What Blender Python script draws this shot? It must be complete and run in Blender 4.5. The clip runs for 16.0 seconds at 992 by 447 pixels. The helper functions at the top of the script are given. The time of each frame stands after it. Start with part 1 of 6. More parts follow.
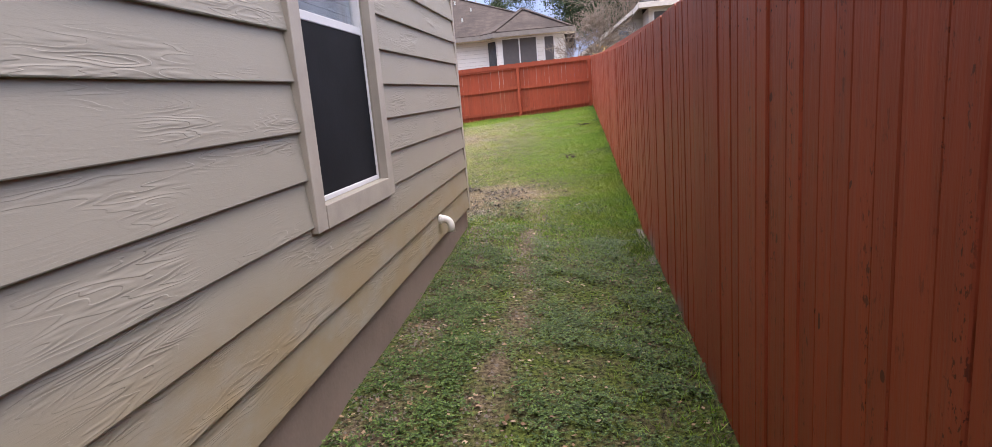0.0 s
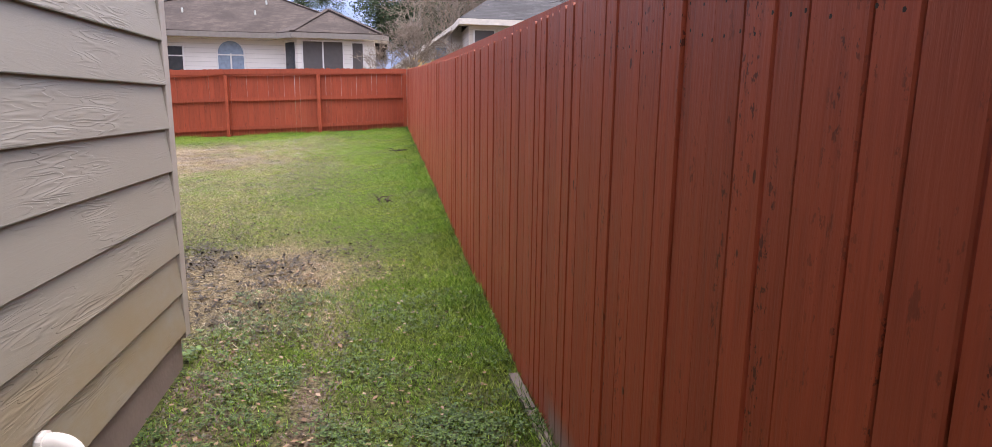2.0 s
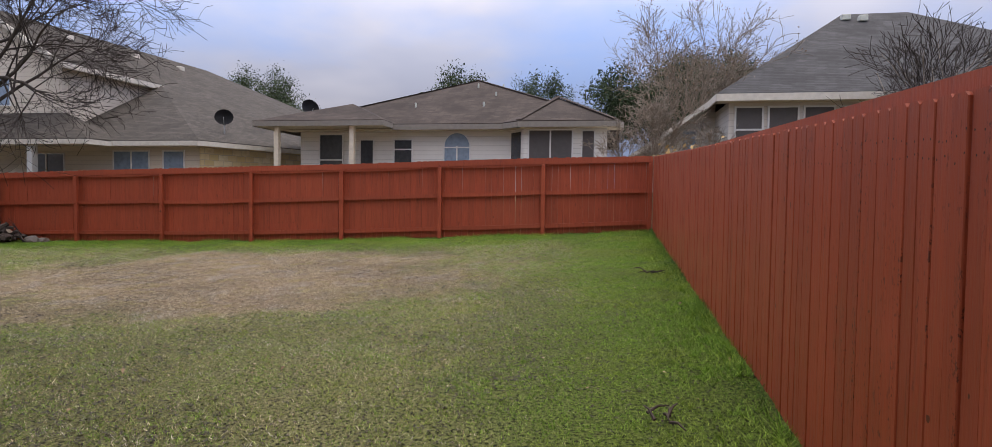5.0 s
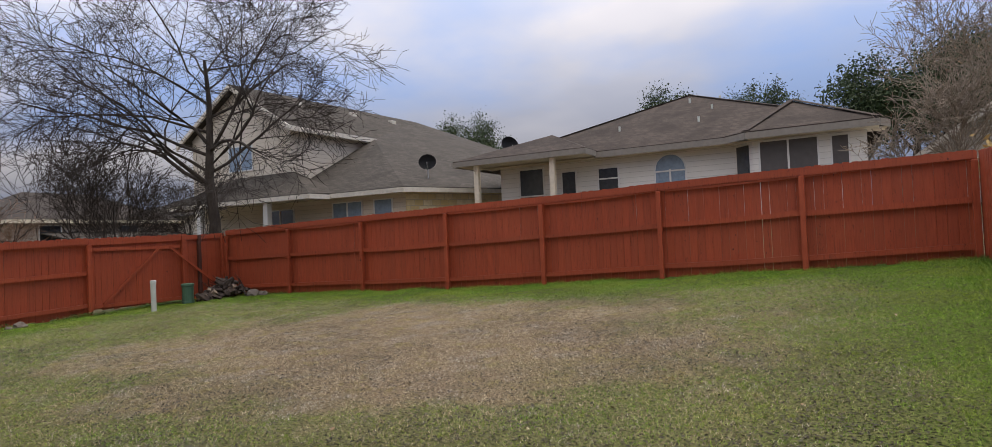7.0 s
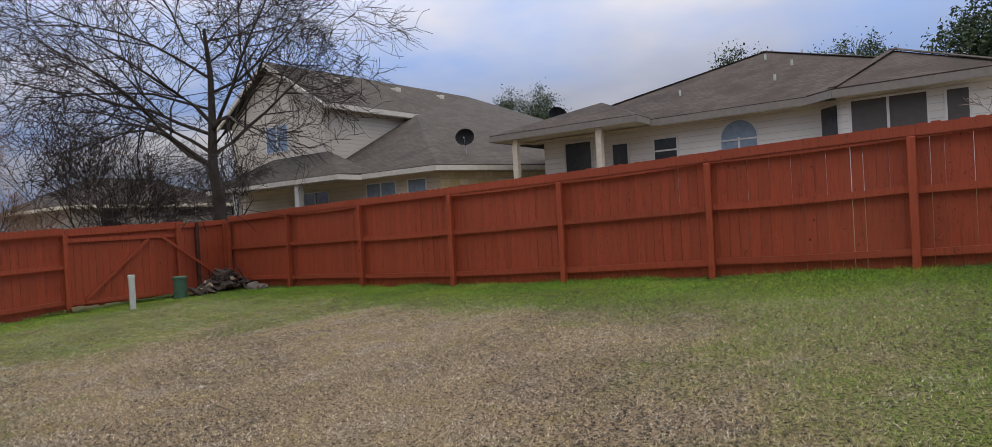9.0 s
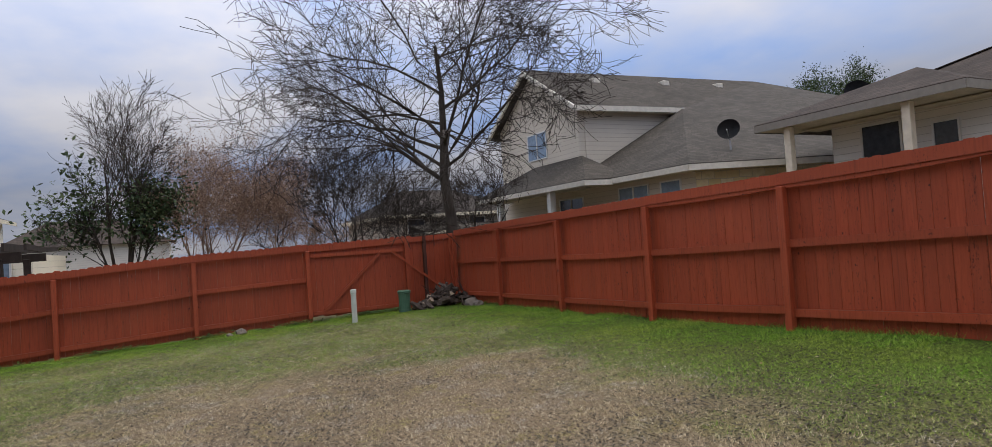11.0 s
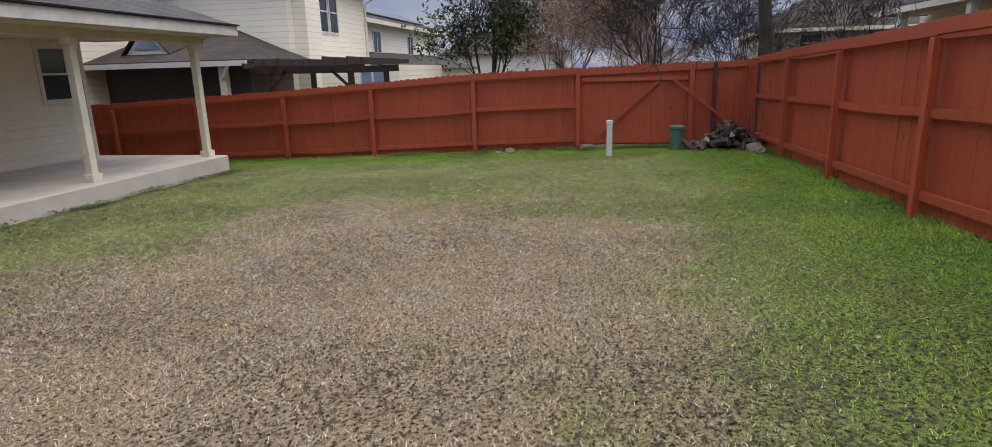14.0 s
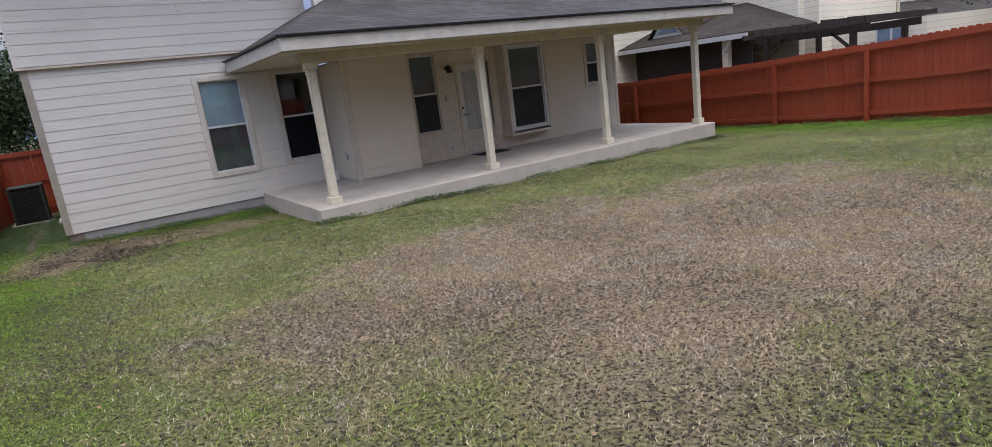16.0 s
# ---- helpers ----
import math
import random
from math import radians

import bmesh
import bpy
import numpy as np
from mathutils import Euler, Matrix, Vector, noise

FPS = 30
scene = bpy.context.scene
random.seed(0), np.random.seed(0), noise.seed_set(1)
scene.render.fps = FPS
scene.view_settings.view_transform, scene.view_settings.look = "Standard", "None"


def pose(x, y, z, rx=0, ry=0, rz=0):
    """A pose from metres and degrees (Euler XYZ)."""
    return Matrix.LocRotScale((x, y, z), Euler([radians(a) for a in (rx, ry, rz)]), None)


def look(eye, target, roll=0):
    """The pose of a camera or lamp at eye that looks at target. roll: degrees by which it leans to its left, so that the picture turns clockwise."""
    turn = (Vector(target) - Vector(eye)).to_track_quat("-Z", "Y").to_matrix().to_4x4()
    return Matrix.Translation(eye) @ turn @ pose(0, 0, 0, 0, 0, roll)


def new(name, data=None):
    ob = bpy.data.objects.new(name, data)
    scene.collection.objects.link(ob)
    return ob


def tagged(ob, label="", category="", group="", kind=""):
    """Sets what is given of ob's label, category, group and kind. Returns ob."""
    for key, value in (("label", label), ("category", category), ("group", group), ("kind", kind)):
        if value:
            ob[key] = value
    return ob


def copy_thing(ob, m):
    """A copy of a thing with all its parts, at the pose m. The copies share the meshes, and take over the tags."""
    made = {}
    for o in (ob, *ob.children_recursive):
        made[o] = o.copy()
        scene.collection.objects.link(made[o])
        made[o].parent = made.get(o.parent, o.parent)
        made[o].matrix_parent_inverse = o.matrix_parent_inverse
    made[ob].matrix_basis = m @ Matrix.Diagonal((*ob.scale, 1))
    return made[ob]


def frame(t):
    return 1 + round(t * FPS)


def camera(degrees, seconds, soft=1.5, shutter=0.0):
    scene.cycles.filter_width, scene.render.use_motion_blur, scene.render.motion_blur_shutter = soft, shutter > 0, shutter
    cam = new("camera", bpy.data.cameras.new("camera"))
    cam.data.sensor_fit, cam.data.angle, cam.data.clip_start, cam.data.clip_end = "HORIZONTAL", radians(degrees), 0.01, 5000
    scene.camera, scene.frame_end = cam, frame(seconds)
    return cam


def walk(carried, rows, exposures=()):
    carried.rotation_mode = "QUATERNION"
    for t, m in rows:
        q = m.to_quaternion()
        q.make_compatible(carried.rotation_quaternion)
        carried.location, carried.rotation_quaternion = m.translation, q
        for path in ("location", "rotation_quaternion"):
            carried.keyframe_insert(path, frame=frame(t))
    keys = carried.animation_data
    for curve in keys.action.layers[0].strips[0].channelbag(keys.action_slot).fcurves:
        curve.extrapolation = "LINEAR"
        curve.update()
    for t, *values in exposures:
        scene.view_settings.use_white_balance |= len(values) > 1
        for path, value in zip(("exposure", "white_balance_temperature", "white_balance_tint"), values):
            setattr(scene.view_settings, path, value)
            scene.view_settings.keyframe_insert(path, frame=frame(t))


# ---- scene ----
cam = camera(77.4, 16.0, soft=0.5)
PATH = [
    (0, (0.269, 1.131, 2.073), (-0.005, 3.075, 1.689), -4.7),
    (0.5, (0.183, 1.886, 2.1), (0.261, 3.85, 1.733), -1.6),
    (1, (0.176, 2.63, 2.13), (0.399, 4.589, 1.793), -1.0),
    (1.5, (0.141, 3.367, 2.153), (0.48, 5.309, 1.814), -0.0),
    (2, (0.138, 4.09, 2.157), (0.494, 6.026, 1.801), 0.6),
    (2.5, (0.123, 4.799, 2.201), (0.437, 6.754, 1.921), 0.1),
    (3, (0.152, 5.491, 2.206), (0.318, 7.475, 2.023), -0.5),
    (5.5, (-0.435, 8.837, 2.358), (-0.843, 10.794, 2.285), 0.7),
    (6, (-0.676, 9.439, 2.367), (-1.216, 11.364, 2.318), 0.8),
    (6.5, (-0.955, 10.029, 2.336), (-1.818, 11.833, 2.355), 0.5),
    (7, (-1.132, 10.573, 2.312), (-2.087, 12.33, 2.358), -2.6),
    (7.5, (-1.189, 11.198, 2.288), (-1.906, 13.065, 2.312), -3.7),
    (8, (-1.244, 11.918, 2.315), (-1.767, 13.848, 2.274), -2.7),
    (8.5, (-1.265, 12.624, 2.355), (-1.884, 14.526, 2.346), -2.3),
    (9, (-1.354, 13.316, 2.415), (-2.514, 14.946, 2.401), -3.2),
    (11.5, (-1.683, 16.717, 2.623), (-3.65, 17.077, 2.654), -1.0),
    (12, (-1.902, 17.278, 2.646), (-3.863, 16.897, 2.555), -1.1),
    (12.5, (-2.078, 17.873, 2.657), (-4.074, 17.872, 2.526), -1.9),
    (13, (-2.269, 18.452, 2.667), (-4.247, 18.404, 2.377), -1.4),
    (13.5, (-2.33, 18.929, 2.697), (-4.255, 18.611, 2.256), -1.1),
    (14, (-2.21, 19.381, 2.72), (-4.118, 19.022, 2.24), -1.6),
    (14.5, (-1.99, 19.786, 2.736), (-3.824, 19.171, 2.225), -2.7),
    (15, (-1.831, 20.15, 2.709), (-3.319, 18.93, 2.163), -7.0),
    (15.5, (-1.668, 20.557, 2.743), (-2.869, 19.068, 2.161), -7.4),
    (16, (-1.498, 21.03, 2.794), (-2.538, 19.383, 2.342), -7.4),
]
walk(cam, [(t, look(eye, target, roll)) for t, eye, target, roll in PATH],
     exposures=[(0, 1.13, 6750, 24), (1.5, 1.14, 6750, 25), (2.5, 1.13, 6650, 24), (3, 0.78, 6700, 24), (5.5, 0.08, 6850, 17), (7, -0.1, 7050, 15), (9, -0.14, 6800, 14), (11.5, -0.22, 6700, 13), (12.5, -0.21, 6700, 13), (13.5, 0.05, 6550, 14), (14.5, 0.08, 6450, 16), (16, -0.04, 6150, 18)])


# ---- world, sun, exposure ----
def nodes_of(tree):
    tree.nodes.clear()
    return tree.nodes, tree.links


world = bpy.data.worlds.new("sky")
world.use_nodes = True
scene.world = world
N, L = nodes_of(world.node_tree)
out = N.new("ShaderNodeOutputWorld")
bg = N.new("ShaderNodeBackground")
sky = N.new("ShaderNodeTexSky")
sky.sky_type, sky.sun_disc = "NISHITA", False
sky.sun_elevation, sky.sun_rotation = radians(65), radians(10)
sky.air_density, sky.dust_density, sky.ozone_density = 1.0, 1.0, 2.0
co = N.new("ShaderNodeTexCoord")
sep = N.new("ShaderNodeSeparateXYZ")
L.new(co.outputs["Generated"], sep.inputs[0])
den = N.new("ShaderNodeMath")
den.operation = "ADD"
den.inputs[1].default_value = 0.22
L.new(sep.outputs["Z"], den.inputs[0])
div = N.new("ShaderNodeVectorMath")
div.operation = "DIVIDE"
L.new(co.outputs["Generated"], div.inputs[0])
L.new(den.outputs[0], div.inputs[1])
cloud_noise = N.new("ShaderNodeTexNoise")
cloud_noise.inputs["Scale"].default_value, cloud_noise.inputs["Detail"].default_value = 1.1, 6
cloud_noise.inputs["Roughness"].default_value = 0.5
L.new(div.outputs[0], cloud_noise.inputs["Vector"])
cover = N.new("ShaderNodeValToRGB")
cover.color_ramp.elements[0].position, cover.color_ramp.elements[1].position = 0.38, 0.61
L.new(cloud_noise.outputs["Fac"], cover.inputs[0])
shade_noise = N.new("ShaderNodeTexNoise")
shade_noise.inputs["Scale"].default_value, shade_noise.inputs["Detail"].default_value = 0.8, 4
L.new(div.outputs[0], shade_noise.inputs["Vector"])
cloud = N.new("ShaderNodeValToRGB")
cloud.color_ramp.elements[0].position, cloud.color_ramp.elements[1].position = 0.38, 0.66
cloud.color_ramp.elements[0].color = (4.6, 5.2, 6.6, 1)
cloud.color_ramp.elements[1].color = (7.4, 7.7, 8.5, 1)
westward = N.new("ShaderNodeVectorMath")
westward.operation = "DOT_PRODUCT"
westward.inputs[1].default_value = (-0.15, -0.14, 0.0)
L.new(co.outputs["Generated"], westward.inputs[0])
shade_sum = N.new("ShaderNodeMath")
shade_sum.operation = "ADD"
L.new(shade_noise.outputs["Fac"], shade_sum.inputs[0])
L.new(westward.outputs["Value"], shade_sum.inputs[1])
L.new(shade_sum.outputs[0], cloud.inputs[0])
blue = N.new("ShaderNodeMix")
blue.data_type = "RGBA"
blue.inputs[0].default_value = 0.85
blue.inputs[7].default_value = (3.3, 4.9, 8.6, 1)
L.new(sky.outputs[0], blue.inputs[6])
mix = N.new("ShaderNodeMix")
mix.data_type = "RGBA"
L.new(cover.outputs[0], mix.inputs[0])
L.new(blue.outputs[2], mix.inputs[6])
L.new(cloud.outputs[0], mix.inputs[7])
lift = N.new("ShaderNodeMapRange")
for i, v in zip((1, 2, 3, 4), (0.1, 1.0, 0.56, 3.9)):
    lift.inputs[i].default_value = v
L.new(sep.outputs["Z"], lift.inputs[0])
whole = N.new("ShaderNodeVectorMath")
whole.operation = "SCALE"
L.new(mix.outputs[2], whole.inputs[0])
L.new(lift.outputs[0], whole.inputs["Scale"])
bg.inputs[1].default_value = 0.1
warm = N.new("ShaderNodeMix")
warm.data_type, warm.blend_type = "RGBA", "MULTIPLY"
warm.inputs[7].default_value = (1.16, 1.0, 0.76, 1)
high = N.new("ShaderNodeMapRange")
for i, v in zip((1, 2, 3, 4), (0.25, 0.8, 0.0, 1.0)):
    high.inputs[i].default_value = v
L.new(sep.outputs["Z"], high.inputs[0])
L.new(high.outputs[0], warm.inputs[0])
L.new(whole.outputs[0], warm.inputs[6])
L.new(warm.outputs[2], bg.inputs[0])
L.new(bg.outputs[0], out.inputs[0])

sun = new("sun", bpy.data.lights.new("sun", "SUN"))
sun.data.energy, sun.data.angle, sun.data.color = 1.5, radians(50), (1, 0.93, 0.82)
sun.matrix_world = look((0, 0, 30), (-1.0, -6.0, 16))
scene.view_settings.exposure = 0.0


# ---- materials ----
class Mat:
    """A node material with a few short ways to add nodes."""

    def __init__(self, name, rough=0.8, metal=0.0, spec=0.3):
        self.m = bpy.data.materials.new(name)
        self.m.use_nodes = True
        self.n, self.l = nodes_of(self.m.node_tree)
        self.out = self.n.new("ShaderNodeOutputMaterial")
        self.b = self.n.new("ShaderNodeBsdfPrincipled")
        self.b.inputs["Roughness"].default_value = rough
        self.b.inputs["Metallic"].default_value = metal
        self.b.inputs["Specular IOR Level"].default_value = spec
        self.l.new(self.b.outputs[0], self.out.inputs[0])
        geo = self.n.new("ShaderNodeNewGeometry")
        self.pos, self.island = geo.outputs["Position"], geo.outputs["Random Per Island"]
        info = self.n.new("ShaderNodeObjectInfo")
        self.rnd = info.outputs["Random"]
        self.obj = self.n.new("ShaderNodeTexCoord").outputs["Object"]

    def put(self, socket, v):
        if isinstance(v, bpy.types.NodeSocket):
            self.l.new(v, socket)
        else:
            socket.default_value = v

    def math(self, op, a, b=0.0, c=0.0, clamp=False):
        n = self.n.new("ShaderNodeMath")
        n.operation, n.use_clamp = op, clamp
        for s, v in zip(n.inputs, (a, b, c)):
            self.put(s, v)
        return n.outputs[0]

    def noise(self, scale, detail=4, rough=0.55, stretch=(1, 1, 1), vec=None):
        mp = self.n.new("ShaderNodeMapping")
        mp.inputs["Scale"].default_value = stretch
        self.l.new(vec or self.pos, mp.inputs[0])
        n = self.n.new("ShaderNodeTexNoise")
        n.inputs["Scale"].default_value, n.inputs["Detail"].default_value, n.inputs["Roughness"].default_value = scale, detail, rough
        self.l.new(mp.outputs[0], n.inputs["Vector"])
        return n.outputs["Fac"]

    def ramp(self, fac, *stops):
        n = self.n.new("ShaderNodeValToRGB")
        el = n.color_ramp.elements
        while len(el) < len(stops):
            el.new(0.5)
        for e, (p, c) in zip(el, stops):
            e.position, e.color = p, (*c, 1) if len(c) == 3 else c
        self.l.new(fac, n.inputs[0])
        return n.outputs[0]

    def mixc(self, fac, a, b, mode="MIX"):
        n = self.n.new("ShaderNodeMix")
        n.data_type, n.blend_type = "RGBA", mode
        self.put(n.inputs[0], fac)
        for s, v in ((n.inputs[6], a), (n.inputs[7], b)):
            self.put(s, v if isinstance(v, bpy.types.NodeSocket) else (*v, 1))
        return n.outputs[2]

    def xyz(self, vec=None):
        n = self.n.new("ShaderNodeSeparateXYZ")
        self.l.new(vec or self.pos, n.inputs[0])
        return n.outputs

    def remap(self, v, a, b, lo=0.0, hi=1.0):
        n = self.n.new("ShaderNodeMapRange")
        n.interpolation_type = "SMOOTHSTEP"
        self.put(n.inputs[0], v)
        for i, val in zip((1, 2, 3, 4), (a, b, lo, hi)):
            n.inputs[i].default_value = val
        return n.outputs[0]

    def colour(self, v):
        self.put(self.b.inputs["Base Color"], v if isinstance(v, bpy.types.NodeSocket) else (*v, 1))
        return self

    def bump(self, h, strength=0.3, dist=0.01):
        n = self.n.new("ShaderNodeBump")
        n.inputs["Strength"].default_value, n.inputs["Distance"].default_value = strength, dist
        self.l.new(h, n.inputs["Height"])
        self.l.new(n.outputs[0], self.b.inputs["Normal"])
        return self

    def rough(self, v):
        self.put(self.b.inputs["Roughness"], v)
        return self


def plain(name, c, rough=0.7, metal=0.0, var=0.12, scale=6.0, bump=0.15, spec=0.3):
    """A paint or solid surface with faint mottling at two scales."""
    m = Mat(name, rough, metal, spec)
    a = m.noise(scale, 5)
    f = m.noise(scale * 22, 2)
    lo, hi = tuple(v * (1 - var) for v in c), tuple(min(1, v * (1 + var)) for v in c)
    m.colour(m.mixc(m.math("MULTIPLY", f, 0.25), m.ramp(a, (0.3, lo), (0.7, hi)), lo))
    m.bump(f, bump, 0.004)
    return m.m


def siding_mat(name, c, grain_axis, stain=True):
    """Embossed fibre-cement lap board: raised wood grain along the board, faint dirt."""
    m = Mat(name, 0.55, 0, 0.35)
    st = (0.9, 0.9, 9) if grain_axis == "h" else (9, 9, 0.9)
    shift = m.n.new("ShaderNodeVectorMath")
    shift.operation = "MULTIPLY_ADD"
    m.l.new(m.rnd, shift.inputs[0])
    shift.inputs[1].default_value = (13, 7, 31)
    m.l.new(m.pos, shift.inputs[2])
    g = m.noise(2.3, 2, 0.4, st, shift.outputs[0])
    rings = m.math("FRACT", m.math("MULTIPLY", g, 11.0))
    ridge = m.math("MULTIPLY", m.remap(rings, 0.25, 0.86), m.remap(rings, 0.99, 0.90))
    patch = m.remap(m.noise(1.7, 2, 0.5, (1, 1, 3), shift.outputs[0]), 0.48, 0.66)
    fine = m.noise(60, 2, 0.5, st)
    h = m.math("ADD", m.math("MULTIPLY", ridge, m.math("ADD", m.math("MULTIPLY", patch, 0.95), 0.05)), m.math("MULTIPLY", fine, 0.12))
    dirt = m.noise(1.3, 5, 0.6)
    base = m.ramp(dirt, (0.3, tuple(v * 0.93 for v in c)), (0.7, c))
    base = m.mixc(m.math("MULTIPLY", m.rnd, 0.10), base, tuple(v * 0.8 for v in c))
    if stain:
        low = m.remap(m.xyz()[2], 1.25, 1.62, 1.0, 0.0)
        blot = m.remap(m.noise(1.6, 5, 0.65, (1, 1, 2)), 0.30, 0.62)
        base = m.mixc(m.math("MULTIPLY", m.math("MULTIPLY", low, blot), 0.9), base, (c[0] * 0.90, c[1] * 0.77, c[2] * 0.56))
    m.colour(base)
    m.bump(h, 0.40, 0.005)
    return m.m


def band_siding(name, c, pitch=0.187):
    """Lap siding seen from afar: a shadow line painted into the colour at each course, slight unevenness."""
    m = Mat(name, 0.65, 0, 0.3)
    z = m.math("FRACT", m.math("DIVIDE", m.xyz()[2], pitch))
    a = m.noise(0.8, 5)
    # lap shadow, as a darker stripe in the base colour
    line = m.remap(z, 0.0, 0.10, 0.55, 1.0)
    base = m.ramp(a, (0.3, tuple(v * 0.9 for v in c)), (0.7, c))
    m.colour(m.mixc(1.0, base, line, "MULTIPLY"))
    m.bump(m.math("SUBTRACT", 1.0, z), 0.8, 0.02)
    return m.m


def fence_mat(name, rough_wood=True):
    """Red-brown painted fence wood: grain, worn dark streaks, lighter patches."""
    m = Mat(name, 0.5, 0, 0.30)
    st = (7, 7, 0.55)
    shift = m.n.new("ShaderNodeVectorMath")
    shift.operation = "MULTIPLY_ADD"
    m.l.new(m.rnd, shift.inputs[0])
    shift.inputs[1].default_value = (19, 23, 9)
    m.l.new(m.pos, shift.inputs[2])
    v = shift.outputs[0]
    grain = m.noise(6, 4, 0.6, st, v)
    fine = m.noise(32, 3, 0.6, (3, 3, 0.25), v)
    big = m.noise(0.7, 4, 0.55)
    base = m.ramp(grain, (0.25, (0.255, 0.044, 0.019)), (0.5, (0.345, 0.064, 0.027)), (0.8, (0.41, 0.083, 0.037)))
    base = m.mixc(m.remap(m.rnd, 0.0, 1.0, 0.0, 0.40), base, (0.215, 0.045, 0.022))
    base = m.mixc(m.remap(big, 0.45, 0.75, 0.0, 0.30), base, (0.37, 0.092, 0.044))
    streak = m.remap(m.noise(3.2, 4, 0.6, (9, 9, 0.22), v), 0.58, 0.72)
    base = m.mixc(m.math("MULTIPLY", streak, 0.4), base, (0.12, 0.028, 0.016))
    spots = m.remap(m.noise(9, 5, 0.7, (2.2, 2.2, 0.8), v), 0.62, 0.68)
    base = m.mixc(m.math("MULTIPLY", spots, 0.5), base, (0.080, 0.018, 0.011))
    column = m.remap(m.noise(2.6, 3, 0.6, (6, 6, 0.30), v), 0.50, 0.66)
    speck = m.remap(m.noise(62, 3, 0.7, (1, 1, 0.55), v), 0.56, 0.62)
    base = m.mixc(m.math("MULTIPLY", m.math("MULTIPLY", column, speck), 0.8), base, (0.055, 0.012, 0.008))
    knot = m.remap(m.noise(19, 1, 0.3, (1, 1, 0.6), v), 0.785, 0.80)
    base = m.mixc(m.math("MULTIPLY", knot, 0.9), base, (0.075, 0.018, 0.011))
    px, py, pz = m.xyz()
    foot = m.math("MULTIPLY", m.remap(m.math("SUBTRACT", pz, m.math("MULTIPLY", py, 0.0613)), 0.36, 0.52, 1.0, 0.0), m.remap(m.noise(1.1, 4, 0.6, (1, 1, 0.3)), 0.5, 0.62))
    foot = m.math("MULTIPLY", m.math("MULTIPLY", foot, m.remap(px, 0.7, 0.8)), m.remap(py, 9.2, 8.0))
    base = m.mixc(m.math("MULTIPLY", foot, 0.75), base, (0.24, 0.20, 0.175))
    m.colour(base)
    m.rough(m.remap(grain, 0.2, 0.8, 0.42, 0.60))
    m.bump(m.math("ADD", m.math("MULTIPLY", fine, 0.55), m.math("MULTIPLY", grain, 0.8)), 0.34, 0.006)
    return m.m


def shingle_mat(name, c, moss=0.0):
    """Asphalt shingles: courses and tabs up the slope, granules, weather streaks."""
    m = Mat(name, 0.9, 0, 0.2)
    b = m.n.new("ShaderNodeTexBrick")
    b.inputs["Scale"].default_value = 1.0
    b.inputs["Brick Width"].default_value, b.inputs["Row Height"].default_value = 0.30, 0.075
    b.inputs["Mortar Size"].default_value = 0.006
    b.inputs["Color1"].default_value = (*[v * 0.75 for v in c], 1)
    b.inputs["Color2"].default_value = (*[v * 1.2 for v in c], 1)
    b.inputs["Mortar"].default_value = (*[v * 0.4 for v in c], 1)
    x, y, z = m.xyz()
    comb = m.n.new("ShaderNodeCombineXYZ")
    m.put(comb.inputs[0], m.math("ADD", x, y))
    m.put(comb.inputs[1], m.math("MULTIPLY", z, 1.1))
    m.l.new(comb.outputs[0], b.inputs["Vector"])
    streak = m.noise(0.55, 5, 0.65, (1.6, 1.6, 0.7))
    grit = m.noise(90, 2)
    base = m.mixc(m.remap(streak, 0.42, 0.68, 0.0, 0.65 + moss), b.outputs["Color"], tuple(v * 0.45 for v in c))
    base = m.mixc(m.math("MULTIPLY", grit, 0.35), base, tuple(v * 0.6 for v in c))
    m.colour(base)
    m.bump(m.math("ADD", b.outputs["Fac"], grit), 0.3, 0.01)
    return m.m


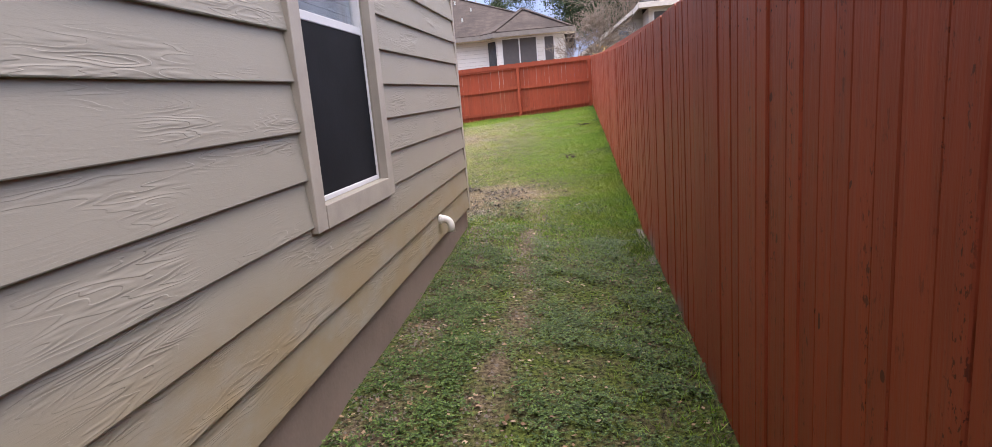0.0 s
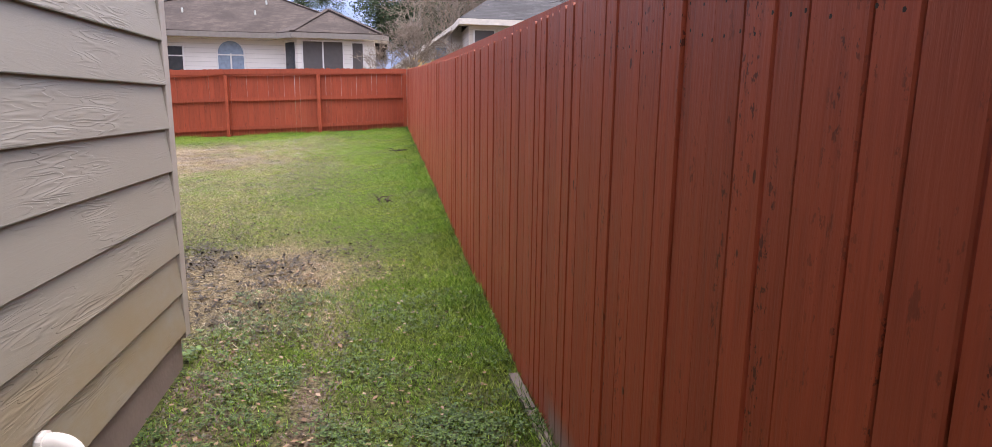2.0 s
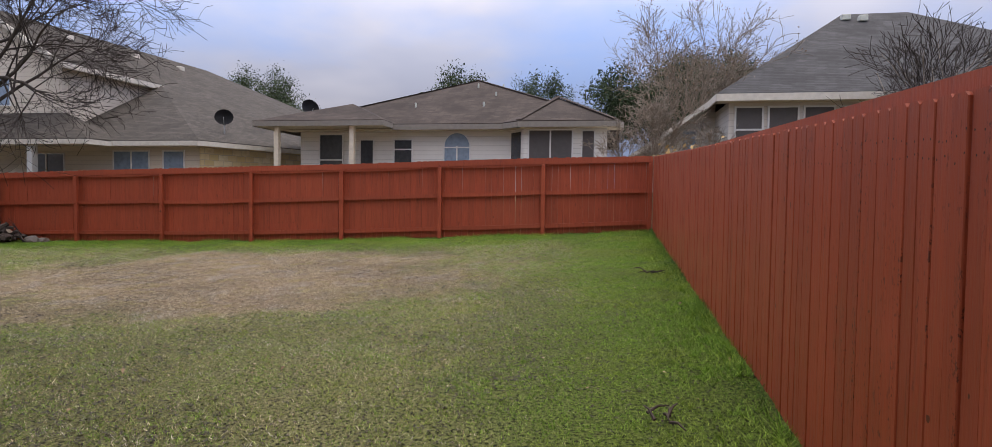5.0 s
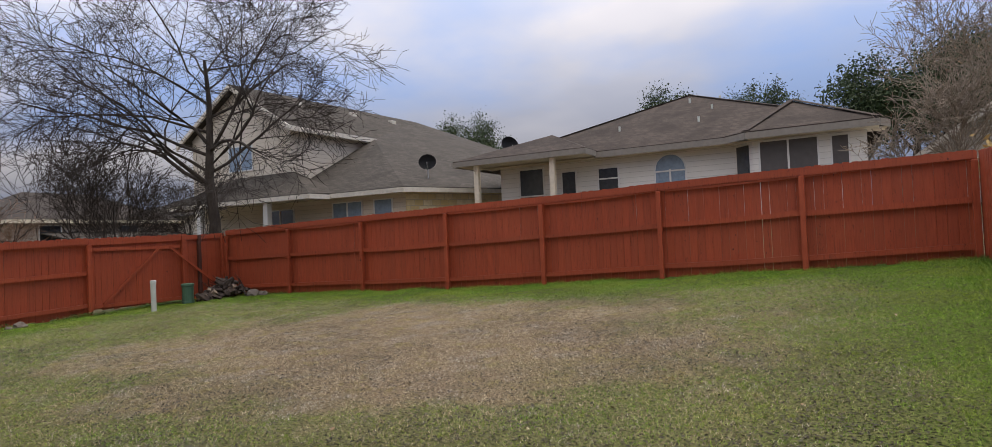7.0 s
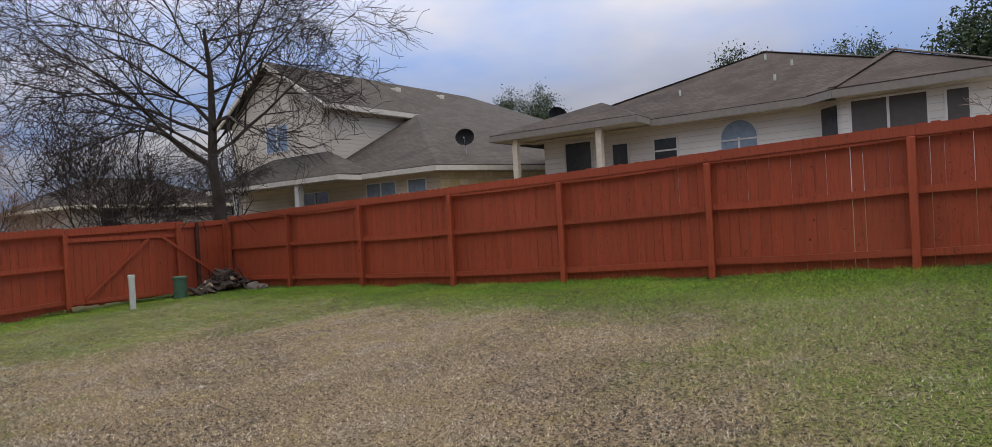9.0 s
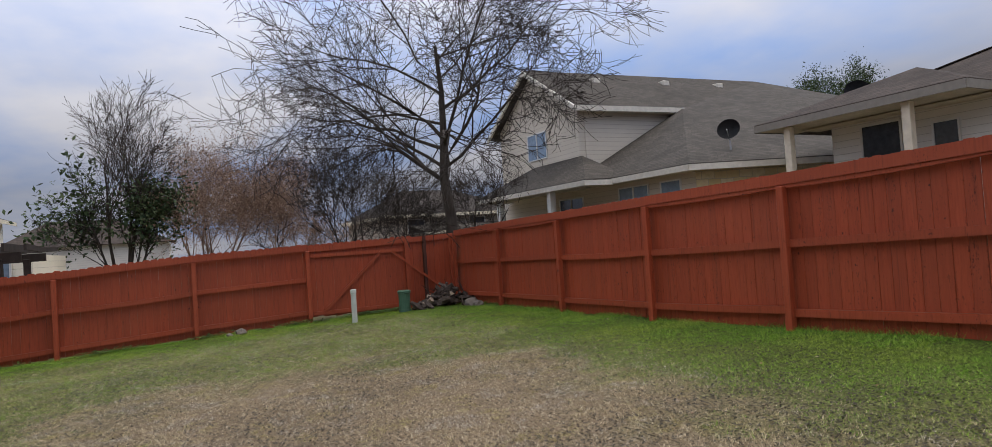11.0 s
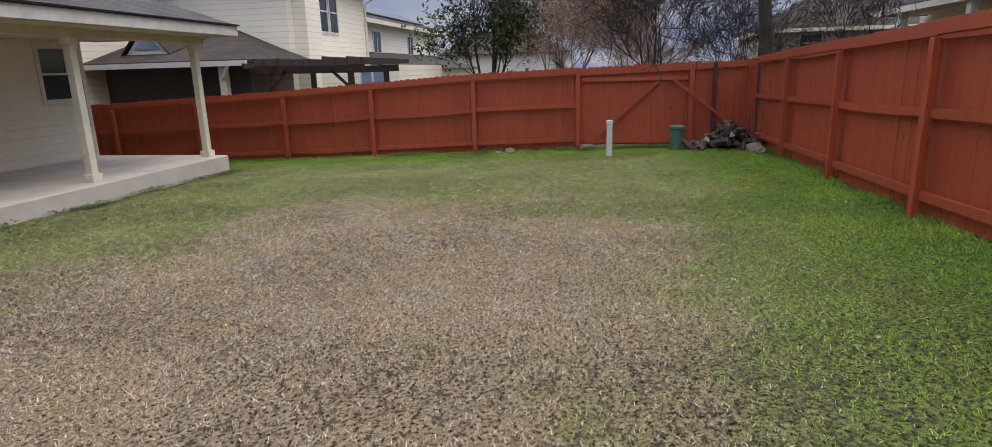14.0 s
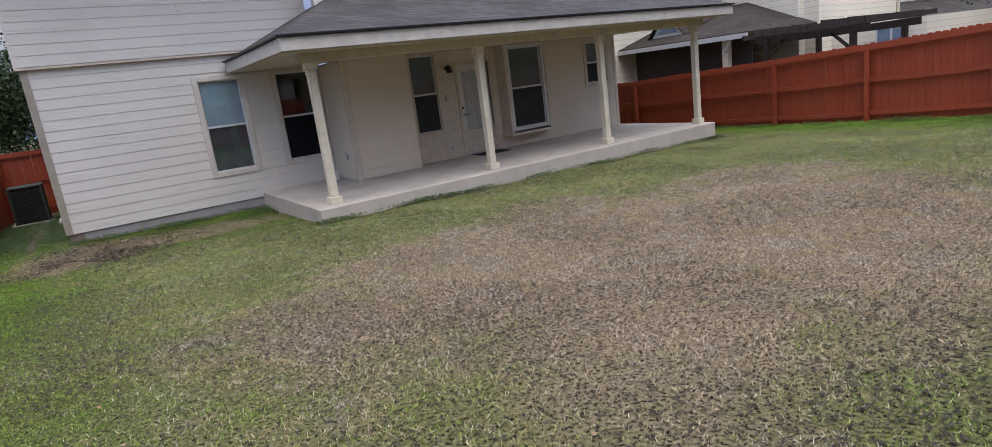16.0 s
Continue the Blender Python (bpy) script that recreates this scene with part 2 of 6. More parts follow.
def lawn_dry(m):
    """How dry the lawn is at a place: one at the worn middle, zero along fences and slab."""
    x, y, z = m.xyz()
    wob = m.noise(0.55, 5, 0.6, (1, 1, 0))
    fine = m.noise(3.2, 4, 0.6, (1, 1, 0))

    def blob(cx, cy, rx, ry):
        dx = m.math("DIVIDE", m.math("SUBTRACT", x, cx), rx)
        dy = m.math("DIVIDE", m.math("SUBTRACT", y, cy), ry)
        d = m.math("ADD", m.math("MULTIPLY", dx, dx), m.math("MULTIPLY", dy, dy))
        d = m.math("ADD", m.math("SQRT", d), m.math("MULTIPLY", m.math("SUBTRACT", wob, 0.5), 1.1))
        d = m.math("ADD", d, m.math("MULTIPLY", m.math("SUBTRACT", fine, 0.5), 0.5))
        return m.remap(d, 0.45, 1.25, 1.0, 0.0)

    dry = blob(-6.25, 17.0, 5.5, 3.75)
    dry = m.math("MAXIMUM", dry, m.math("MULTIPLY", blob(-2.0, 9.0, 3.0, 0.9), 0.7))
    dry = m.math("MAXIMUM", dry, m.math("MULTIPLY", blob(-4.2, 12.8, 3.4, 1.5), 0.30))
    inner = m.math("MULTIPLY", m.remap(x, 0.55, -1.1, 0.0, 1.0), m.remap(y, 22.4, 21.0, 0.0, 1.0))
    inner = m.math("MULTIPLY", m.math("MULTIPLY", inner, m.remap(x, -16.0, -14.0)), m.remap(y, 8.8, 11.0))
    dry = m.math("MAXIMUM", dry, m.math("MULTIPLY", inner, m.math("ADD", 0.17, m.math("MULTIPLY", fine, 0.45))))
    corner = m.math("MULTIPLY", blob(-1.15, 9.0, 1.3, 1.4), 0.82)
    dry = m.math("MULTIPLY", dry, m.remap(m.math("ADD", x, m.math("MULTIPLY", wob, 1.6)), 0.9, -1.1, 0.16, 1.0))
    dry = m.math("MULTIPLY", dry, m.remap(m.math("ADD", y, m.math("MULTIPLY", m.math("SUBTRACT", wob, 0.5), 2.2)), 21.6, 19.9, 0.12, 1.0))
    dry = m.math("MAXIMUM", dry, corner)
    beyond = m.math("MAXIMUM", m.remap(y, 22.45, 23.2), m.math("MAXIMUM", m.remap(x, -16.4, -17.2), m.remap(x, 0.9, 1.6)))
    dry = m.math("MAXIMUM", dry, m.math("MULTIPLY", beyond, 0.75))
    return dry, wob, fine


def ground_mat():
    m = Mat("lawn_ground", 0.95, 0, 0.1)
    dry, wob, fine = lawn_dry(m)
    micro = m.noise(38, 4, 0.65, (1, 1, 0))
    micro2 = m.noise(120, 2, 0.6, (1, 1, 0))
    green = m.ramp(micro, (0.38, (0.012, 0.016, 0.006)), (0.50, (0.075, 0.108, 0.022)), (0.74, (0.19, 0.24, 0.05)))
    straw = m.ramp(micro, (0.40, (0.016, 0.012, 0.009)), (0.46, (0.170, 0.128, 0.085)), (0.75, (0.40, 0.31, 0.205)))
    base = m.mixc(dry, green, straw)
    soil_fac = m.remap(m.noise(2.4, 5, 0.7, (1, 1, 0)), 0.57, 0.68)
    base = m.mixc(m.math("MULTIPLY", soil_fac, 0.3), base, (0.060, 0.042, 0.030))
    x, y, z = m.xyz()
    off = m.math("ADD", m.math("ADD", x, 0.2), m.math("MULTIPLY", m.math("SINE", m.math("MULTIPLY", y, 2.1)), 0.04))
    track = m.remap(m.math("ABSOLUTE", off), 0.02, 0.16, 1.0, 0.0)
    track = m.math("MAXIMUM", track, m.remap(x, -0.40, -0.70, 0.0, 1.0))
    track = m.math("MULTIPLY", track, m.math("MULTIPLY", m.remap(y, 8.6, 7.6, 0.0, 1.0), m.remap(x, -0.95, -0.8)))
    track = m.math("MULTIPLY", track, m.remap(fine, 0.35, 0.62, 0.1, 0.85))
    lane = m.math("MULTIPLY", m.remap(y, 8.2, 6.6), m.math("MULTIPLY", m.remap(x, -0.98, -0.85), m.remap(x, 0.95, 0.85)))
    soil = m.ramp(micro, (0.34, (0.05, 0.036, 0.026)), (0.66, (0.28, 0.205, 0.150)))
    base = m.mixc(track, base, soil)
    earth = m.ramp(micro, (0.34, (0.035, 0.026, 0.018)), (0.66, (0.20, 0.150, 0.110)))
    base = m.mixc(m.math("MULTIPLY", lane, m.remap(m.noise(5.5, 4, 0.65, (1, 1, 0)), 0.42, 0.64, 0.05, 0.6)), base, earth)
    m.colour(base)
    m.bump(m.math("ADD", micro, micro2), 0.8, 0.02)
    return m.m


def grass_mat():
    m = Mat("grass_blade", 0.75, 0, 0.2)
    dry, wob, fine = lawn_dry(m)
    r = m.island
    clump = m.noise(6.5, 3, 0.6, (1, 1, 0))
    dead = m.remap(m.math("ADD", m.math("MULTIPLY", dry, 1.25), m.math("ADD", m.math("MULTIPLY", m.math("SUBTRACT", r, 0.5), 0.8), m.math("MULTIPLY", m.math("SUBTRACT", clump, 0.5), 0.9))), 0.45, 0.62)
    r2 = m.math("FRACT", m.math("MULTIPLY", r, 37.0))
    green = m.ramp(r2, (0.0, (0.055, 0.120, 0.014)), (0.5, (0.165, 0.345, 0.030)), (1.0, (0.36, 0.545, 0.085)))
    sere = m.ramp(r2, (0.0, (0.12, 0.135, 0.022)), (0.5, (0.28, 0.345, 0.048)), (1.0, (0.49, 0.55, 0.12)))
    green = m.mixc(m.remap(m.noise(0.8, 4, 0.6, (1, 1.02, 0)), 0.44, 0.62, 0.05, 0.55), green, sere)
    straw = m.ramp(r2, (0.0, (0.08, 0.058, 0.036)), (0.22, (0.31, 0.237, 0.145)), (0.6, (0.585, 0.47, 0.30)), (1.0, (0.87, 0.77, 0.56)))
    grey = m.ramp(r2, (0.0, (0.08, 0.068, 0.056)), (0.22, (0.28, 0.245, 0.20)), (0.6, (0.57, 0.505, 0.415)), (1.0, (0.88, 0.83, 0.73)))
    olive = m.ramp(r2, (0.0, (0.20, 0.17, 0.055)), (0.5, (0.44, 0.38, 0.14)), (1.0, (0.66, 0.58, 0.28)))
    straw = m.mixc(m.remap(m.noise(1.7, 4, 0.6, (1, 1, 0)), 0.50, 0.60, 0.0, 0.85), straw, grey)
    straw = m.mixc(m.remap(m.noise(2.3, 4, 0.65, (1, 1.01, 0)), 0.52, 0.62, 0.0, 0.75), straw, olive)
    rot = m.math("MULTIPLY", m.remap(m.noise(1.1, 3, 0.6, (1, 1.03, 0)), 0.47, 0.58), m.remap(m.noise(8.5, 3, 0.65, (1, 1, 0)), 0.54, 0.62, 0.0, 0.8))
    straw = m.mixc(rot, straw, m.ramp(r2, (0.0, (0.045, 0.032, 0.024)), (1.0, (0.26, 0.20, 0.145))))
    m.colour(m.mixc(dead, green, straw))
    return m.m


def glass_mat():
    m = Mat("window_glass", 0.03, 0, 0.5)
    m.b.inputs["Base Color"].default_value = (0.9, 0.95, 0.97, 1)
    tr = m.n.new("ShaderNodeBsdfTransparent")
    tr.inputs[0].default_value = (0.93, 0.96, 0.97, 1)
    gl = m.n.new("ShaderNodeBsdfGlossy")
    gl.inputs["Roughness"].default_value = 0.02
    fr = m.n.new("ShaderNodeLayerWeight")
    fr.inputs[0].default_value = 0.5
    gloss = m.math("ADD", m.math("MULTIPLY", m.math("POWER", fr.outputs["Facing"], 4.0), 0.6), 0.06)
    mx = m.n.new("ShaderNodeMixShader")
    m.l.new(gloss, mx.inputs[0])
    m.l.new(tr.outputs[0], mx.inputs[1])
    m.l.new(gl.outputs[0], mx.inputs[2])
    m.l.new(mx.outputs[0], m.out.inputs[0])
    return m.m


def stone_mat():
    m = Mat("limestone_blocks", 0.9, 0, 0.2)
    b = m.n.new("ShaderNodeTexBrick")
    b.inputs["Scale"].default_value = 1.0
    b.inputs["Brick Width"].default_value, b.inputs["Row Height"].default_value = 0.55, 0.24
    b.inputs["Mortar Size"].default_value = 0.012
    b.inputs["Color1"].default_value, b.inputs["Color2"].default_value = (0.55, 0.43, 0.22, 1), (0.66, 0.58, 0.40, 1)
    b.inputs["Mortar"].default_value = (0.42, 0.38, 0.30, 1)
    x, y, z = m.xyz()
    comb = m.n.new("ShaderNodeCombineXYZ")
    m.put(comb.inputs[0], m.math("ADD", x, y))
    m.put(comb.inputs[1], m.math("ADD", z, m.math("MULTIPLY", m.noise(1.5, 2), 0.12)))
    m.l.new(comb.outputs[0], b.inputs["Vector"])
    m.colour(m.mixc(m.remap(m.noise(5, 4), 0.4, 0.7, 0, 0.4), b.outputs["Color"], (0.45, 0.36, 0.22)))
    m.bump(b.outputs["Fac"], 0.5, 0.02)
    return m.m


def concrete_mat(name, c):
    m = Mat(name, 0.85, 0, 0.25)
    a, f = m.noise(1.6, 6, 0.65), m.noise(45, 3)
    base = m.ramp(a, (0.3, tuple(v * 0.78 for v in c)), (0.55, c), (0.8, tuple(min(1, v * 1.1) for v in c)))
    m.colour(m.mixc(m.math("MULTIPLY", f, 0.3), base, tuple(v * 0.6 for v in c)))
    m.bump(m.math("ADD", f, a), 0.25, 0.006)
    return m.m


def bark_mat(name, c):
    m = Mat(name, 0.9, 0, 0.15)
    a = m.noise(9, 5, 0.65, (1, 1, 0.3))
    m.colour(m.ramp(a, (0.3, tuple(v * 0.5 for v in c)), (0.7, tuple(v * 1.3 for v in c))))
    m.bump(a, 0.5, 0.02)
    return m.m


def leaf_mat(name, *cols):
    m = Mat(name, 0.6, 0, 0.25)
    n = len(cols)
    m.colour(m.ramp(m.island, *[(i / max(1, n - 1), c) for i, c in enumerate(cols)]))
    return m.m


# one cream siding in three tones: darkened for passage shade, lightened for open sides
SHADED_CREAM = (0.285, 0.262, 0.208)
M_SIDING_SHADED = siding_mat("shaded_cream_siding", SHADED_CREAM, "h")
M_SIDING_BACK = siding_mat("skylit_cream_siding", (0.68, 0.655, 0.60), "h", False)
M_SIDING_PATIO = siding_mat("brightened_cream_siding", (0.72, 0.645, 0.52), "h", False)
# the same trim, darkened in colour for the shaded passage
M_TRIM_E = plain("shaded_cream_trim", (0.35, 0.315, 0.26), 0.55, bump=0.2)
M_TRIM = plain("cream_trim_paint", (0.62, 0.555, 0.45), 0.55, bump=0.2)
M_COLUMN = plain("pale_yellow_column_paint", (0.68, 0.62, 0.48), 0.5, bump=0.2)
M_FASCIA = plain("grey_cream_fascia_paint", (0.60, 0.565, 0.50), 0.55)
M_FASCIA_N = plain("grey_brown_fascia_paint", (0.22, 0.20, 0.175), 0.6)
M_SOFFIT = plain("tan_soffit_paint", (0.56, 0.50, 0.40), 0.7)
M_VINYL = plain("white_vinyl_frame", (0.60, 0.61, 0.61), 0.4, var=0.05)
# grey sky reflection of the east window's upper pane, given as a backing colour
M_REFLECT_GREY = plain("grey_sky_reflection", (0.30, 0.32, 0.36), 0.7, var=0.2)
M_SCREEN = plain("dark_insect_screen", (0.008, 0.009, 0.011), 0.8, var=0.3, scale=3, spec=0.15)
M_MESH = plain("grey_insect_screen", (0.030, 0.032, 0.032), 0.7, var=0.2, scale=3)
M_DRAB = plain("drab_grey_blind", (0.17, 0.19, 0.185), 0.7, var=0.12)
# teal backing that paints the sky reflected in a lower pane
M_REFLECT_TEAL = plain("teal_sky_reflection", (0.045, 0.075, 0.085), 0.25, spec=0.6)
# blind colour with the panes' blue sky reflection mixed in
M_BLIND_SKY = plain("sky_tinted_blind", (0.29, 0.41, 0.47), 0.7, var=0.15)
# near-black that stands in for the darkness of unlit rooms
M_DARK = plain("dark_room_black", (0.012, 0.012, 0.014), 0.9)
M_GLASS = glass_mat()
M_DOOR = plain("white_painted_door", (0.70, 0.68, 0.63), 0.45, var=0.05)
M_FENCE = fence_mat("red_fence_paint")
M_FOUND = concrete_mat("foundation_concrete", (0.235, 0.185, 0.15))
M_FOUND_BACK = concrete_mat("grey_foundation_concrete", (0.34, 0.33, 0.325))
M_SLAB = concrete_mat("patio_concrete", (0.54, 0.49, 0.42))
M_ROOF = shingle_mat("grey_shingles", (0.098, 0.092, 0.090))
M_ROOF_N = shingle_mat("brown_grey_shingles", (0.070, 0.054, 0.046), 0.3)
M_ROOF_W = shingle_mat("taupe_shingles", (0.070, 0.058, 0.050))
M_ROOF_E = shingle_mat("blue_grey_shingles", (0.075, 0.075, 0.078))
M_ROOF_NW = shingle_mat("olive_grey_shingles", (0.080, 0.070, 0.060))
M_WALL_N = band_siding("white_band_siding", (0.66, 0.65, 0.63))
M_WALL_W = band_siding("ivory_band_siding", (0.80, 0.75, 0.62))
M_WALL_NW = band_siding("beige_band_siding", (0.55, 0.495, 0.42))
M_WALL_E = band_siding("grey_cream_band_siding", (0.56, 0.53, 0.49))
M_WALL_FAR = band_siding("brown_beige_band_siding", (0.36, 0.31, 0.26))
M_STONE = stone_mat()
M_WHITE = plain("white_pvc", (0.78, 0.76, 0.70), 0.4, var=0.06)
M_PIPE = plain("weathered_pale_pvc", (0.52, 0.55, 0.50), 0.5, var=0.12)
M_GREEN = plain("green_plastic", (0.062, 0.135, 0.088), 0.5, var=0.2)
M_BLACK = plain("black_metal", (0.02, 0.02, 0.022), 0.45, 0.3)
M_METAL = plain("galvanised_metal", (0.45, 0.46, 0.47), 0.4, 0.8)
M_AC = plain("dark_green_grey_enamel", (0.045, 0.055, 0.05), 0.45)
M_PERGOLA = plain("dark_weathered_timber", (0.045, 0.035, 0.030), 0.85, var=0.3)
M_BARK = bark_mat("grey_brown_bark", (0.058, 0.048, 0.041))
M_POST_OLD = plain("dark_stained_timber", (0.075, 0.028, 0.020), 0.85, var=0.3)
M_TWIG = bark_mat("dark_twig_bark", (0.046, 0.038, 0.034))
M_TWIG_RED = bark_mat("russet_twig_bark", (0.235, 0.155, 0.115))
M_TWIG_TAN = bark_mat("tan_twig_bark", (0.27, 0.225, 0.18))
M_LEAF = leaf_mat("dark_evergreen_leaf", (0.020, 0.040, 0.016), (0.045, 0.075, 0.030), (0.075, 0.10, 0.045))
M_LEAF_RED = leaf_mat("dry_russet_leaf", (0.20, 0.125, 0.088), (0.27, 0.175, 0.125), (0.33, 0.225, 0.16))
M_LEAF_DRY = leaf_mat("dry_fallen_leaf", (0.16, 0.09, 0.05), (0.30, 0.19, 0.11), (0.42, 0.32, 0.22))
M_LEAF_YEL = leaf_mat("dry_yellow_leaf", (0.42, 0.28, 0.10), (0.55, 0.38, 0.17))
M_CLOVER = leaf_mat("clover_leaf", (0.016, 0.038, 0.009), (0.045, 0.098, 0.020), (0.135, 0.225, 0.048))
# dead-thatch brown, used for the shadowed gaps between tufts as well
M_THATCH = leaf_mat("dark_thatch_and_gap_shadow", (0.018, 0.014, 0.011), (0.036, 0.028, 0.020), (0.062, 0.052, 0.030))
M_LUSH = leaf_mat("lush_dark_grass", (0.025, 0.062, 0.010), (0.065, 0.145, 0.020), (0.14, 0.25, 0.038))
M_GROUND = ground_mat()
M_GRASS = grass_mat()
M_WOOD = bark_mat("grey_split_firewood", (0.085, 0.066, 0.056))
M_WOOD_CUT = plain("pale_cut_wood", (0.26, 0.20, 0.15), 0.85, var=0.3)
M_ROCK = concrete_mat("grey_limestone_rock", (0.20, 0.17, 0.145))
M_SOLAR = plain("black_solar_cells", (0.012, 0.014, 0.022), 0.25, spec=0.6)
M_MAT = plain("black_rubber_mat", (0.02, 0.02, 0.02), 0.9)
M_BULB = Mat("lit_porch_bulb")
M_BULB.b.inputs["Emission Color"].default_value = (1, 0.93, 0.8, 1)
M_BULB.b.inputs["Emission Strength"].default_value = 6.0
M_BULB = M_BULB.m


# ---- mesh helpers ----
def mesh_of(name, bm, mat, smooth=False):
    me = bpy.data.meshes.new(name)
    bm.to_mesh(me)
    bm.free()
    for p in me.polygons:
        p.use_smooth = smooth
    me.materials.append(mat)
    return me


def part(name, bm, mat, parent=None, label="", smooth=False):
    ob = new(name, bm if isinstance(bm, bpy.types.Mesh) else mesh_of(name, bm, mat, smooth))
    if parent is not None:
        under(ob, parent)
    if label:
        ob["label"] = label
    return ob


def under(ob, parent):
    """Parents ob and leaves it where it is in the world."""
    ob.parent = parent
    if parent.type == "EMPTY":
        ob.matrix_parent_inverse = Matrix.Translation(parent.location).inverted()


def empty(name, label, category, at=(0, 0, 0), group="", kind=""):
    e = new(name)
    e.empty_display_size = 0.2
    e.location = at
    return tagged(e, label, category, group, kind)


def box(bm, lo, hi, m=None):
    """A box between two corners, bent by m if given."""
    vs = [bm.verts.new((x, y, z)) for z in (lo[2], hi[2]) for y in (lo[1], hi[1]) for x in (lo[0], hi[0])]
    if m is not None:
        for v in vs:
            v.co = m @ v.co
    for f in ((0, 2, 3, 1), (4, 5, 7, 6), (0, 1, 5, 4), (2, 6, 7, 3), (0, 4, 6, 2), (1, 3, 7, 5)):
        bm.faces.new([vs[i] for i in f])
    return vs


def boxed(lo, hi, bevel=0.0, m=None):
    bm = bmesh.new()
    lo, hi = [min(a, b) for a, b in zip(lo, hi)], [max(a, b) for a, b in zip(lo, hi)]
    box(bm, lo, hi, m)
    if bevel:
        bmesh.ops.bevel(bm, geom=bm.edges[:], offset=bevel, segments=1, affect="EDGES")
    return bm


def prism(poly, depth):
    """A polygon in plan or slope, given by its corners, thickened downward by depth."""
    bm = bmesh.new()
    top = [bm.verts.new(p) for p in poly]
    bot = [bm.verts.new((p[0], p[1], p[2] - depth)) for p in poly]
    bm.faces.new(top)
    bm.faces.new(bot[::-1])
    n = len(poly)
    for i in range(n):
        bm.faces.new((top[i], bot[i], bot[(i + 1) % n], top[(i + 1) % n]))
    bmesh.ops.recalc_face_normals(bm, faces=bm.faces[:])
    return bm


def tube(bm, points, radii, sides=8, cap=True):
    """A tapered tube along points."""
    rings = []
    for i, p in enumerate(points):
        p = Vector(p)
        d = (Vector(points[min(i + 1, len(points) - 1)]) - Vector(points[max(i - 1, 0)])).normalized()
        a = d.orthogonal().normalized()
        b = d.cross(a)
        if rings:
            ref = rings[-1][0].co - Vector(points[i - 1])
            a = (ref - d * ref.dot(d)).normalized() if (ref - d * ref.dot(d)).length > 1e-6 else a
            b = d.cross(a)
        rings.append([bm.verts.new(p + radii[i] * (a * math.cos(t) + b * math.sin(t))) for t in [2 * math.pi * k / sides for k in range(sides)]])
    for r, s in zip(rings, rings[1:]):
        for k in range(sides):
            bm.faces.new((r[k], r[(k + 1) % sides], s[(k + 1) % sides], s[k]))
    if cap:
        bm.faces.new(rings[0][::-1])
        bm.faces.new(rings[-1])


# ---- ground ----
def smooth(a, b, v):
    t = min(1.0, max(0.0, (v - a) / (b - a)))
    return t * t * (3 - 2 * t)


def fence_foot(y):
    """The ground's height along the long side fence: nearly level in the passage, then climbing."""
    return 0.29 + 0.0613 * y + 0.0215 * max(0.0, 7.4 - y) - 0.035 * math.exp(-((y - 9.6) / 2.0) ** 2)


def ground_z(x, y):
    """The height of the ground: it climbs to the back fence and falls to the far side of the yard."""
    yy = min(max(y, -6.0), 22.6)
    t = min(max((0.86 - x) / 17.26, -0.25), 1.4)
    z = (1 - t) * fence_foot(yy) + t * (0.35 + 0.031 * yy)
    z -= 0.11 * math.sin(math.pi * min(max(t, 0), 1)) * smooth(9, 20, yy)
    z += 0.10 * smooth(0.9, -0.8, x) * (1 - smooth(7.2, 10.5, y)) * smooth(-9, -0.5, x)
    z += 1.05 * smooth(23.0, 31.0, y)
    return z


GRID = {}


def ground_at(x, y):
    """Heights of the built ground sheet under many points."""
    xs, ys, zs = GRID["x"], GRID["y"], GRID["z"]
    i = np.clip(np.searchsorted(xs, x) - 1, 0, len(xs) - 2)
    j = np.clip(np.searchsorted(ys, y) - 1, 0, len(ys) - 2)
    u, v = (x - xs[i]) / (xs[i + 1] - xs[i]), (y - ys[j]) / (ys[j + 1] - ys[j])
    return (1 - u) * (1 - v) * zs[j, i] + u * (1 - v) * zs[j, i + 1] + (1 - u) * v * zs[j + 1, i] + u * v * zs[j + 1, i + 1]


def build_ground():
    def axis(a, b, step, far):
        inner = np.arange(a, b + 1e-6, step)
        outer = np.array([3, 7, 12, 20, 35, 60, 110, 200, far])
        return np.concatenate([a - outer[::-1], inner, b + outer])

    xs, ys = axis(-20.0, 4.0, 0.2, 900.0), axis(-5.0, 34.0, 0.2, 900.0)
    verts, faces = [], []
    for y in ys:
        for x in xs:
            rough = 0.035 * noise.noise((x * 0.9, y * 0.9, 0)) + 0.012 * noise.noise((x * 4, y * 4, 3))
            verts.append((x, y, ground_z(x, y) + (rough if -18 < x < 3 and -4 < y < 32 else 0)))
    GRID["x"], GRID["y"], GRID["z"] = xs, ys, np.array([v[2] for v in verts]).reshape(len(ys), len(xs))
    w = len(xs)
    for j in range(len(ys) - 1):
        for i in range(w - 1):
            a = j * w + i
            faces.append((a, a + 1, a + w + 1, a + w))
    me = bpy.data.meshes.new("ground")
    me.from_pydata(verts, [], faces)
    for p in me.polygons:
        p.use_smooth = True
    me.materials.append(M_GROUND)
    return tagged(new("ground", me), "uneven backyard lawn, green at the edges and straw-dry in the middle", "lawn", kind="structure")


ground = build_ground()


# ---- red timber fences ----
def profile(v, table):
    return float(np.interp(v, [a for a, _ in table], [b for _, b in table]))


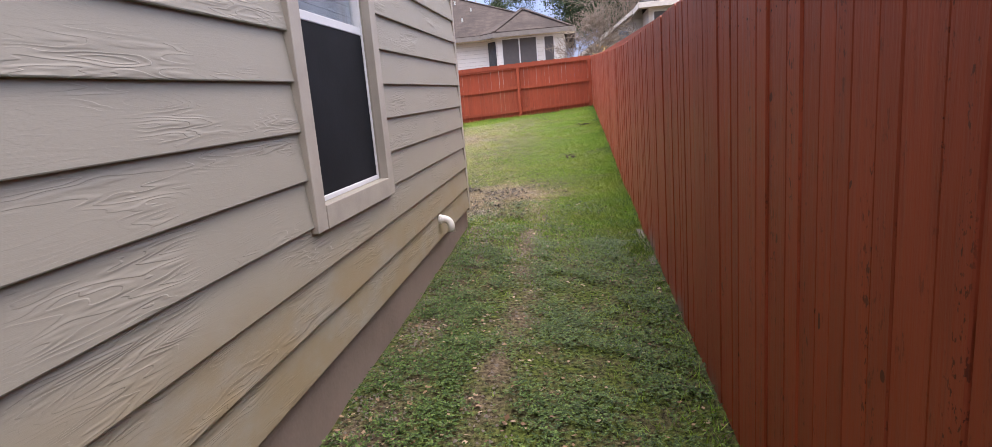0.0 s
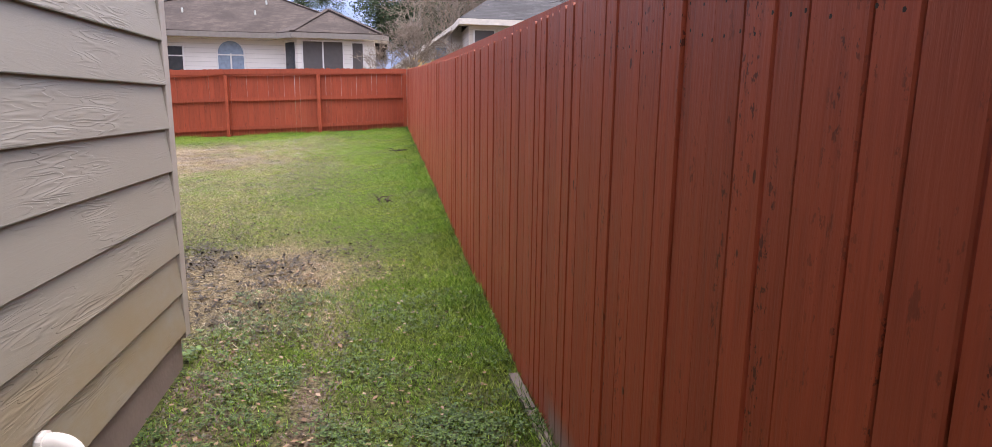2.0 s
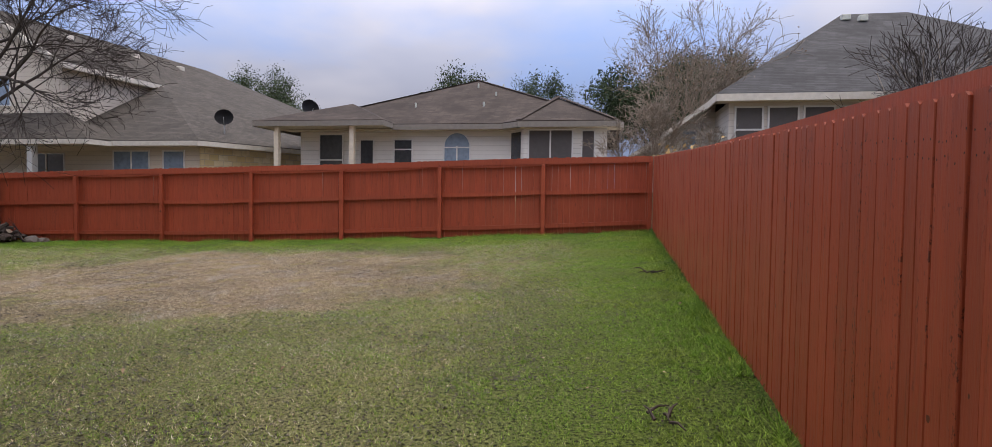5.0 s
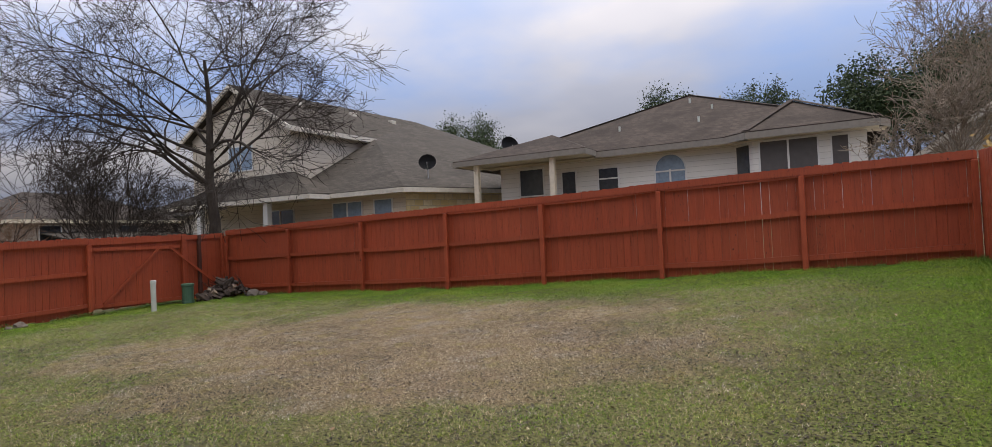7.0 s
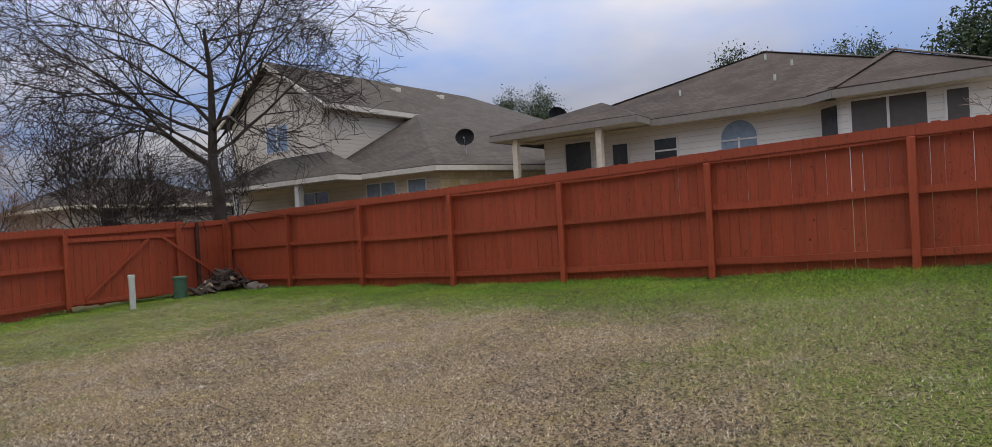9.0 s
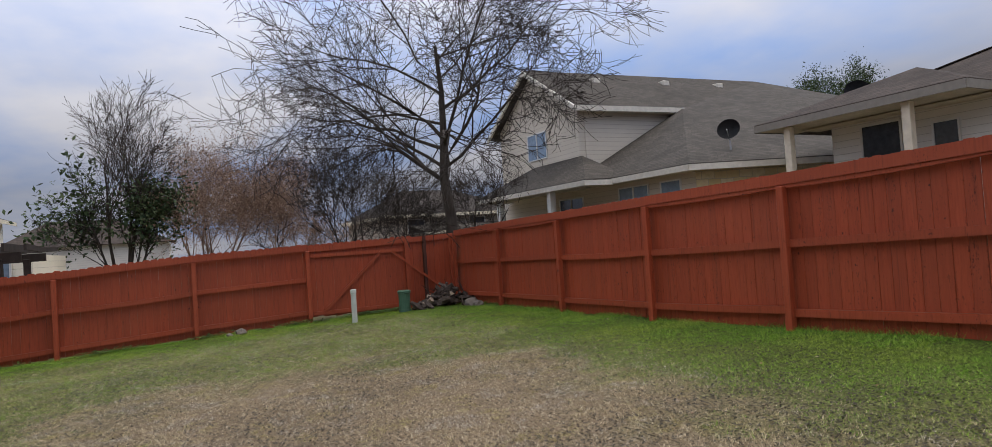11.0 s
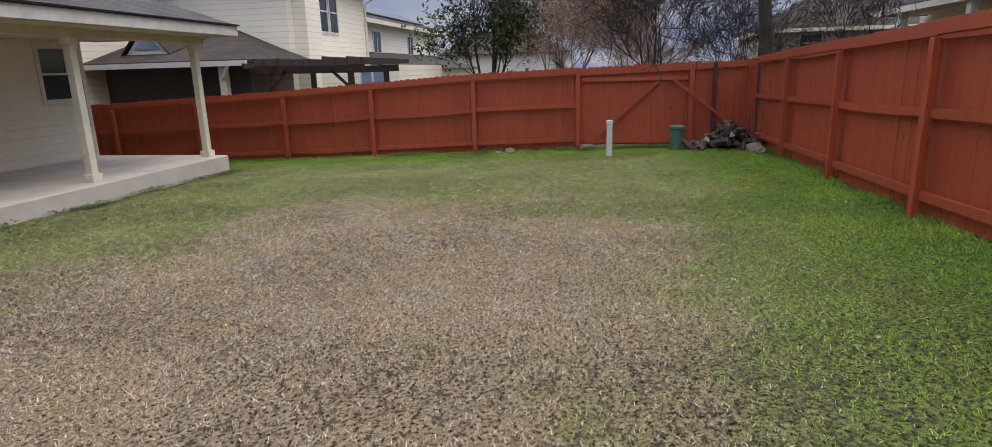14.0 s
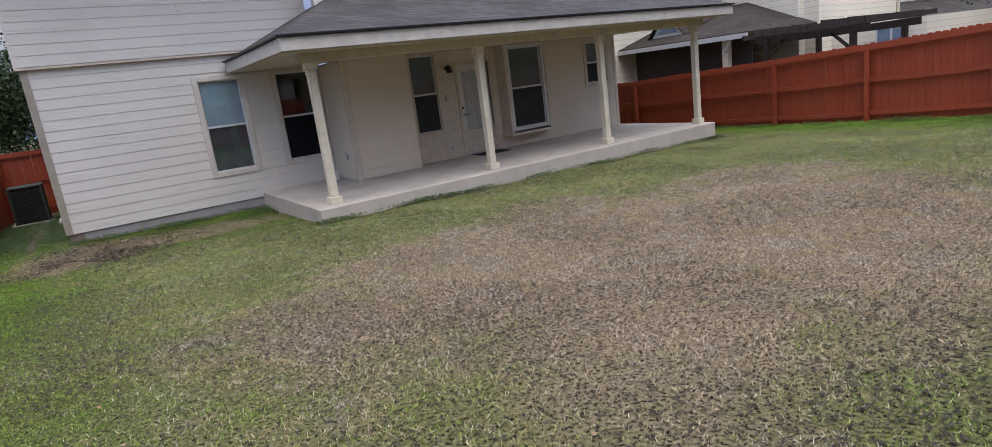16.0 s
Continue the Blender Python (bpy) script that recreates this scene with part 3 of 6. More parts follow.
def picket_mesh(h, w=0.138, th=0.017, ear=0.028):
    """A dog-eared board standing at the origin: w along x, th along y."""
    bm = bmesh.new()
    pts = [(-w / 2, 0), (w / 2, 0), (w / 2, h - ear), (w / 2 - ear, h), (-w / 2 + ear, h), (-w / 2, h - ear)]
    k = 1 - 0.007 / w
    rings = [[bm.verts.new((x * s, y, z)) for x, z in pts] for s, y in ((k, -th / 2), (1, -th / 2 + 0.004), (1, th / 2 - 0.004), (k, th / 2))]
    bm.faces.new(rings[0])
    bm.faces.new(rings[3][::-1])
    for f, b in zip(rings, rings[1:]):
        for i in range(6):
            bm.faces.new((f[i], b[i], b[(i + 1) % 6], f[(i + 1) % 6]))
    bmesh.ops.recalc_face_normals(bm, faces=bm.faces[:])
    return mesh_of("picket", bm, M_FENCE)


PICKETS = {}


def pickets(parent, start, way, length, base, top, rng, pitch=0.1405, widths=(), ear=0.028, thin=None):
    """A row of boards along a line; base and top give heights along it."""
    yaw = math.atan2(way[1], way[0])
    s = 0.0
    while s < length:
        w = rng.choice(widths) if widths else rng.choice((0.138, 0.139, 0.1395, 0.140))
        step = w + rng.uniform(0.002, 0.006) if widths else pitch
        if thin and thin[0] < s < thin[1] and rng.random() < 0.12:
            w -= 0.009
        s += step
        x, y = start[0] + way[0] * (s - step / 2), start[1] + way[1] * (s - step / 2)
        wave = 0.004 if widths else 0.011
        b, t = base(s) + rng.uniform(-0.01, 0.02), top(s) + rng.uniform(-wave, wave)
        h = round((t - b) / 0.03) * 0.03
        me = PICKETS.get((h, w, ear)) or picket_mesh(h, w, 0.017, ear)
        PICKETS[(h, w, ear)] = me
        ob = new("picket", me)
        under(ob, parent)
        off = rng.uniform(-0.004, 0.004)
        ob.matrix_basis = pose(x - way[1] * off, y + way[0] * off, t - h, 0, rng.uniform(-0.08, 0.08), 0) @ Matrix.Rotation(yaw + radians(rng.uniform(-1.2, 1.2)), 4, "Z")


def rail(bm, p, q, half_w, half_h, sag, rng, n=5):
    """A rail of rectangular section from p to q, a little bowed."""
    p, q = Vector(p), Vector(q)
    d = (q - p).normalized()
    side = d.cross(Vector((0, 0, 1))).normalized()
    rings = []
    for i in range(n + 1):
        t = i / n
        c = p.lerp(q, t) + Vector((0, 0, -sag * 4 * t * (1 - t)))
        rings.append([bm.verts.new(c + side * a * half_w + Vector((0, 0, b * half_h))) for a, b in ((-1, -1), (1, -1), (1, 1), (-1, 1))])
    for r, s in zip(rings, rings[1:]):
        for k in range(4):
            bm.faces.new((r[k], r[(k + 1) % 4], s[(k + 1) % 4], s[k]))
    bm.faces.new(rings[0][::-1])
    bm.faces.new(rings[-1])
    bmesh.ops.recalc_face_normals(bm, faces=bm.faces[:])


def fence_with_rails(fence, posts, face, base, top, rng, inward, skip=()):
    """Posts and four rails on the inner side of a row of boards. posts: plan points; inward: unit way into the yard."""
    for i, (x, y) in enumerate(posts):
        b, t = base(x, y) - 0.25, top(x, y) - 0.16
        c = Vector((x, y, 0)) + Vector(inward) * 0.075
        bm = boxed((-0.045, -0.045, b), (0.045, 0.045, t), 0.006, Matrix.Translation(c) @ Matrix.Rotation(radians(rng.uniform(-4, 4)), 4, "Z"))
        part("post", bm, M_FENCE, fence)
    for i, ((x0, y0), (x1, y1)) in enumerate(zip(posts, posts[1:])):
        if i in skip:
            continue
        for k, (frac, up) in enumerate(((0.12, 0.0), (0.55, 0.0), (1.0, -0.125))):
            ends = []
            for x, y in ((x0, y0), (x1, y1)):
                b, t = base(x, y), top(x, y)
                ends.append(Vector((x, y, (b + (t - b) * frac if frac < 1 else t) + up + rng.uniform(-0.02, 0.02))) + Vector(inward) * 0.036)
            bm = bmesh.new()
            rail(bm, ends[0], ends[1], 0.024, 0.044, rng.uniform(-0.01, 0.03), rng)
            part("rail", bm, M_FENCE, fence)
        ends = [Vector((x, y, top(x, y) - 0.078 + rng.uniform(-0.008, 0.008))) + Vector(inward) * 0.066 for x, y in ((x0, y0), (x1, y1))]
        bm = bmesh.new()
        rail(bm, ends[0], ends[1], 0.012, 0.066, rng.uniform(-0.008, 0.015), rng)
        part("top_board", bm, M_FENCE, fence)


EAST_TOP = ((-4, 2.30), (0, 2.42), (5, 2.54), (8.5, 2.605), (11.4, 2.725), (22.4, 3.31))
fence_east = empty("fence_east", "long red-brown painted dog-eared timber privacy fence, smooth side to the yard", "fence", (0.86, 10, 0.9))
rng = random.Random(3)
pickets(fence_east, (0.872, -3.4), (0, 1), 25.75, lambda s: ground_z(0.86, s - 3.4) - 0.03, lambda s: profile(s - 3.4, EAST_TOP), rng, widths=(0.089, 0.089, 0.102, 0.102, 0.115, 0.139), ear=0.014)
for y in np.arange(-2.9, 22.3, 2.44):
    z, t = ground_z(0.95, y), profile(y, EAST_TOP)
    part("post", boxed((0.925, y - 0.045, z - 0.3), (1.015, y + 0.045, t - 0.15), 0.005), M_FENCE, fence_east)
for frac in (0.14, 0.55, 0.92):
    bm = bmesh.new()
    p, q = [(0.902, y, ground_z(0.9, y) + frac * (profile(y, EAST_TOP) - ground_z(0.9, y))) for y in (-3.4, 22.3)]
    rail(bm, p, q, 0.019, 0.044, 0.0, rng, 2)
    part("rail", bm, M_FENCE, fence_east)

# nail heads on the boards, two to a rail
nv = []
for i in range(int(25.75 / 0.105) + 1):
    yy = -3.4 + i * 0.105
    b, t = ground_z(0.86, yy), profile(yy, EAST_TOP)
    for frac in (0.885, 0.925):
        for dy in (-0.024, 0.026):
            cy, cz = yy + dy + rng.uniform(-0.008, 0.008), b + frac * (t - b) + rng.uniform(-0.02, 0.02)
            nv += [(0.857 + 0.001 * (k == 0), cy + 0.0045 * math.cos(k * 1.047), cz + 0.0045 * math.sin(k * 1.047)) for k in range(6)]
me = bpy.data.meshes.new("nail_head")
me.from_pydata(nv, [], [tuple(range(6 * k, 6 * k + 6)) for k in range(len(nv) // 6)])
me.materials.append(M_PERGOLA)
tagged(part("nailing", me, M_PERGOLA, fence_east), kind="stuff")

NORTH_TOP = ((-16.6, 2.86), (-13.8, 2.95), (-6.45, 3.13), (-1.57, 3.29), (0.9, 3.33))
fence_north = empty("fence_north", "red-brown timber back fence with posts, rails and top board", "fence", (-8, 22.46, 1.3))
pickets(fence_north, (-16.42, 22.47), (1, 0), 17.2, lambda s: ground_z(s - 16.4, 22.4) - 0.02, lambda s: profile(s - 16.42, NORTH_TOP), rng, thin=(11.5, 16.2))
NORTH_POSTS = [(x, 22.42) for x in (-16.28, -13.82, -11.32, -8.83, -6.45, -4.01, -1.57, 0.80)]
fence_with_rails(fence_north, NORTH_POSTS, None, lambda x, y: ground_z(x, y), lambda x, y: profile(x, NORTH_TOP), rng, (0, -1, 0))

WEST_TOP = ((-4, 2.02), (6.7, 2.15), (11.6, 2.38), (16.3, 2.66), (18.7, 2.74), (22.4, 2.84))
fence_west = empty("fence_west", "red-brown timber side fence with posts, rails and sagging boards", "fence", (-16.4, 8, 0.9))
pickets(fence_west, (-16.42, -3.2), (0, 1), 21.9, lambda s: ground_z(-16.4, s - 3.2) + 0.02, lambda s: profile(s - 3.2, WEST_TOP), rng)
WEST_POSTS = [(-16.37, y) for y in (-3.0, -0.55, 1.9, 4.35, 6.8, 9.2, 11.57, 13.82, 16.29, 18.66)]
fence_with_rails(fence_west, WEST_POSTS, None, lambda x, y: ground_z(x, y), lambda x, y: profile(y, WEST_TOP), rng, (1, 0, 0))
# the corner panel beside the gate
pickets(fence_west, (-16.42, 21.12), (0, 1), 1.2, lambda s: ground_z(-16.4, 21.1) + 0.02, lambda s: profile(s + 21.1, WEST_TOP) - 0.16, rng)
for y, w in ((21.08, 0.05), (21.55, 0.04), (22.28, 0.05)):
    part("post", boxed((-16.40, y - w, 0.75), (-16.31, y + w, profile(y, WEST_TOP) - 0.05), 0.005), M_POST_OLD if w < 0.05 else M_FENCE, fence_west)
bm = bmesh.new()
rail(bm, (-16.30, 20.67, 2.45), (-16.30, 21.95, 1.45), 0.016, 0.035, 0, rng, 1)
part("brace", bm, M_FENCE, fence_west)
bm = bmesh.new()
rail(bm, (-16.37, 18.7, 2.62), (-16.37, 22.35, 2.74), 0.016, 0.062, 0.01, rng)
part("top_board", bm, M_FENCE, fence_west)

# gate in the side fence
gate = empty("garden_gate", "red-brown boarded gate with diagonal brace, closed, in the side fence", "gate", (-16.42, 19.8, 0.95))
pickets(gate, (-16.43, 18.715), (0, 1), 2.4, lambda s: 1.03, lambda s: profile(s + 18.8, WEST_TOP) - 0.02, rng)
for name, p, q in (("bottom_rail", (-16.385, 18.74, 1.12), (-16.385, 21.0, 1.10)), ("top_rail", (-16.385, 18.74, 2.46), (-16.385, 21.0, 2.46)), ("brace", (-16.36, 19.0, 1.15), (-16.36, 20.4, 2.42))):
    bm = bmesh.new()
    rail(bm, p, q, 0.016, 0.042, 0.0, rng, 1)
    part(name, bm, M_FENCE, gate)

fence_south = empty("fence_south", "short red-brown timber fence closing the side passage", "fence", (0, -3.4, 0.7))
pickets(fence_south, (-0.75, -3.42), (1, 0), 1.6, lambda s: ground_z(s - 0.8, -3.4), lambda s: 2.45, rng)
fence_with_rails(fence_south, [(-0.74, -3.4), (0.8, -3.4)], None, lambda x, y: ground_z(x, y), lambda x, y: 2.45, rng, (0, 1, 0))


# ---- the house with the patio ----
def wall(name, u0, u1, z0, z1, plane, axis, thick, holes, mat, label, kind="structure"):
    """A thick wall with real openings. axis 'x': it runs along x at y=plane, outer face at plane, thickness away by thick (signed)."""
    bm = bmesh.new()
    us = sorted({u0, u1, *[h[0] for h in holes], *[h[1] for h in holes]})
    zs = sorted({z0, z1, *[h[2] for h in holes], *[h[3] for h in holes]})
    for a, b in zip(us, us[1:]):
        for c, d in zip(zs, zs[1:]):
            um, zm = (a + b) / 2, (c + d) / 2
            if any(h[0] < um < h[1] and h[2] < zm < h[3] for h in holes):
                continue
            p0, p1 = sorted((plane, plane + thick))
            if axis == "x":
                box(bm, (a, p0, c), (b, p1, d))
            else:
                box(bm, (p0, a, c), (p1, b, d))
    bmesh.ops.remove_doubles(bm, verts=bm.verts[:], dist=1e-4)
    return tagged(part(name, bm, mat), label, "wall", kind=kind)


def lap_siding(parent, u0, u1, z0, z1, plane, axis, out_sign, holes, mat, pitch=0.187, fall=0.0, butt=0.018):
    """Overlapping boards on a wall, each one a piece, broken at openings and at butt joints."""
    z = z0
    row = 0
    while z < z1 - 0.02:
        h = min(pitch, z1 - z)
        cuts = [(u0, u1)]
        for a, b, c, d in holes:
            if c < z + h - 0.02 and d > z + 0.02:
                cuts = [s for lo, hi in cuts for s in ((lo, min(hi, a)), (max(lo, b), hi)) if s[1] - s[0] > 0.02]
        pieces = []
        for lo, hi in cuts:
            if hi - lo > 4.2:
                mid = lo + 3.66 - 1.2 * (row % 3)
                pieces += [(lo, mid - 0.0015), (mid + 0.0015, hi)]
            else:
                pieces.append((lo, hi))
        for lo, hi in pieces:
            bm = bmesh.new()
            prof = ((0.0, z), (butt - 0.002, z), (butt, z + 0.004), (0.006, z + h + 0.010), (0.0, z + h + 0.010))
            rings = []
            for u in (lo, hi):
                rings.append([bm.verts.new((u, plane + out_sign * o, zz) if axis == "x" else (plane + out_sign * o, u, zz + fall * (u - u1))) for o, zz in prof])
            for k in range(5):
                bm.faces.new((rings[0][k], rings[0][(k + 1) % 5], rings[1][(k + 1) % 5], rings[1][k]))
            bm.faces.new(rings[0][::-1])
            bm.faces.new(rings[1])
            bmesh.ops.recalc_face_normals(bm, faces=bm.faces[:])
            part("siding_board", bm, mat, parent)
        z += pitch
        row += 1


def oriented(plane, axis, sign):
    """Maps (u, out, z) to the world for a wall face."""
    if axis == "x":
        return lambda u, o, z: (u, plane + sign * o, z)
    return lambda u, o, z: (plane + sign * o, u, z)


def obox(at, u0, u1, o0, o1, z0, z1, bevel=0.0):
    return boxed(at(u0, o0, z0), at(u1, o1, z1), bevel)


def window(name, u0, u1, z0, z1, plane, axis, sign, label, trim=0.095, trim_mat=None, upper=None, lower=None, depth=0.10, slider=False, trim_out=0.034):
    """A single-hung window in its opening: trim, frame, meeting rail, panes, blind, screen and dark backing sheet."""
    at = oriented(plane, axis, sign)
    c = at((u0 + u1) / 2, 0, z0)
    w = empty(name, label, "window", c, kind="structure")
    tm = trim_mat or M_TRIM
    for a, b, c0, d, o in ((u0 - trim, u0, z0 - trim, z1 + trim, 0), (u1, u1 + trim, z0 - trim, z1 + trim, 0), (u0, u1, z1, z1 + trim, 0), (u0, u1, z0 - trim, z0, 0.004)):
        part("trim_board", obox(at, a, b, -0.002, trim_out + o, c0, d, 0.003), tm, w)
    f = 0.025
    for a, b, c0, d in ((u0, u0 + f, z0, z1), (u1 - f, u1, z0, z1), (u0 + f, u1 - f, z1 - f, z1), (u0 + f, u1 - f, z0, z0 + f)):
        part("window_frame", obox(at, a, b, -depth, -0.010, c0, d, 0.003), M_VINYL, w)
    zm = (z0 + z1) / 2
    if slider:
        um = (u0 + u1) / 2
        part("meeting_rail", obox(at, um - 0.02, um + 0.02, -0.06, -0.012, z0 + f, z1 - f, 0.003), M_VINYL, w)
        panes = ((u0 + f, um - 0.02, z0 + f, z1 - f), (um + 0.02, u1 - f, z0 + f, z1 - f))
    else:
        part("meeting_rail", obox(at, u0 + f, u1 - f, -0.07, -0.012, zm - 0.022, zm + 0.022, 0.003), M_VINYL, w)
        panes = ((u0 + f, u1 - f, zm + 0.022, z1 - f), (u0 + f, u1 - f, z0 + f, zm - 0.022))
    for k, (a, b, c0, d) in enumerate(panes):
        g = part("pane", obox(at, a, b, -0.052, -0.046, c0, d), M_GLASS, w)
        g.visible_shadow = False
        back = (upper or M_BLIND_SKY) if k == 0 else (lower or M_SCREEN)
        if back in (M_SCREEN, M_MESH) and k == 1:
            part("insect_screen", obox(at, a, b, -0.020, -0.016, c0, d), back, w, "dark insect screen")
        else:
            n = max(3, int((d - c0) / 0.028))
            bm = bmesh.new()
            for i in range(n):
                zz = c0 + (d - c0) * (i + 0.5) / n
                p, q = at(a, -0.064 - 0.0015 * (i % 2), zz - 0.0135), at(b, -0.058 - 0.0015 * (i % 2), zz + 0.0135)
                box(bm, [min(s, t) for s, t in zip(p, q)], [max(s, t) for s, t in zip(p, q)])
            # besides real blinds, these slats carry painted pane reflections and room darkness
            part("blind", bm, back, w, "closed slats coloured as blind, reflected sky or dark room")
    # flat black sheet in place of a dim room behind the panes
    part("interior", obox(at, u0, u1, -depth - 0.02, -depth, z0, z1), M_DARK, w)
    return w


EW, NWY, PBY, BMY = -0.895, 7.385, 8.12, 8.72
DECK = 1.087
# east side wall along the passage
e_hole = (3.725, 4.675, 1.685, 3.36)
# passage shade is in this wall's colour: the darkened siding copy
wall_east = wall("wall_east", -3.4, NWY, 1.0, 3.96, EW, "y", -0.16, [e_hole], M_SIDING_SHADED, "cream lap-sided house wall along the passage")
lap_siding(wall_east, -3.4, NWY - 0.05, 1.036, 3.96, EW, "y", 1, [(e_hole[0] - 0.09, e_hole[1] + 0.09, e_hole[2] - 0.05, e_hole[3] + 0.13)], M_SIDING_SHADED, pitch=0.2045, fall=0.0118, butt=0.029)
window("window_east", *e_hole, EW, "y", 1, "single-hung window with white frame and dark insect screens in cream siding", upper=M_REFLECT_GREY, trim=0.108, trim_out=0.045, trim_mat=M_TRIM_E)
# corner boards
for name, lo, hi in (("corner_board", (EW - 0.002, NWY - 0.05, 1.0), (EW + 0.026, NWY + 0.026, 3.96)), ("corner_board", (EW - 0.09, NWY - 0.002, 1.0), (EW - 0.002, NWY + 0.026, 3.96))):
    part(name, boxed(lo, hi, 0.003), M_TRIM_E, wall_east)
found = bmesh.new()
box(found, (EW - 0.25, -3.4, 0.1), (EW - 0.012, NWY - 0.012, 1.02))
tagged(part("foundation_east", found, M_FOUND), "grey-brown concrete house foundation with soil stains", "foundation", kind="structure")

# back wall, left of the patio
w1, w2 = (-4.40, -3.62, 1.65, 3.46), (-5.93, -5.13, 1.66, 3.48)
wall_back = wall("wall_back", -6.1, EW - 0.16, 1.0, 3.96, NWY, "x", -0.16, [w1, w2], M_SIDING_BACK, "pale cream lap-sided back wall of the house")
grow = lambda h, g=0.09: (h[0] - g, h[1] + g, h[2] - g, h[3] + g)
lap_siding(wall_back, -6.1, EW - 0.09, 1.0, 3.96, NWY, "x", 1, [grow(w1), grow(w2)], M_SIDING_BACK, butt=0.015)
window("window_back", *w1, NWY, "x", 1, "single-hung back window with pale blue-grey blind, darker below", trim_mat=M_FASCIA, lower=M_REFLECT_TEAL)
window("window_back", *w2, NWY, "x", 1, "dark single-hung window beside the patio", trim_mat=M_FASCIA, upper=M_DARK)
found = bmesh.new()
box(found, (-14.15, NWY - 0.4, 0.1), (EW - 0.25, NWY - 0.012, 1.02))
tagged(part("foundation_back", found, M_FOUND_BACK), "grey concrete foundation under the back wall", "foundation", kind="structure")
# closet bump beside the patio
wall_bump = wall("wall_bump", -7.55, -6.1, DECK, 3.55, BMY, "x", -0.12, [], M_SIDING_PATIO, "cream lap-sided projecting closet wall on the patio")
lap_siding(wall_bump, -7.55, -6.19, DECK + 0.02, 3.55, BMY, "x", 1, [], M_SIDING_PATIO, butt=0.022)
wall_bump_side = wall("wall_bump_side", NWY, BMY, DECK, 3.55, -6.1, "y", -0.12, [], M_SIDING_PATIO, "cream lap-sided side of the projecting closet")
lap_siding(wall_bump_side, NWY + 0.02, BMY - 0.09, DECK + 0.02, 3.55, -6.1, "y", 1, [], M_SIDING_PATIO, butt=0.022)
part("corner_board", boxed((-6.19, BMY, DECK), (-6.072, BMY + 0.026, 3.55), 0.003), M_TRIM, wall_bump)
part("corner_board", boxed((-6.1, BMY - 0.09, DECK), (-6.072, BMY, 3.55), 0.003), M_TRIM, wall_bump_side)
wall("wall_bump_inner", PBY, BMY - 0.12, DECK, 3.55, -7.55, "y", 0.12, [], M_SIDING_PATIO, "cream return wall of the closet")

# patio back wall
w3, dr, bay, arch = (-8.52, -7.90, 1.78, 3.50), (-9.98, -9.10, DECK + 0.02, 3.22), (-11.35, -10.32, 1.6, 3.5), (-13.85, -13.15, 2.36, 3.42)
wall_patio = wall("wall_patio", -14.2, -7.55, DECK - 0.1, 3.56, PBY, "x", -0.16, [w3, dr, bay, arch], M_SIDING_PATIO, "cream lap-sided patio wall with door and windows")
lap_siding(wall_patio, -14.12, -10.05, DECK + 0.02, 3.56, PBY, "x", 1, [grow(bay, 0.1), grow(arch)], M_SIDING_PATIO, butt=0.022)
part("flat_panel", boxed((-10.05, PBY - 0.001, DECK), (-7.56, PBY + 0.006, 1.69)), M_TRIM, wall_patio)
part("flat_panel", boxed((-8.99, PBY - 0.001, 1.69), (-8.62, PBY + 0.006, 3.56)), M_TRIM, wall_patio)
part("corner_board", boxed((-14.22, PBY - 0.09, DECK - 0.1), (-14.12, PBY + 0.026, 3.56), 0.003), M_TRIM, wall_patio)
window("window_patio", *w3, PBY, "x", 1, "single-hung patio window with grey blind and dark screen", upper=M_DRAB, lower=M_MESH)
wall_west = wall("wall_west", -3.4, PBY, 0.75, 6.95, -14.2, "y", 0.16, [], M_SIDING_SHADED, "cream sided west wall of the house")

# glazed door
door = empty("door_patio", "white full-glass patio door with blind, closed", "door", (-9.54, PBY, DECK), kind="structure")
at = oriented(PBY, "x", 1)
a, b, c, d = dr
for u0, u1, z0, z1 in ((a - 0.07, a, c, d + 0.07), (b, b + 0.07, c, d + 0.07), (a, b, d, d + 0.07)):
    part("door_casing", obox(at, u0, u1, -0.12, 0.03, z0, z1, 0.003), M_TRIM, door)
part("threshold", obox(at, a, b, -0.14, 0.05, c - 0.02, c + 0.02), M_METAL, door, "metal threshold")
for u0, u1, z0, z1 in ((a, a + 0.14, c + 0.02, d), (b - 0.14, b, c + 0.02, d), (a + 0.14, b - 0.14, d - 0.16, d), (a + 0.14, b - 0.14, c + 0.02, c + 0.26)):
    part("door_stile", obox(at, u0, u1, -0.09, -0.045, z0, z1, 0.002), M_DOOR, door)
part("pane", obox(at, a + 0.14, b - 0.14, -0.07, -0.064, c + 0.26, d - 0.16), M_GLASS, door).visible_shadow = False
bm = bmesh.new()
for i in range(34):
    zz = c + 0.28 + i * 0.05
    box(bm, (a + 0.15, PBY - 0.10, zz), (b - 0.15, PBY - 0.094, zz + 0.045))
part("blind", bm, M_DOOR, door, "white slatted blind")
bm = bmesh.new()
tube(bm, [(b - 0.07, PBY - 0.045, 2.05), (b - 0.07, PBY + 0.01, 2.05)], [0.014, 0.014])
tube(bm, [(b - 0.07, PBY + 0.01, 2.05), (b - 0.18, PBY + 0.012, 2.05)], [0.010, 0.008])
part("door_handle", bm, M_BLACK, door, "dark lever handle")
bm = bmesh.new()
tube(bm, [(b - 0.07, PBY - 0.045, 2.22), (b - 0.07, PBY - 0.02, 2.22)], [0.028, 0.026])
part("deadbolt", bm, M_BLACK, door)

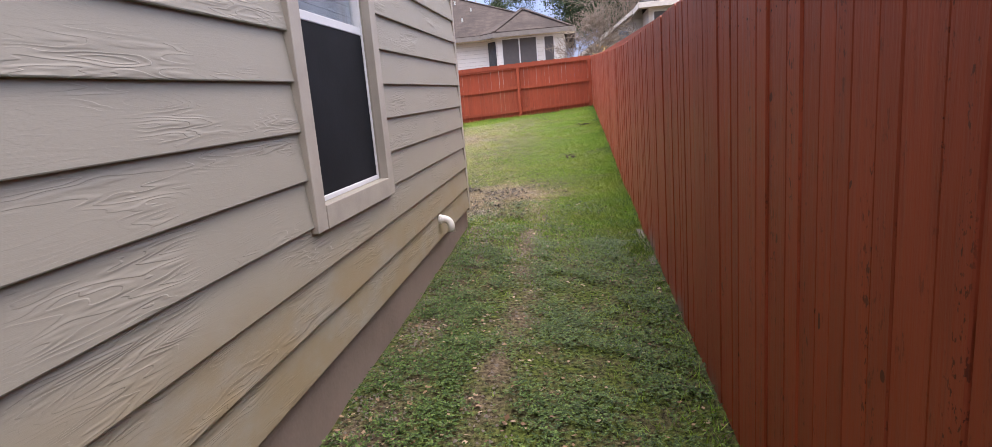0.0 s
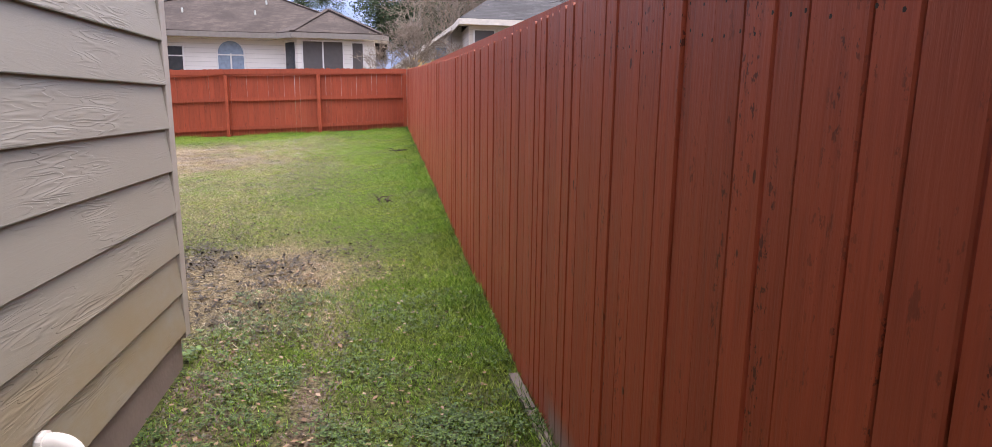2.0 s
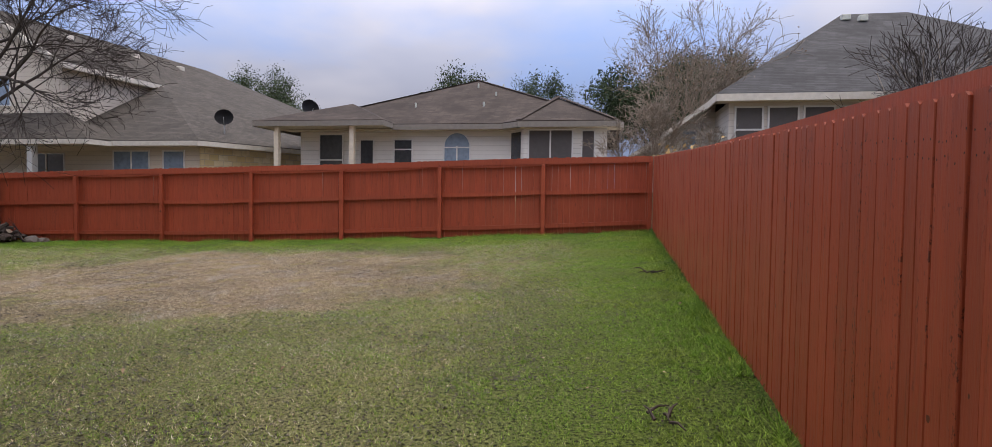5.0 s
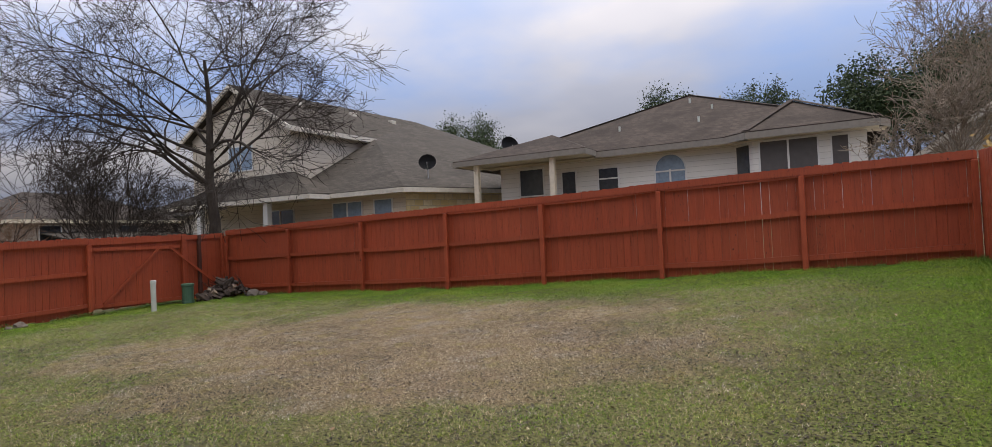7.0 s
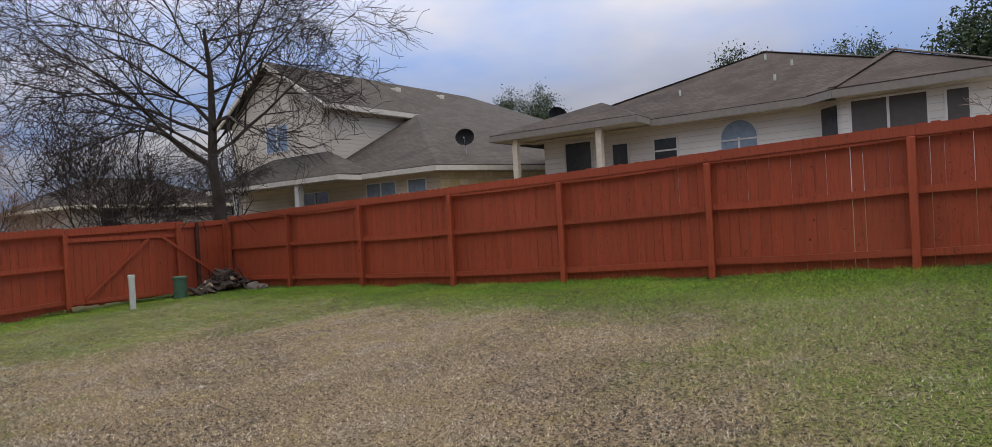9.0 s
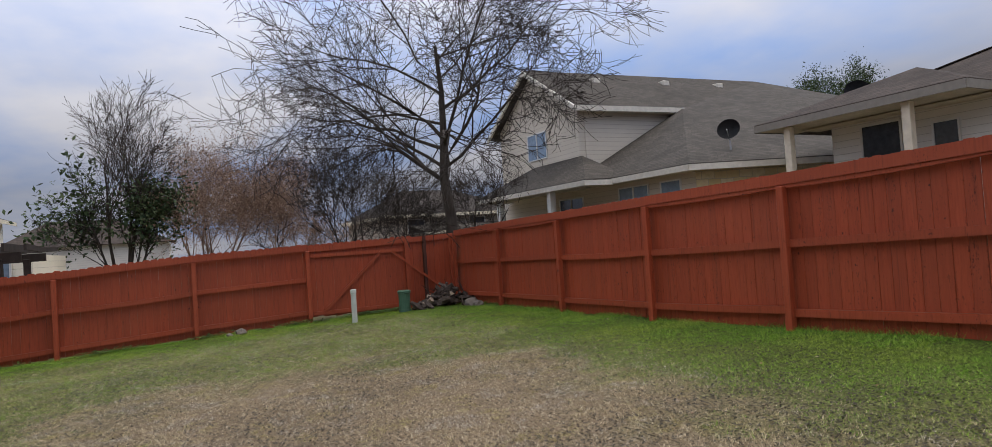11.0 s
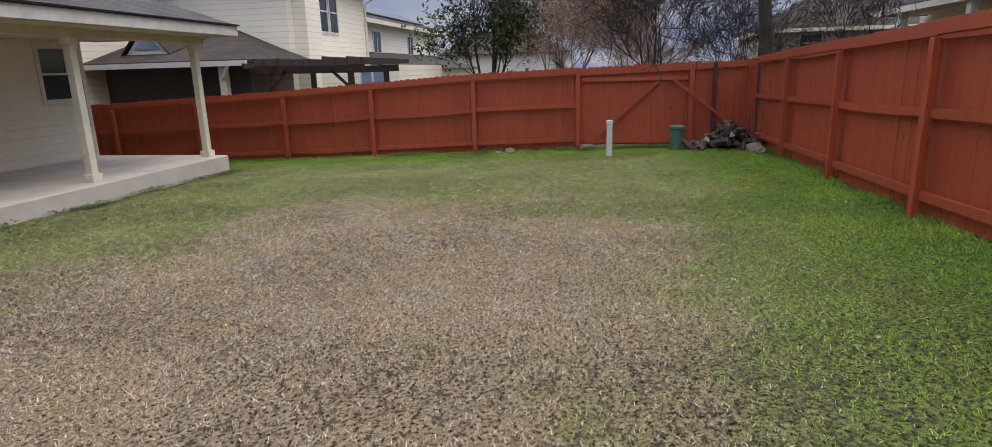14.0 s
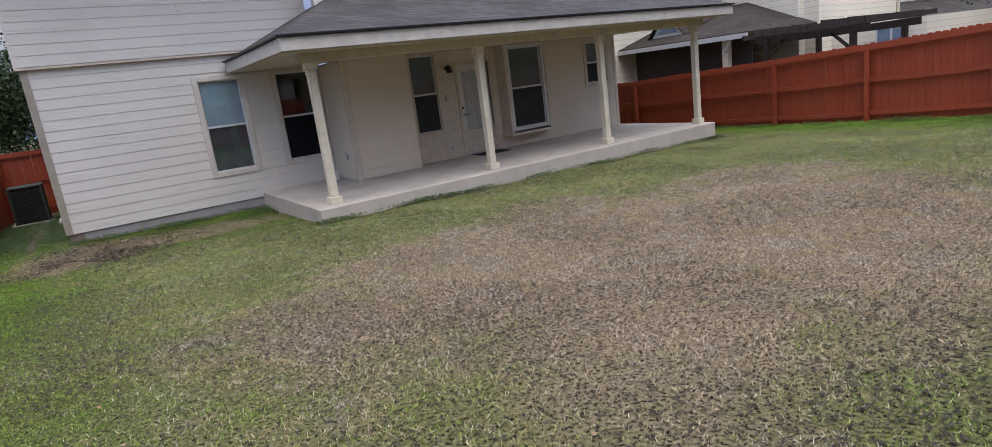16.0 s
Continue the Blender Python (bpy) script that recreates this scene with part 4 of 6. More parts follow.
# boxed bay window on the patio
bay_box = empty("window_bay", "cream boxed-out patio window with white frame and dark screen", "window", (-10.8, PBY, 1.5), kind="structure")
BO = 0.42
part("bay_side", boxed((-11.47, PBY, 1.44), (-11.40, PBY + BO, 3.56), 0.003), M_TRIM, bay_box)
part("bay_side", boxed((-10.27, PBY, 1.44), (-10.20, PBY + BO, 3.56), 0.003), M_TRIM, bay_box)
part("bay_sill", boxed((-11.50, PBY, 1.38), (-10.17, PBY + BO + 0.03, 1.44), 0.004), M_TRIM, bay_box)
window("window_bay_sash", -11.32, -10.35, 1.56, 3.46, PBY + BO - 0.05, "x", 1, "single-hung sash in the boxed-out bay", upper=M_DRAB, lower=M_MESH, trim=0.075, trim_mat=M_VINYL)

# small arched window
aw = window("window_arched", *arch, PBY, "x", 1, "small arch-topped window with white frame", upper=M_DRAB, lower=M_MESH)
bm = bmesh.new()
um, half = (arch[0] + arch[1]) / 2, (arch[1] - arch[0]) / 2 + 0.09
pts = [(um - half * math.cos(t), 3.50 + 0.13 * math.sin(t)) for t in np.linspace(0, math.pi, 13)]
f1 = [bm.verts.new((x, PBY + 0.038, z)) for x, z in pts]
f2 = [bm.verts.new((x, PBY, z)) for x, z in pts]
bm.faces.new(f1), bm.faces.new(f2[::-1])
for i in range(len(pts)):
    j = (i + 1) % len(pts)
    bm.faces.new((f1[i], f2[i], f2[j], f1[j]))
part("arched_head", bm, M_TRIM, aw)

# upper storey
uw = (-13.95, -12.62, 5.28, 6.36)
wall_upper_west = wall("wall_upper_patio", -14.2, -6.0, 3.56, 6.95, PBY, "x", -0.16, [uw], M_SIDING_BACK, "cream lap-sided upper wall above the patio roof")
lap_siding(wall_upper_west, -14.12, -6.0, 3.9, 6.95, PBY, "x", 1, [grow(uw)], M_SIDING_BACK, butt=0.015)
part("corner_board", boxed((-14.22, PBY, 3.9), (-14.12, PBY + 0.026, 6.95), 0.003), M_TRIM, wall_upper_west)
window("window_upper", *uw, PBY, "x", 1, "white sliding upstairs window with pale blinds", slider=True, upper=M_BLIND_SKY, lower=M_BLIND_SKY)
uw2 = (-2.3, -1.2, 5.22, 6.4)
wall_upper_east = wall("wall_upper_back", -6.0, EW + 0.08, 3.96, 6.95, NWY + 0.09, "x", -0.2, [uw2], M_SIDING_BACK, "pale lap-sided upper wall oversailing the lower wall")
lap_siding(wall_upper_east, -6.0, EW + 0.03, 3.99, 6.95, NWY + 0.09, "x", 1, [grow(uw2)], M_SIDING_BACK, butt=0.015)
window("window_upper_back", *uw2, NWY + 0.09, "x", 1, "white upstairs sliding window above the back wall", slider=True, upper=M_BLIND_SKY, lower=M_BLIND_SKY)
part("drip_board", boxed((-6.0, NWY - 0.02, 3.945), (EW + 0.08, NWY + 0.095, 3.985)), M_TRIM, wall_upper_east)
wall_upper_side = wall("wall_upper_side", -3.4, NWY - 0.11, 3.96, 6.95, EW + 0.08, "y", -0.2, [], M_SIDING_SHADED, "cream sided upper wall over the passage")
roof_main = empty("roof_house", "grey shingle hip roof of the two-storey house", "roof", (-7.5, 2, 7), kind="structure")
for poly in (((-14.8, 8.75, 6.98), (-0.2, 8.75, 6.98), (-5.0, 2.4, 9.6), (-10.0, 2.4, 9.6)), ((-14.8, 8.75, 6.98), (-10.0, 2.4, 9.6), (-14.8, -4.0, 6.98)), ((-0.2, 8.75, 6.98), (-0.2, -4.0, 6.98), (-5.0, 2.4, 9.6)), ((-14.8, -4.0, 6.98), (-10.0, 2.4, 9.6), (-5.0, 2.4, 9.6), (-0.2, -4.0, 6.98))):
    part("roof_slope", prism(poly, 0.05), M_ROOF, roof_main)
for lo, hi in (((-14.85, 8.70, 6.78), (-0.15, 8.76, 6.96)), ((-14.86, -4.0, 6.78), (-14.80, 8.70, 6.96)), ((-0.2, -4.0, 6.78), (-0.14, 8.70, 6.96))):
    part("fascia", boxed(lo, hi, 0.004), M_FASCIA, roof_main)
part("soffit", boxed((-14.78, -3.9, 6.80), (-0.2, 8.69, 6.82)), M_SOFFIT, roof_main)

# patio roof
FY, EZ = 11.55, 3.80
RX0, RX1 = -14.75, -4.20
patio_roof = empty("patio_roof", "grey shingle patio roof with cream fascia over columns", "roof", (-9.5, 9.8, 3.5), kind="structure")
wz = EZ + 0.32 * (FY - PBY)
hx = RX1 - (wz - EZ) / 0.49
part("roof_slope", prism(((RX0, FY, EZ), (RX1, FY, EZ), (hx, PBY, wz), (RX0, PBY, wz)), 0.06), M_ROOF, patio_roof)
part("roof_slope", prism(((RX1, FY, EZ), (RX1, NWY + 0.09, EZ), (hx, NWY + 0.09, wz), (hx, PBY, wz)), 0.06), M_ROOF, patio_roof)
for lo, hi in (((RX0, FY - 0.03, 3.57), (RX1 + 0.005, FY + 0.01, 3.765)), ((RX1 - 0.035, NWY + 0.1, 3.57), (RX1 + 0.005, FY - 0.03, 3.765))):
    part("fascia", boxed(lo, hi, 0.004), M_FASCIA, patio_roof)
for p, q in (((RX0 - 0.02, FY + 0.035, 3.79), (RX1 + 0.03, FY + 0.035, 3.79)), ((RX1 + 0.03, FY + 0.03, 3.79), (RX1 + 0.03, NWY + 0.12, 3.79))):
    bm = bmesh.new()
    rail(bm, p, q, 0.03, 0.014, 0, rng, 2)
    part("drip_edge", bm, M_BLACK, patio_roof, "dark drip edge")
bm = bmesh.new()
f1 = [bm.verts.new((RX0 - 0.01, y, z)) for y, z in ((FY, 3.57), (FY, 3.78), (PBY, wz - 0.02), (PBY, 3.57))]
f2 = [bm.verts.new((RX0 + 0.04, y, z)) for y, z in ((FY, 3.57), (FY, 3.78), (PBY, wz - 0.02), (PBY, 3.57))]
bm.faces.new(f1), bm.faces.new(f2[::-1])
for i in range(4):
    bm.faces.new((f1[i], f2[i], f2[(i + 1) % 4], f1[(i + 1) % 4]))
bmesh.ops.recalc_face_normals(bm, faces=bm.faces[:])
part("gable_end", bm, M_SOFFIT, patio_roof)
part("soffit", boxed((RX0 + 0.05, PBY + 0.02, 3.56), (RX1 - 0.04, FY - 0.04, 3.575)), M_SOFFIT, patio_roof)
part("soffit", boxed((-6.0, NWY + 0.1, 3.56), (RX1 - 0.04, PBY + 0.02, 3.575)), M_SOFFIT, patio_roof)
part("beam", boxed((RX0 + 0.3, 10.73, 3.42), (RX1 - 0.42, 10.93, 3.56), 0.005), M_TRIM, patio_roof)
part("roof_vent", boxed((-12.3, 8.85, 4.62), (-11.9, 9.2, 4.80), 0.02), M_BLACK, patio_roof, "black roof vent")

# slab
bm = boxed((-14.42, 7.33, 0.35), (-4.42, 11.18, DECK), 0.012)
tagged(part("patio_slab", bm, M_SLAB), "raised pale concrete patio slab, stained at the edges", "patio", kind="structure")


def column(x):
    c = empty("patio_column", "square cream patio column with plinth and cap, standing on the slab", "column", (x, 10.83, DECK), "patio columns")
    part("shaft", boxed((x - 0.067, 10.763, DECK + 0.13), (x + 0.067, 10.897, 3.30), 0.008), M_COLUMN, c)
    bm = boxed((x - 0.105, 10.725, DECK), (x + 0.105, 10.935, DECK + 0.13), 0.008)
    part("plinth", bm, M_COLUMN, c)
    part("cap", boxed((x - 0.095, 10.735, 3.30), (x + 0.095, 10.925, 3.42), 0.01), M_COLUMN, c)
    part("collar", boxed((x - 0.08, 10.75, 3.24), (x + 0.08, 10.91, 3.27), 0.004), M_COLUMN, c)
    return c


col = column(-4.80)
for x in (-8.03, -11.13, -14.22):
    copy_thing(col, pose(x, 10.83, DECK))


# ---- neighbouring houses ----
def far_window(house, u0, u1, z0, z1, plane, axis, sign, mullions=(), bars=(), mat=None, arch=0.0):
    """A window of a neighbouring house: frame with its panes set back in it."""
    at = oriented(plane, axis, sign)
    f = 0.05
    bm = bmesh.new()
    pieces = [(u0 - f, u0, z0 - f, z1 + f), (u1, u1 + f, z0 - f, z1 + f), (u0, u1, z0 - f, z0)]
    if not arch:
        pieces.append((u0, u1, z1, z1 + f))
    pieces += [(u - 0.03, u + 0.03, z0, z1) for u in mullions] + [(u0, u1, z - 0.025, z + 0.025) for z in bars]
    for a, b, c, d in pieces:
        p, q = at(a, 0.0, c), at(b, 0.05, d)
        box(bm, [min(s, t) for s, t in zip(p, q)], [max(s, t) for s, t in zip(p, q)])
    um, half = (u0 + u1) / 2, (u1 - u0) / 2
    if arch:
        ring = [[bm.verts.new(at(um + (half + g) * math.cos(t), o, z1 + (arch + g) * math.sin(t))) for g, o in ((0, 0), (f, 0), (f, 0.05), (0, 0.05))] for t in np.linspace(0, math.pi, 15)]
        for r, s in zip(ring, ring[1:]):
            for k in range(4):
                bm.faces.new((r[k], r[(k + 1) % 4], s[(k + 1) % 4], s[k]))
    bmesh.ops.recalc_face_normals(bm, faces=bm.faces[:])
    w = part("window", bm, M_VINYL, house)
    bm = obox(at, u0, u1, 0.004, 0.018, z0, z1)
    if arch:
        poly = [bm.verts.new(at(um + half * math.cos(t), 0.018, z1 + arch * math.sin(t))) for t in np.linspace(0, math.pi, 15)]
        bm.faces.new(poly)
    part("pane", bm, mat or M_FARGLASS, w)
    return w


M_FARGLASS = plain("dark_reflecting_glass", (0.035, 0.04, 0.05), 0.08, var=0.3, spec=0.7)
M_FARSCREEN = plain("grey_solar_screen", (0.085, 0.08, 0.082), 0.6, var=0.1)
# one even pale blue for whole panes
M_FARBLUE = plain("pale_blue_window_pane", (0.20, 0.27, 0.36), 0.2, var=0.2, spec=0.6)


def fascia_run(house, pts, z0, z1, mat, th=0.04):
    for p, q in zip(pts, pts[1:]):
        bm = bmesh.new()
        rail(bm, (p[0], p[1], (z0 + z1) / 2), (q[0], q[1], (z0 + z1) / 2), th / 2, (z1 - z0) / 2, 0, rng, 1)
        part("fascia", bm, mat, house)


def stub_pipe(house, x, y, z, h=0.35, r=0.04):
    bm = bmesh.new()
    tube(bm, [(x, y, z - 0.25), (x, y, z), (x, y, z + 0.02), (x, y, z + h)], [r * 3.2, r * 1.5, r, r], 8)
    part("roof_pipe", bm, M_PIPE, house, "pale roof vent pipe")


def slab_poly(house, name, poly, mat, th=0.07):
    return part(name, prism(poly, th), mat, house)


# north: single-storey house behind the back fence
hn = empty("neighbour_house", "white single-storey neighbour house with brown-grey hip roof and arched window", "house", (-6.5, 36, 2.4))
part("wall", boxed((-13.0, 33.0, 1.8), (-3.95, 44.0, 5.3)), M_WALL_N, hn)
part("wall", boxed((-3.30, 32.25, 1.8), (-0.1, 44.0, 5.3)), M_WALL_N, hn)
bm = bmesh.new()
ring = [(-3.95, 33.0), (-3.30, 32.25), (-3.30, 33.5), (-3.95, 33.5)]
lo, hi = [bm.verts.new((x, y, 1.8)) for x, y in ring], [bm.verts.new((x, y, 5.3)) for x, y in ring]
bm.faces.new(hi), bm.faces.new(lo[::-1])
for i in range(4):
    bm.faces.new((lo[i], lo[(i + 1) % 4], hi[(i + 1) % 4], hi[i]))
bmesh.ops.recalc_face_normals(bm, faces=bm.faces[:])
part("wall", bm, M_WALL_N, hn)
PK = (-6.45, 39.0, 8.28)
E0 = 5.32
for poly in (((-13.6, 32.35, E0), (-4.1, 32.35, E0), PK), ((-4.1, 32.35, E0), (0.45, 32.35, E0), PK), ((0.45, 32.35, E0), (0.45, 45, E0), PK), ((0.45, 45, E0), (-13.6, 45, E0), PK), ((-13.6, 45, E0), (-13.6, 32.35, E0), PK)):
    slab_poly(hn, "roof_slope", poly, M_ROOF_N)
for poly in (((-4.15, 32.3, E0 + 0.01), (-3.45, 31.7, E0 + 0.01), (-2.2, 35.2, E0 + 1.42)), ((-3.45, 31.7, E0 + 0.01), (0.2, 31.7, E0 + 0.01), (-2.2, 35.2, E0 + 1.42)), ((0.2, 31.7, E0 + 0.01), (0.48, 32.3, E0 + 0.01), (0.45, 35.2, E0 + 0.02), (-2.2, 35.2, E0 + 1.42))):
    slab_poly(hn, "roof_slope", poly, M_ROOF_N)
fascia_run(hn, [(-8.7, 32.32), (-4.15, 32.32), (-3.45, 31.68), (0.22, 31.68), (0.50, 32.3), (0.50, 44.9)], 5.08, 5.29, M_FASCIA_N)
part("soffit", boxed((-13.5, 32.36, 5.10), (0.45, 33.2, 5.12)), M_SOFFIT, hn)
part("soffit", boxed((-3.4, 31.72, 5.08), (0.2, 32.5, 5.10)), M_SOFFIT, hn)
for p, q in (((-13.55, 32.4, E0 + 0.04), PK), ((0.4, 32.4, E0 + 0.04), PK), ((-3.45, 31.75, E0 + 0.05), (-2.2, 35.2, E0 + 1.46)), ((0.2, 31.75, E0 + 0.05), (-2.2, 35.2, E0 + 1.46))):
    bm = bmesh.new()
    rail(bm, p, (q[0], q[1], q[2] + 0.01), 0.12, 0.012, 0, rng, 1)
    part("ridge_cap", bm, M_ROOF_N, hn)
# its porch
AP = (-10.9, 33.6, 6.35)
for poly in (((-14.15, 31.2, 5.36), (-8.65, 31.2, 5.36), AP), ((-8.65, 31.2, 5.36), (-8.65, 36.0, 5.36), AP), ((-14.15, 36.0, 5.36), (-14.15, 31.2, 5.36), AP), ((-8.65, 36, 5.36), (-14.15, 36, 5.36), AP)):
    slab_poly(hn, "porch_roof", poly, M_ROOF_N)
fascia_run(hn, [(-14.15, 35.9), (-14.15, 31.18), (-8.65, 31.18), (-8.65, 32.3)], 5.13, 5.33, M_FASCIA_N)
part("porch_soffit", boxed((-14.1, 31.22, 5.15), (-8.7, 33.0, 5.17)), M_SOFFIT, hn)
for x in (-13.22, -10.02):
    part("porch_column", boxed((x - 0.1, 31.35, 1.9), (x + 0.1, 31.55, 5.14), 0.01), M_TRIM, hn)
far_window(hn, -12.1, -11.1, 3.5, 4.95, 33.0, "x", -1, (), (3.9,))
far_window(hn, -10.28, -9.74, 2.9, 4.72, 33.0, "x", -1)
far_window(hn, -8.8, -8.06, 3.6, 4.72, 33.0, "x", -1, (), (4.34,))
far_window(hn, -6.66, -5.62, 3.5, 4.48, 33.0, "x", -1, (-6.14,), (4.42,), M_FARBLUE, arch=0.52)
far_window(hn, -3.08, -1.44, 3.6, 5.0, 32.25, "x", -1, (-2.26,), (), M_FARSCREEN)
far_window(hn, -1.03, -0.6, 3.6, 4.97, 32.25, "x", -1, (), (), M_FARSCREEN)
bm = bmesh.new()
rail(bm, (-3.86, 32.86, 4.35), (-3.45, 32.39, 4.35), 0.02, 0.62, 0, rng, 1)
w = part("window", bm, M_FARGLASS, hn)
for x, y, z in ((-8.4, 34.6, 6.25), (-5.35, 34.6, 6.25), (-5.1, 36.2, 6.95), (-6.2, 37.6, 7.6), (-5.0, 37.7, 7.55)):
    stub_pipe(hn, x, y, z, 0.26, 0.042)

# east: house beyond the corner
he = empty("neighbour_house", "grey-cream neighbour house with steep grey hip roof", "house", (8, 31, 2.4))
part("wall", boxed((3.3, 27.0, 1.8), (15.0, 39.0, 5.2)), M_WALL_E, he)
P1, P2 = (8.3, 33.0, 9.25), (10.5, 33.0, 9.25)
for poly in (((2.9, 26.55, 5.38), (15.4, 26.55, 5.38), P2, P1), ((2.9, 39.4, 5.38), (2.9, 26.55, 5.38), P1), ((15.4, 26.55, 5.38), (15.4, 39.4, 5.38), P2), ((15.4, 39.4, 5.38), (2.9, 39.4, 5.38), P1, P2)):
    slab_poly(he, "roof_slope", poly, M_ROOF_E)
fascia_run(he, [(2.88, 39.3), (2.88, 26.53), (15.4, 26.53)], 5.16, 5.36, M_FASCIA)
part("soffit", boxed((2.95, 26.6, 5.17), (15.3, 27.1, 5.19)), M_SOFFIT, he)
for a, b in ((3.5, 4.2), (4.4, 5.15), (5.35, 6.1), (6.25, 7.0), (8.3, 8.9)):
    far_window(he, a, b, 3.7, 5.02, 27.0, "x", -1, (), (4.4,), M_FARSCREEN)
bm = bmesh.new()
tri = [(0.9, 3.9), (3.3, 5.6), (3.3, 2.0), (0.9, 2.0)]
f1, f2 = [bm.verts.new((x, 29.2, z)) for x, z in tri], [bm.verts.new((x, 36, z)) for x, z in tri]
bm.faces.new(f1), bm.faces.new(f2[::-1])
for i in range(4):
    bm.faces.new((f1[i], f2[i], f2[(i + 1) % 4], f1[(i + 1) % 4]))
bmesh.ops.recalc_face_normals(bm, faces=bm.faces[:])
part("wall", bm, M_WALL_E, he)
slab_poly(he, "roof_slope", ((0.5, 28.7, 3.72), (3.3, 28.7, 5.70), (3.3, 36, 5.70), (0.5, 36, 3.72)), M_FASCIA, 0.16)
far_window(he, 2.3, 2.7, 3.9, 4.6, 29.2, "x", -1, (), (), M_FARBLUE)
for x, y, z in ((8.2, 32.4, 9.0), (8.7, 32.2, 8.9)):
    part("roof_vent", boxed((x - 0.14, y - 0.14, z - 0.15), (x + 0.14, y + 0.14, z + 0.06), 0.02), M_PIPE, he)

# north-west: two-storey house with stone side
hq = empty("neighbour_house", "beige two-storey neighbour house with gable, limestone side and satellite dish", "house", (-22, 36, 1.5))
EA, EB = (-15.84, 30.2, 4.5), (-12.4, 38.6, 4.5)
RF, RB = (-26.3, 30.6, 10.28), (-27.1, 47.0, 10.87)
FL, GC = (-22.35, 30.6, 7.78), (-22.3, 36.4, 7.85)
for poly in ((RF, FL, GC, RB), (GC, EB, RB), (EB, (-12.0, 52, 4.5), RB), (EA, EB, GC), ((-22.8, 30.2, 4.5), EA, GC), ((-30.3, 30.6, 7.72), RF, RB, (-31.2, 47.0, 7.9))):
    slab_poly(hq, "roof_slope", poly, M_ROOF_NW)
bm = bmesh.new()
g = [(-29.7, 7.95), (-26.3, 10.08), (-22.75, 7.85), (-22.75, 2.0), (-29.7, 2.0)]
f1, f2 = [bm.verts.new((x, 31.0, z)) for x, z in g], [bm.verts.new((x, 31.3, z)) for x, z in g]
bm.faces.new(f1), bm.faces.new(f2[::-1])
for i in range(5):
    bm.faces.new((f1[i], f2[i], f2[(i + 1) % 5], f1[(i + 1) % 5]))
bmesh.ops.recalc_face_normals(bm, faces=bm.faces[:])
part("gable_wall", bm, M_WALL_NW, hq)
part("side_wall", boxed((-23.0, 31.3, 2.0), (-22.7, 37.2, 7.80)), M_WALL_NW, hq)
for p, q in (((-26.3, 30.58, 10.14), (-22.3, 30.58, 7.66)), ((-26.3, 30.58, 10.14), (-30.35, 30.58, 7.60)), ((-22.30, 30.55, 7.66), (-22.26, 36.5, 7.74))):
    bm = bmesh.new()
    rail(bm, p, q, 0.05, 0.11, 0, rng, 1)
    part("barge_board", bm, M_FASCIA, hq)
part("soffit", boxed((-22.72, 31.0, 7.58), (-22.3, 36.2, 7.60)), M_SOFFIT, hq)
bm = bmesh.new()
ring = [(-28.5, 30.9), (-16.3, 30.9), (-13.0, 38.6), (-14, 48), (-28.5, 48)]
lo, hi = [bm.verts.new((x, y, 0.8)) for x, y in ring], [bm.verts.new((x, y, 4.45)) for x, y in ring]
bm.faces.new(hi), bm.faces.new(lo[::-1])
for i in range(5):
    bm.faces.new((lo[i], lo[(i + 1) % 5], hi[(i + 1) % 5], hi[i]))
bmesh.ops.recalc_face_normals(bm, faces=bm.faces[:])
part("wall", bm, M_WALL_NW, hq)
bm = bmesh.new()
rail(bm, (-16.25, 30.86, 2.6), (-12.95, 38.56, 2.6), 0.03, 1.83, 0, rng, 1)
part("stone_facing", bm, M_STONE, hq, "golden limestone block facing")
fascia_run(hq, [(-29.5, 30.18), (-15.86, 30.18), (-12.4, 38.6)], 4.28, 4.47, M_FASCIA)
part("soffit", boxed((-29.4, 30.25, 4.30), (-15.9, 30.9, 4.32)), M_SOFFIT, hq)
far_window(hq, -20.2, -18.6, 2.6, 4.1, 30.9, "x", -1, (-19.4,), (), M_FARBLUE)
far_window(hq, -17.9, -17.0, 2.6, 4.1, 30.9, "x", -1, (), (), M_FARBLUE)
far_window(hq, -24.3, -22.6, 2.0, 4.0, 30.9, "x", -1, (-23.45,))
far_window(hq, -26.9, -25.3, 6.1, 7.25, 31.0, "x", -1, (-26.1,), (), M_FARBLUE)
for poly in (((-28.9, 29.0, 4.47), (-19.7, 29.0, 4.47), (-22.6, 31.0, 5.75), (-26.5, 31.0, 5.75)), ((-19.7, 29.0, 4.47), (-19.7, 31.0, 4.55), (-22.6, 31.0, 5.75)), ((-28.9, 31.0, 4.55), (-28.9, 29.0, 4.47), (-26.5, 31.0, 5.75))):
    slab_poly(hq, "porch_roof", poly, M_ROOF_NW)
fascia_run(hq, [(-28.9, 30.9), (-28.9, 28.97), (-19.68, 28.97), (-19.68, 30.2)], 4.25, 4.44, M_FASCIA)
for x in (-26.8, -22.4):
    part("porch_column", boxed((x - 0.13, 29.1, 1.0), (x + 0.13, 29.36, 4.3), 0.01), M_VINYL, hq)
for x, y, z in ((-25.4, 34.0, 9.70), (-25.6, 38.5, 9.87), (-25.8, 42.5, 10.0), (-22.6, 40.5, 8.15)):
    part("roof_vent", boxed((x - 0.2, y - 0.2, z - 0.1), (x + 0.2, y + 0.2, z + 0.15), 0.02), M_FASCIA, hq)


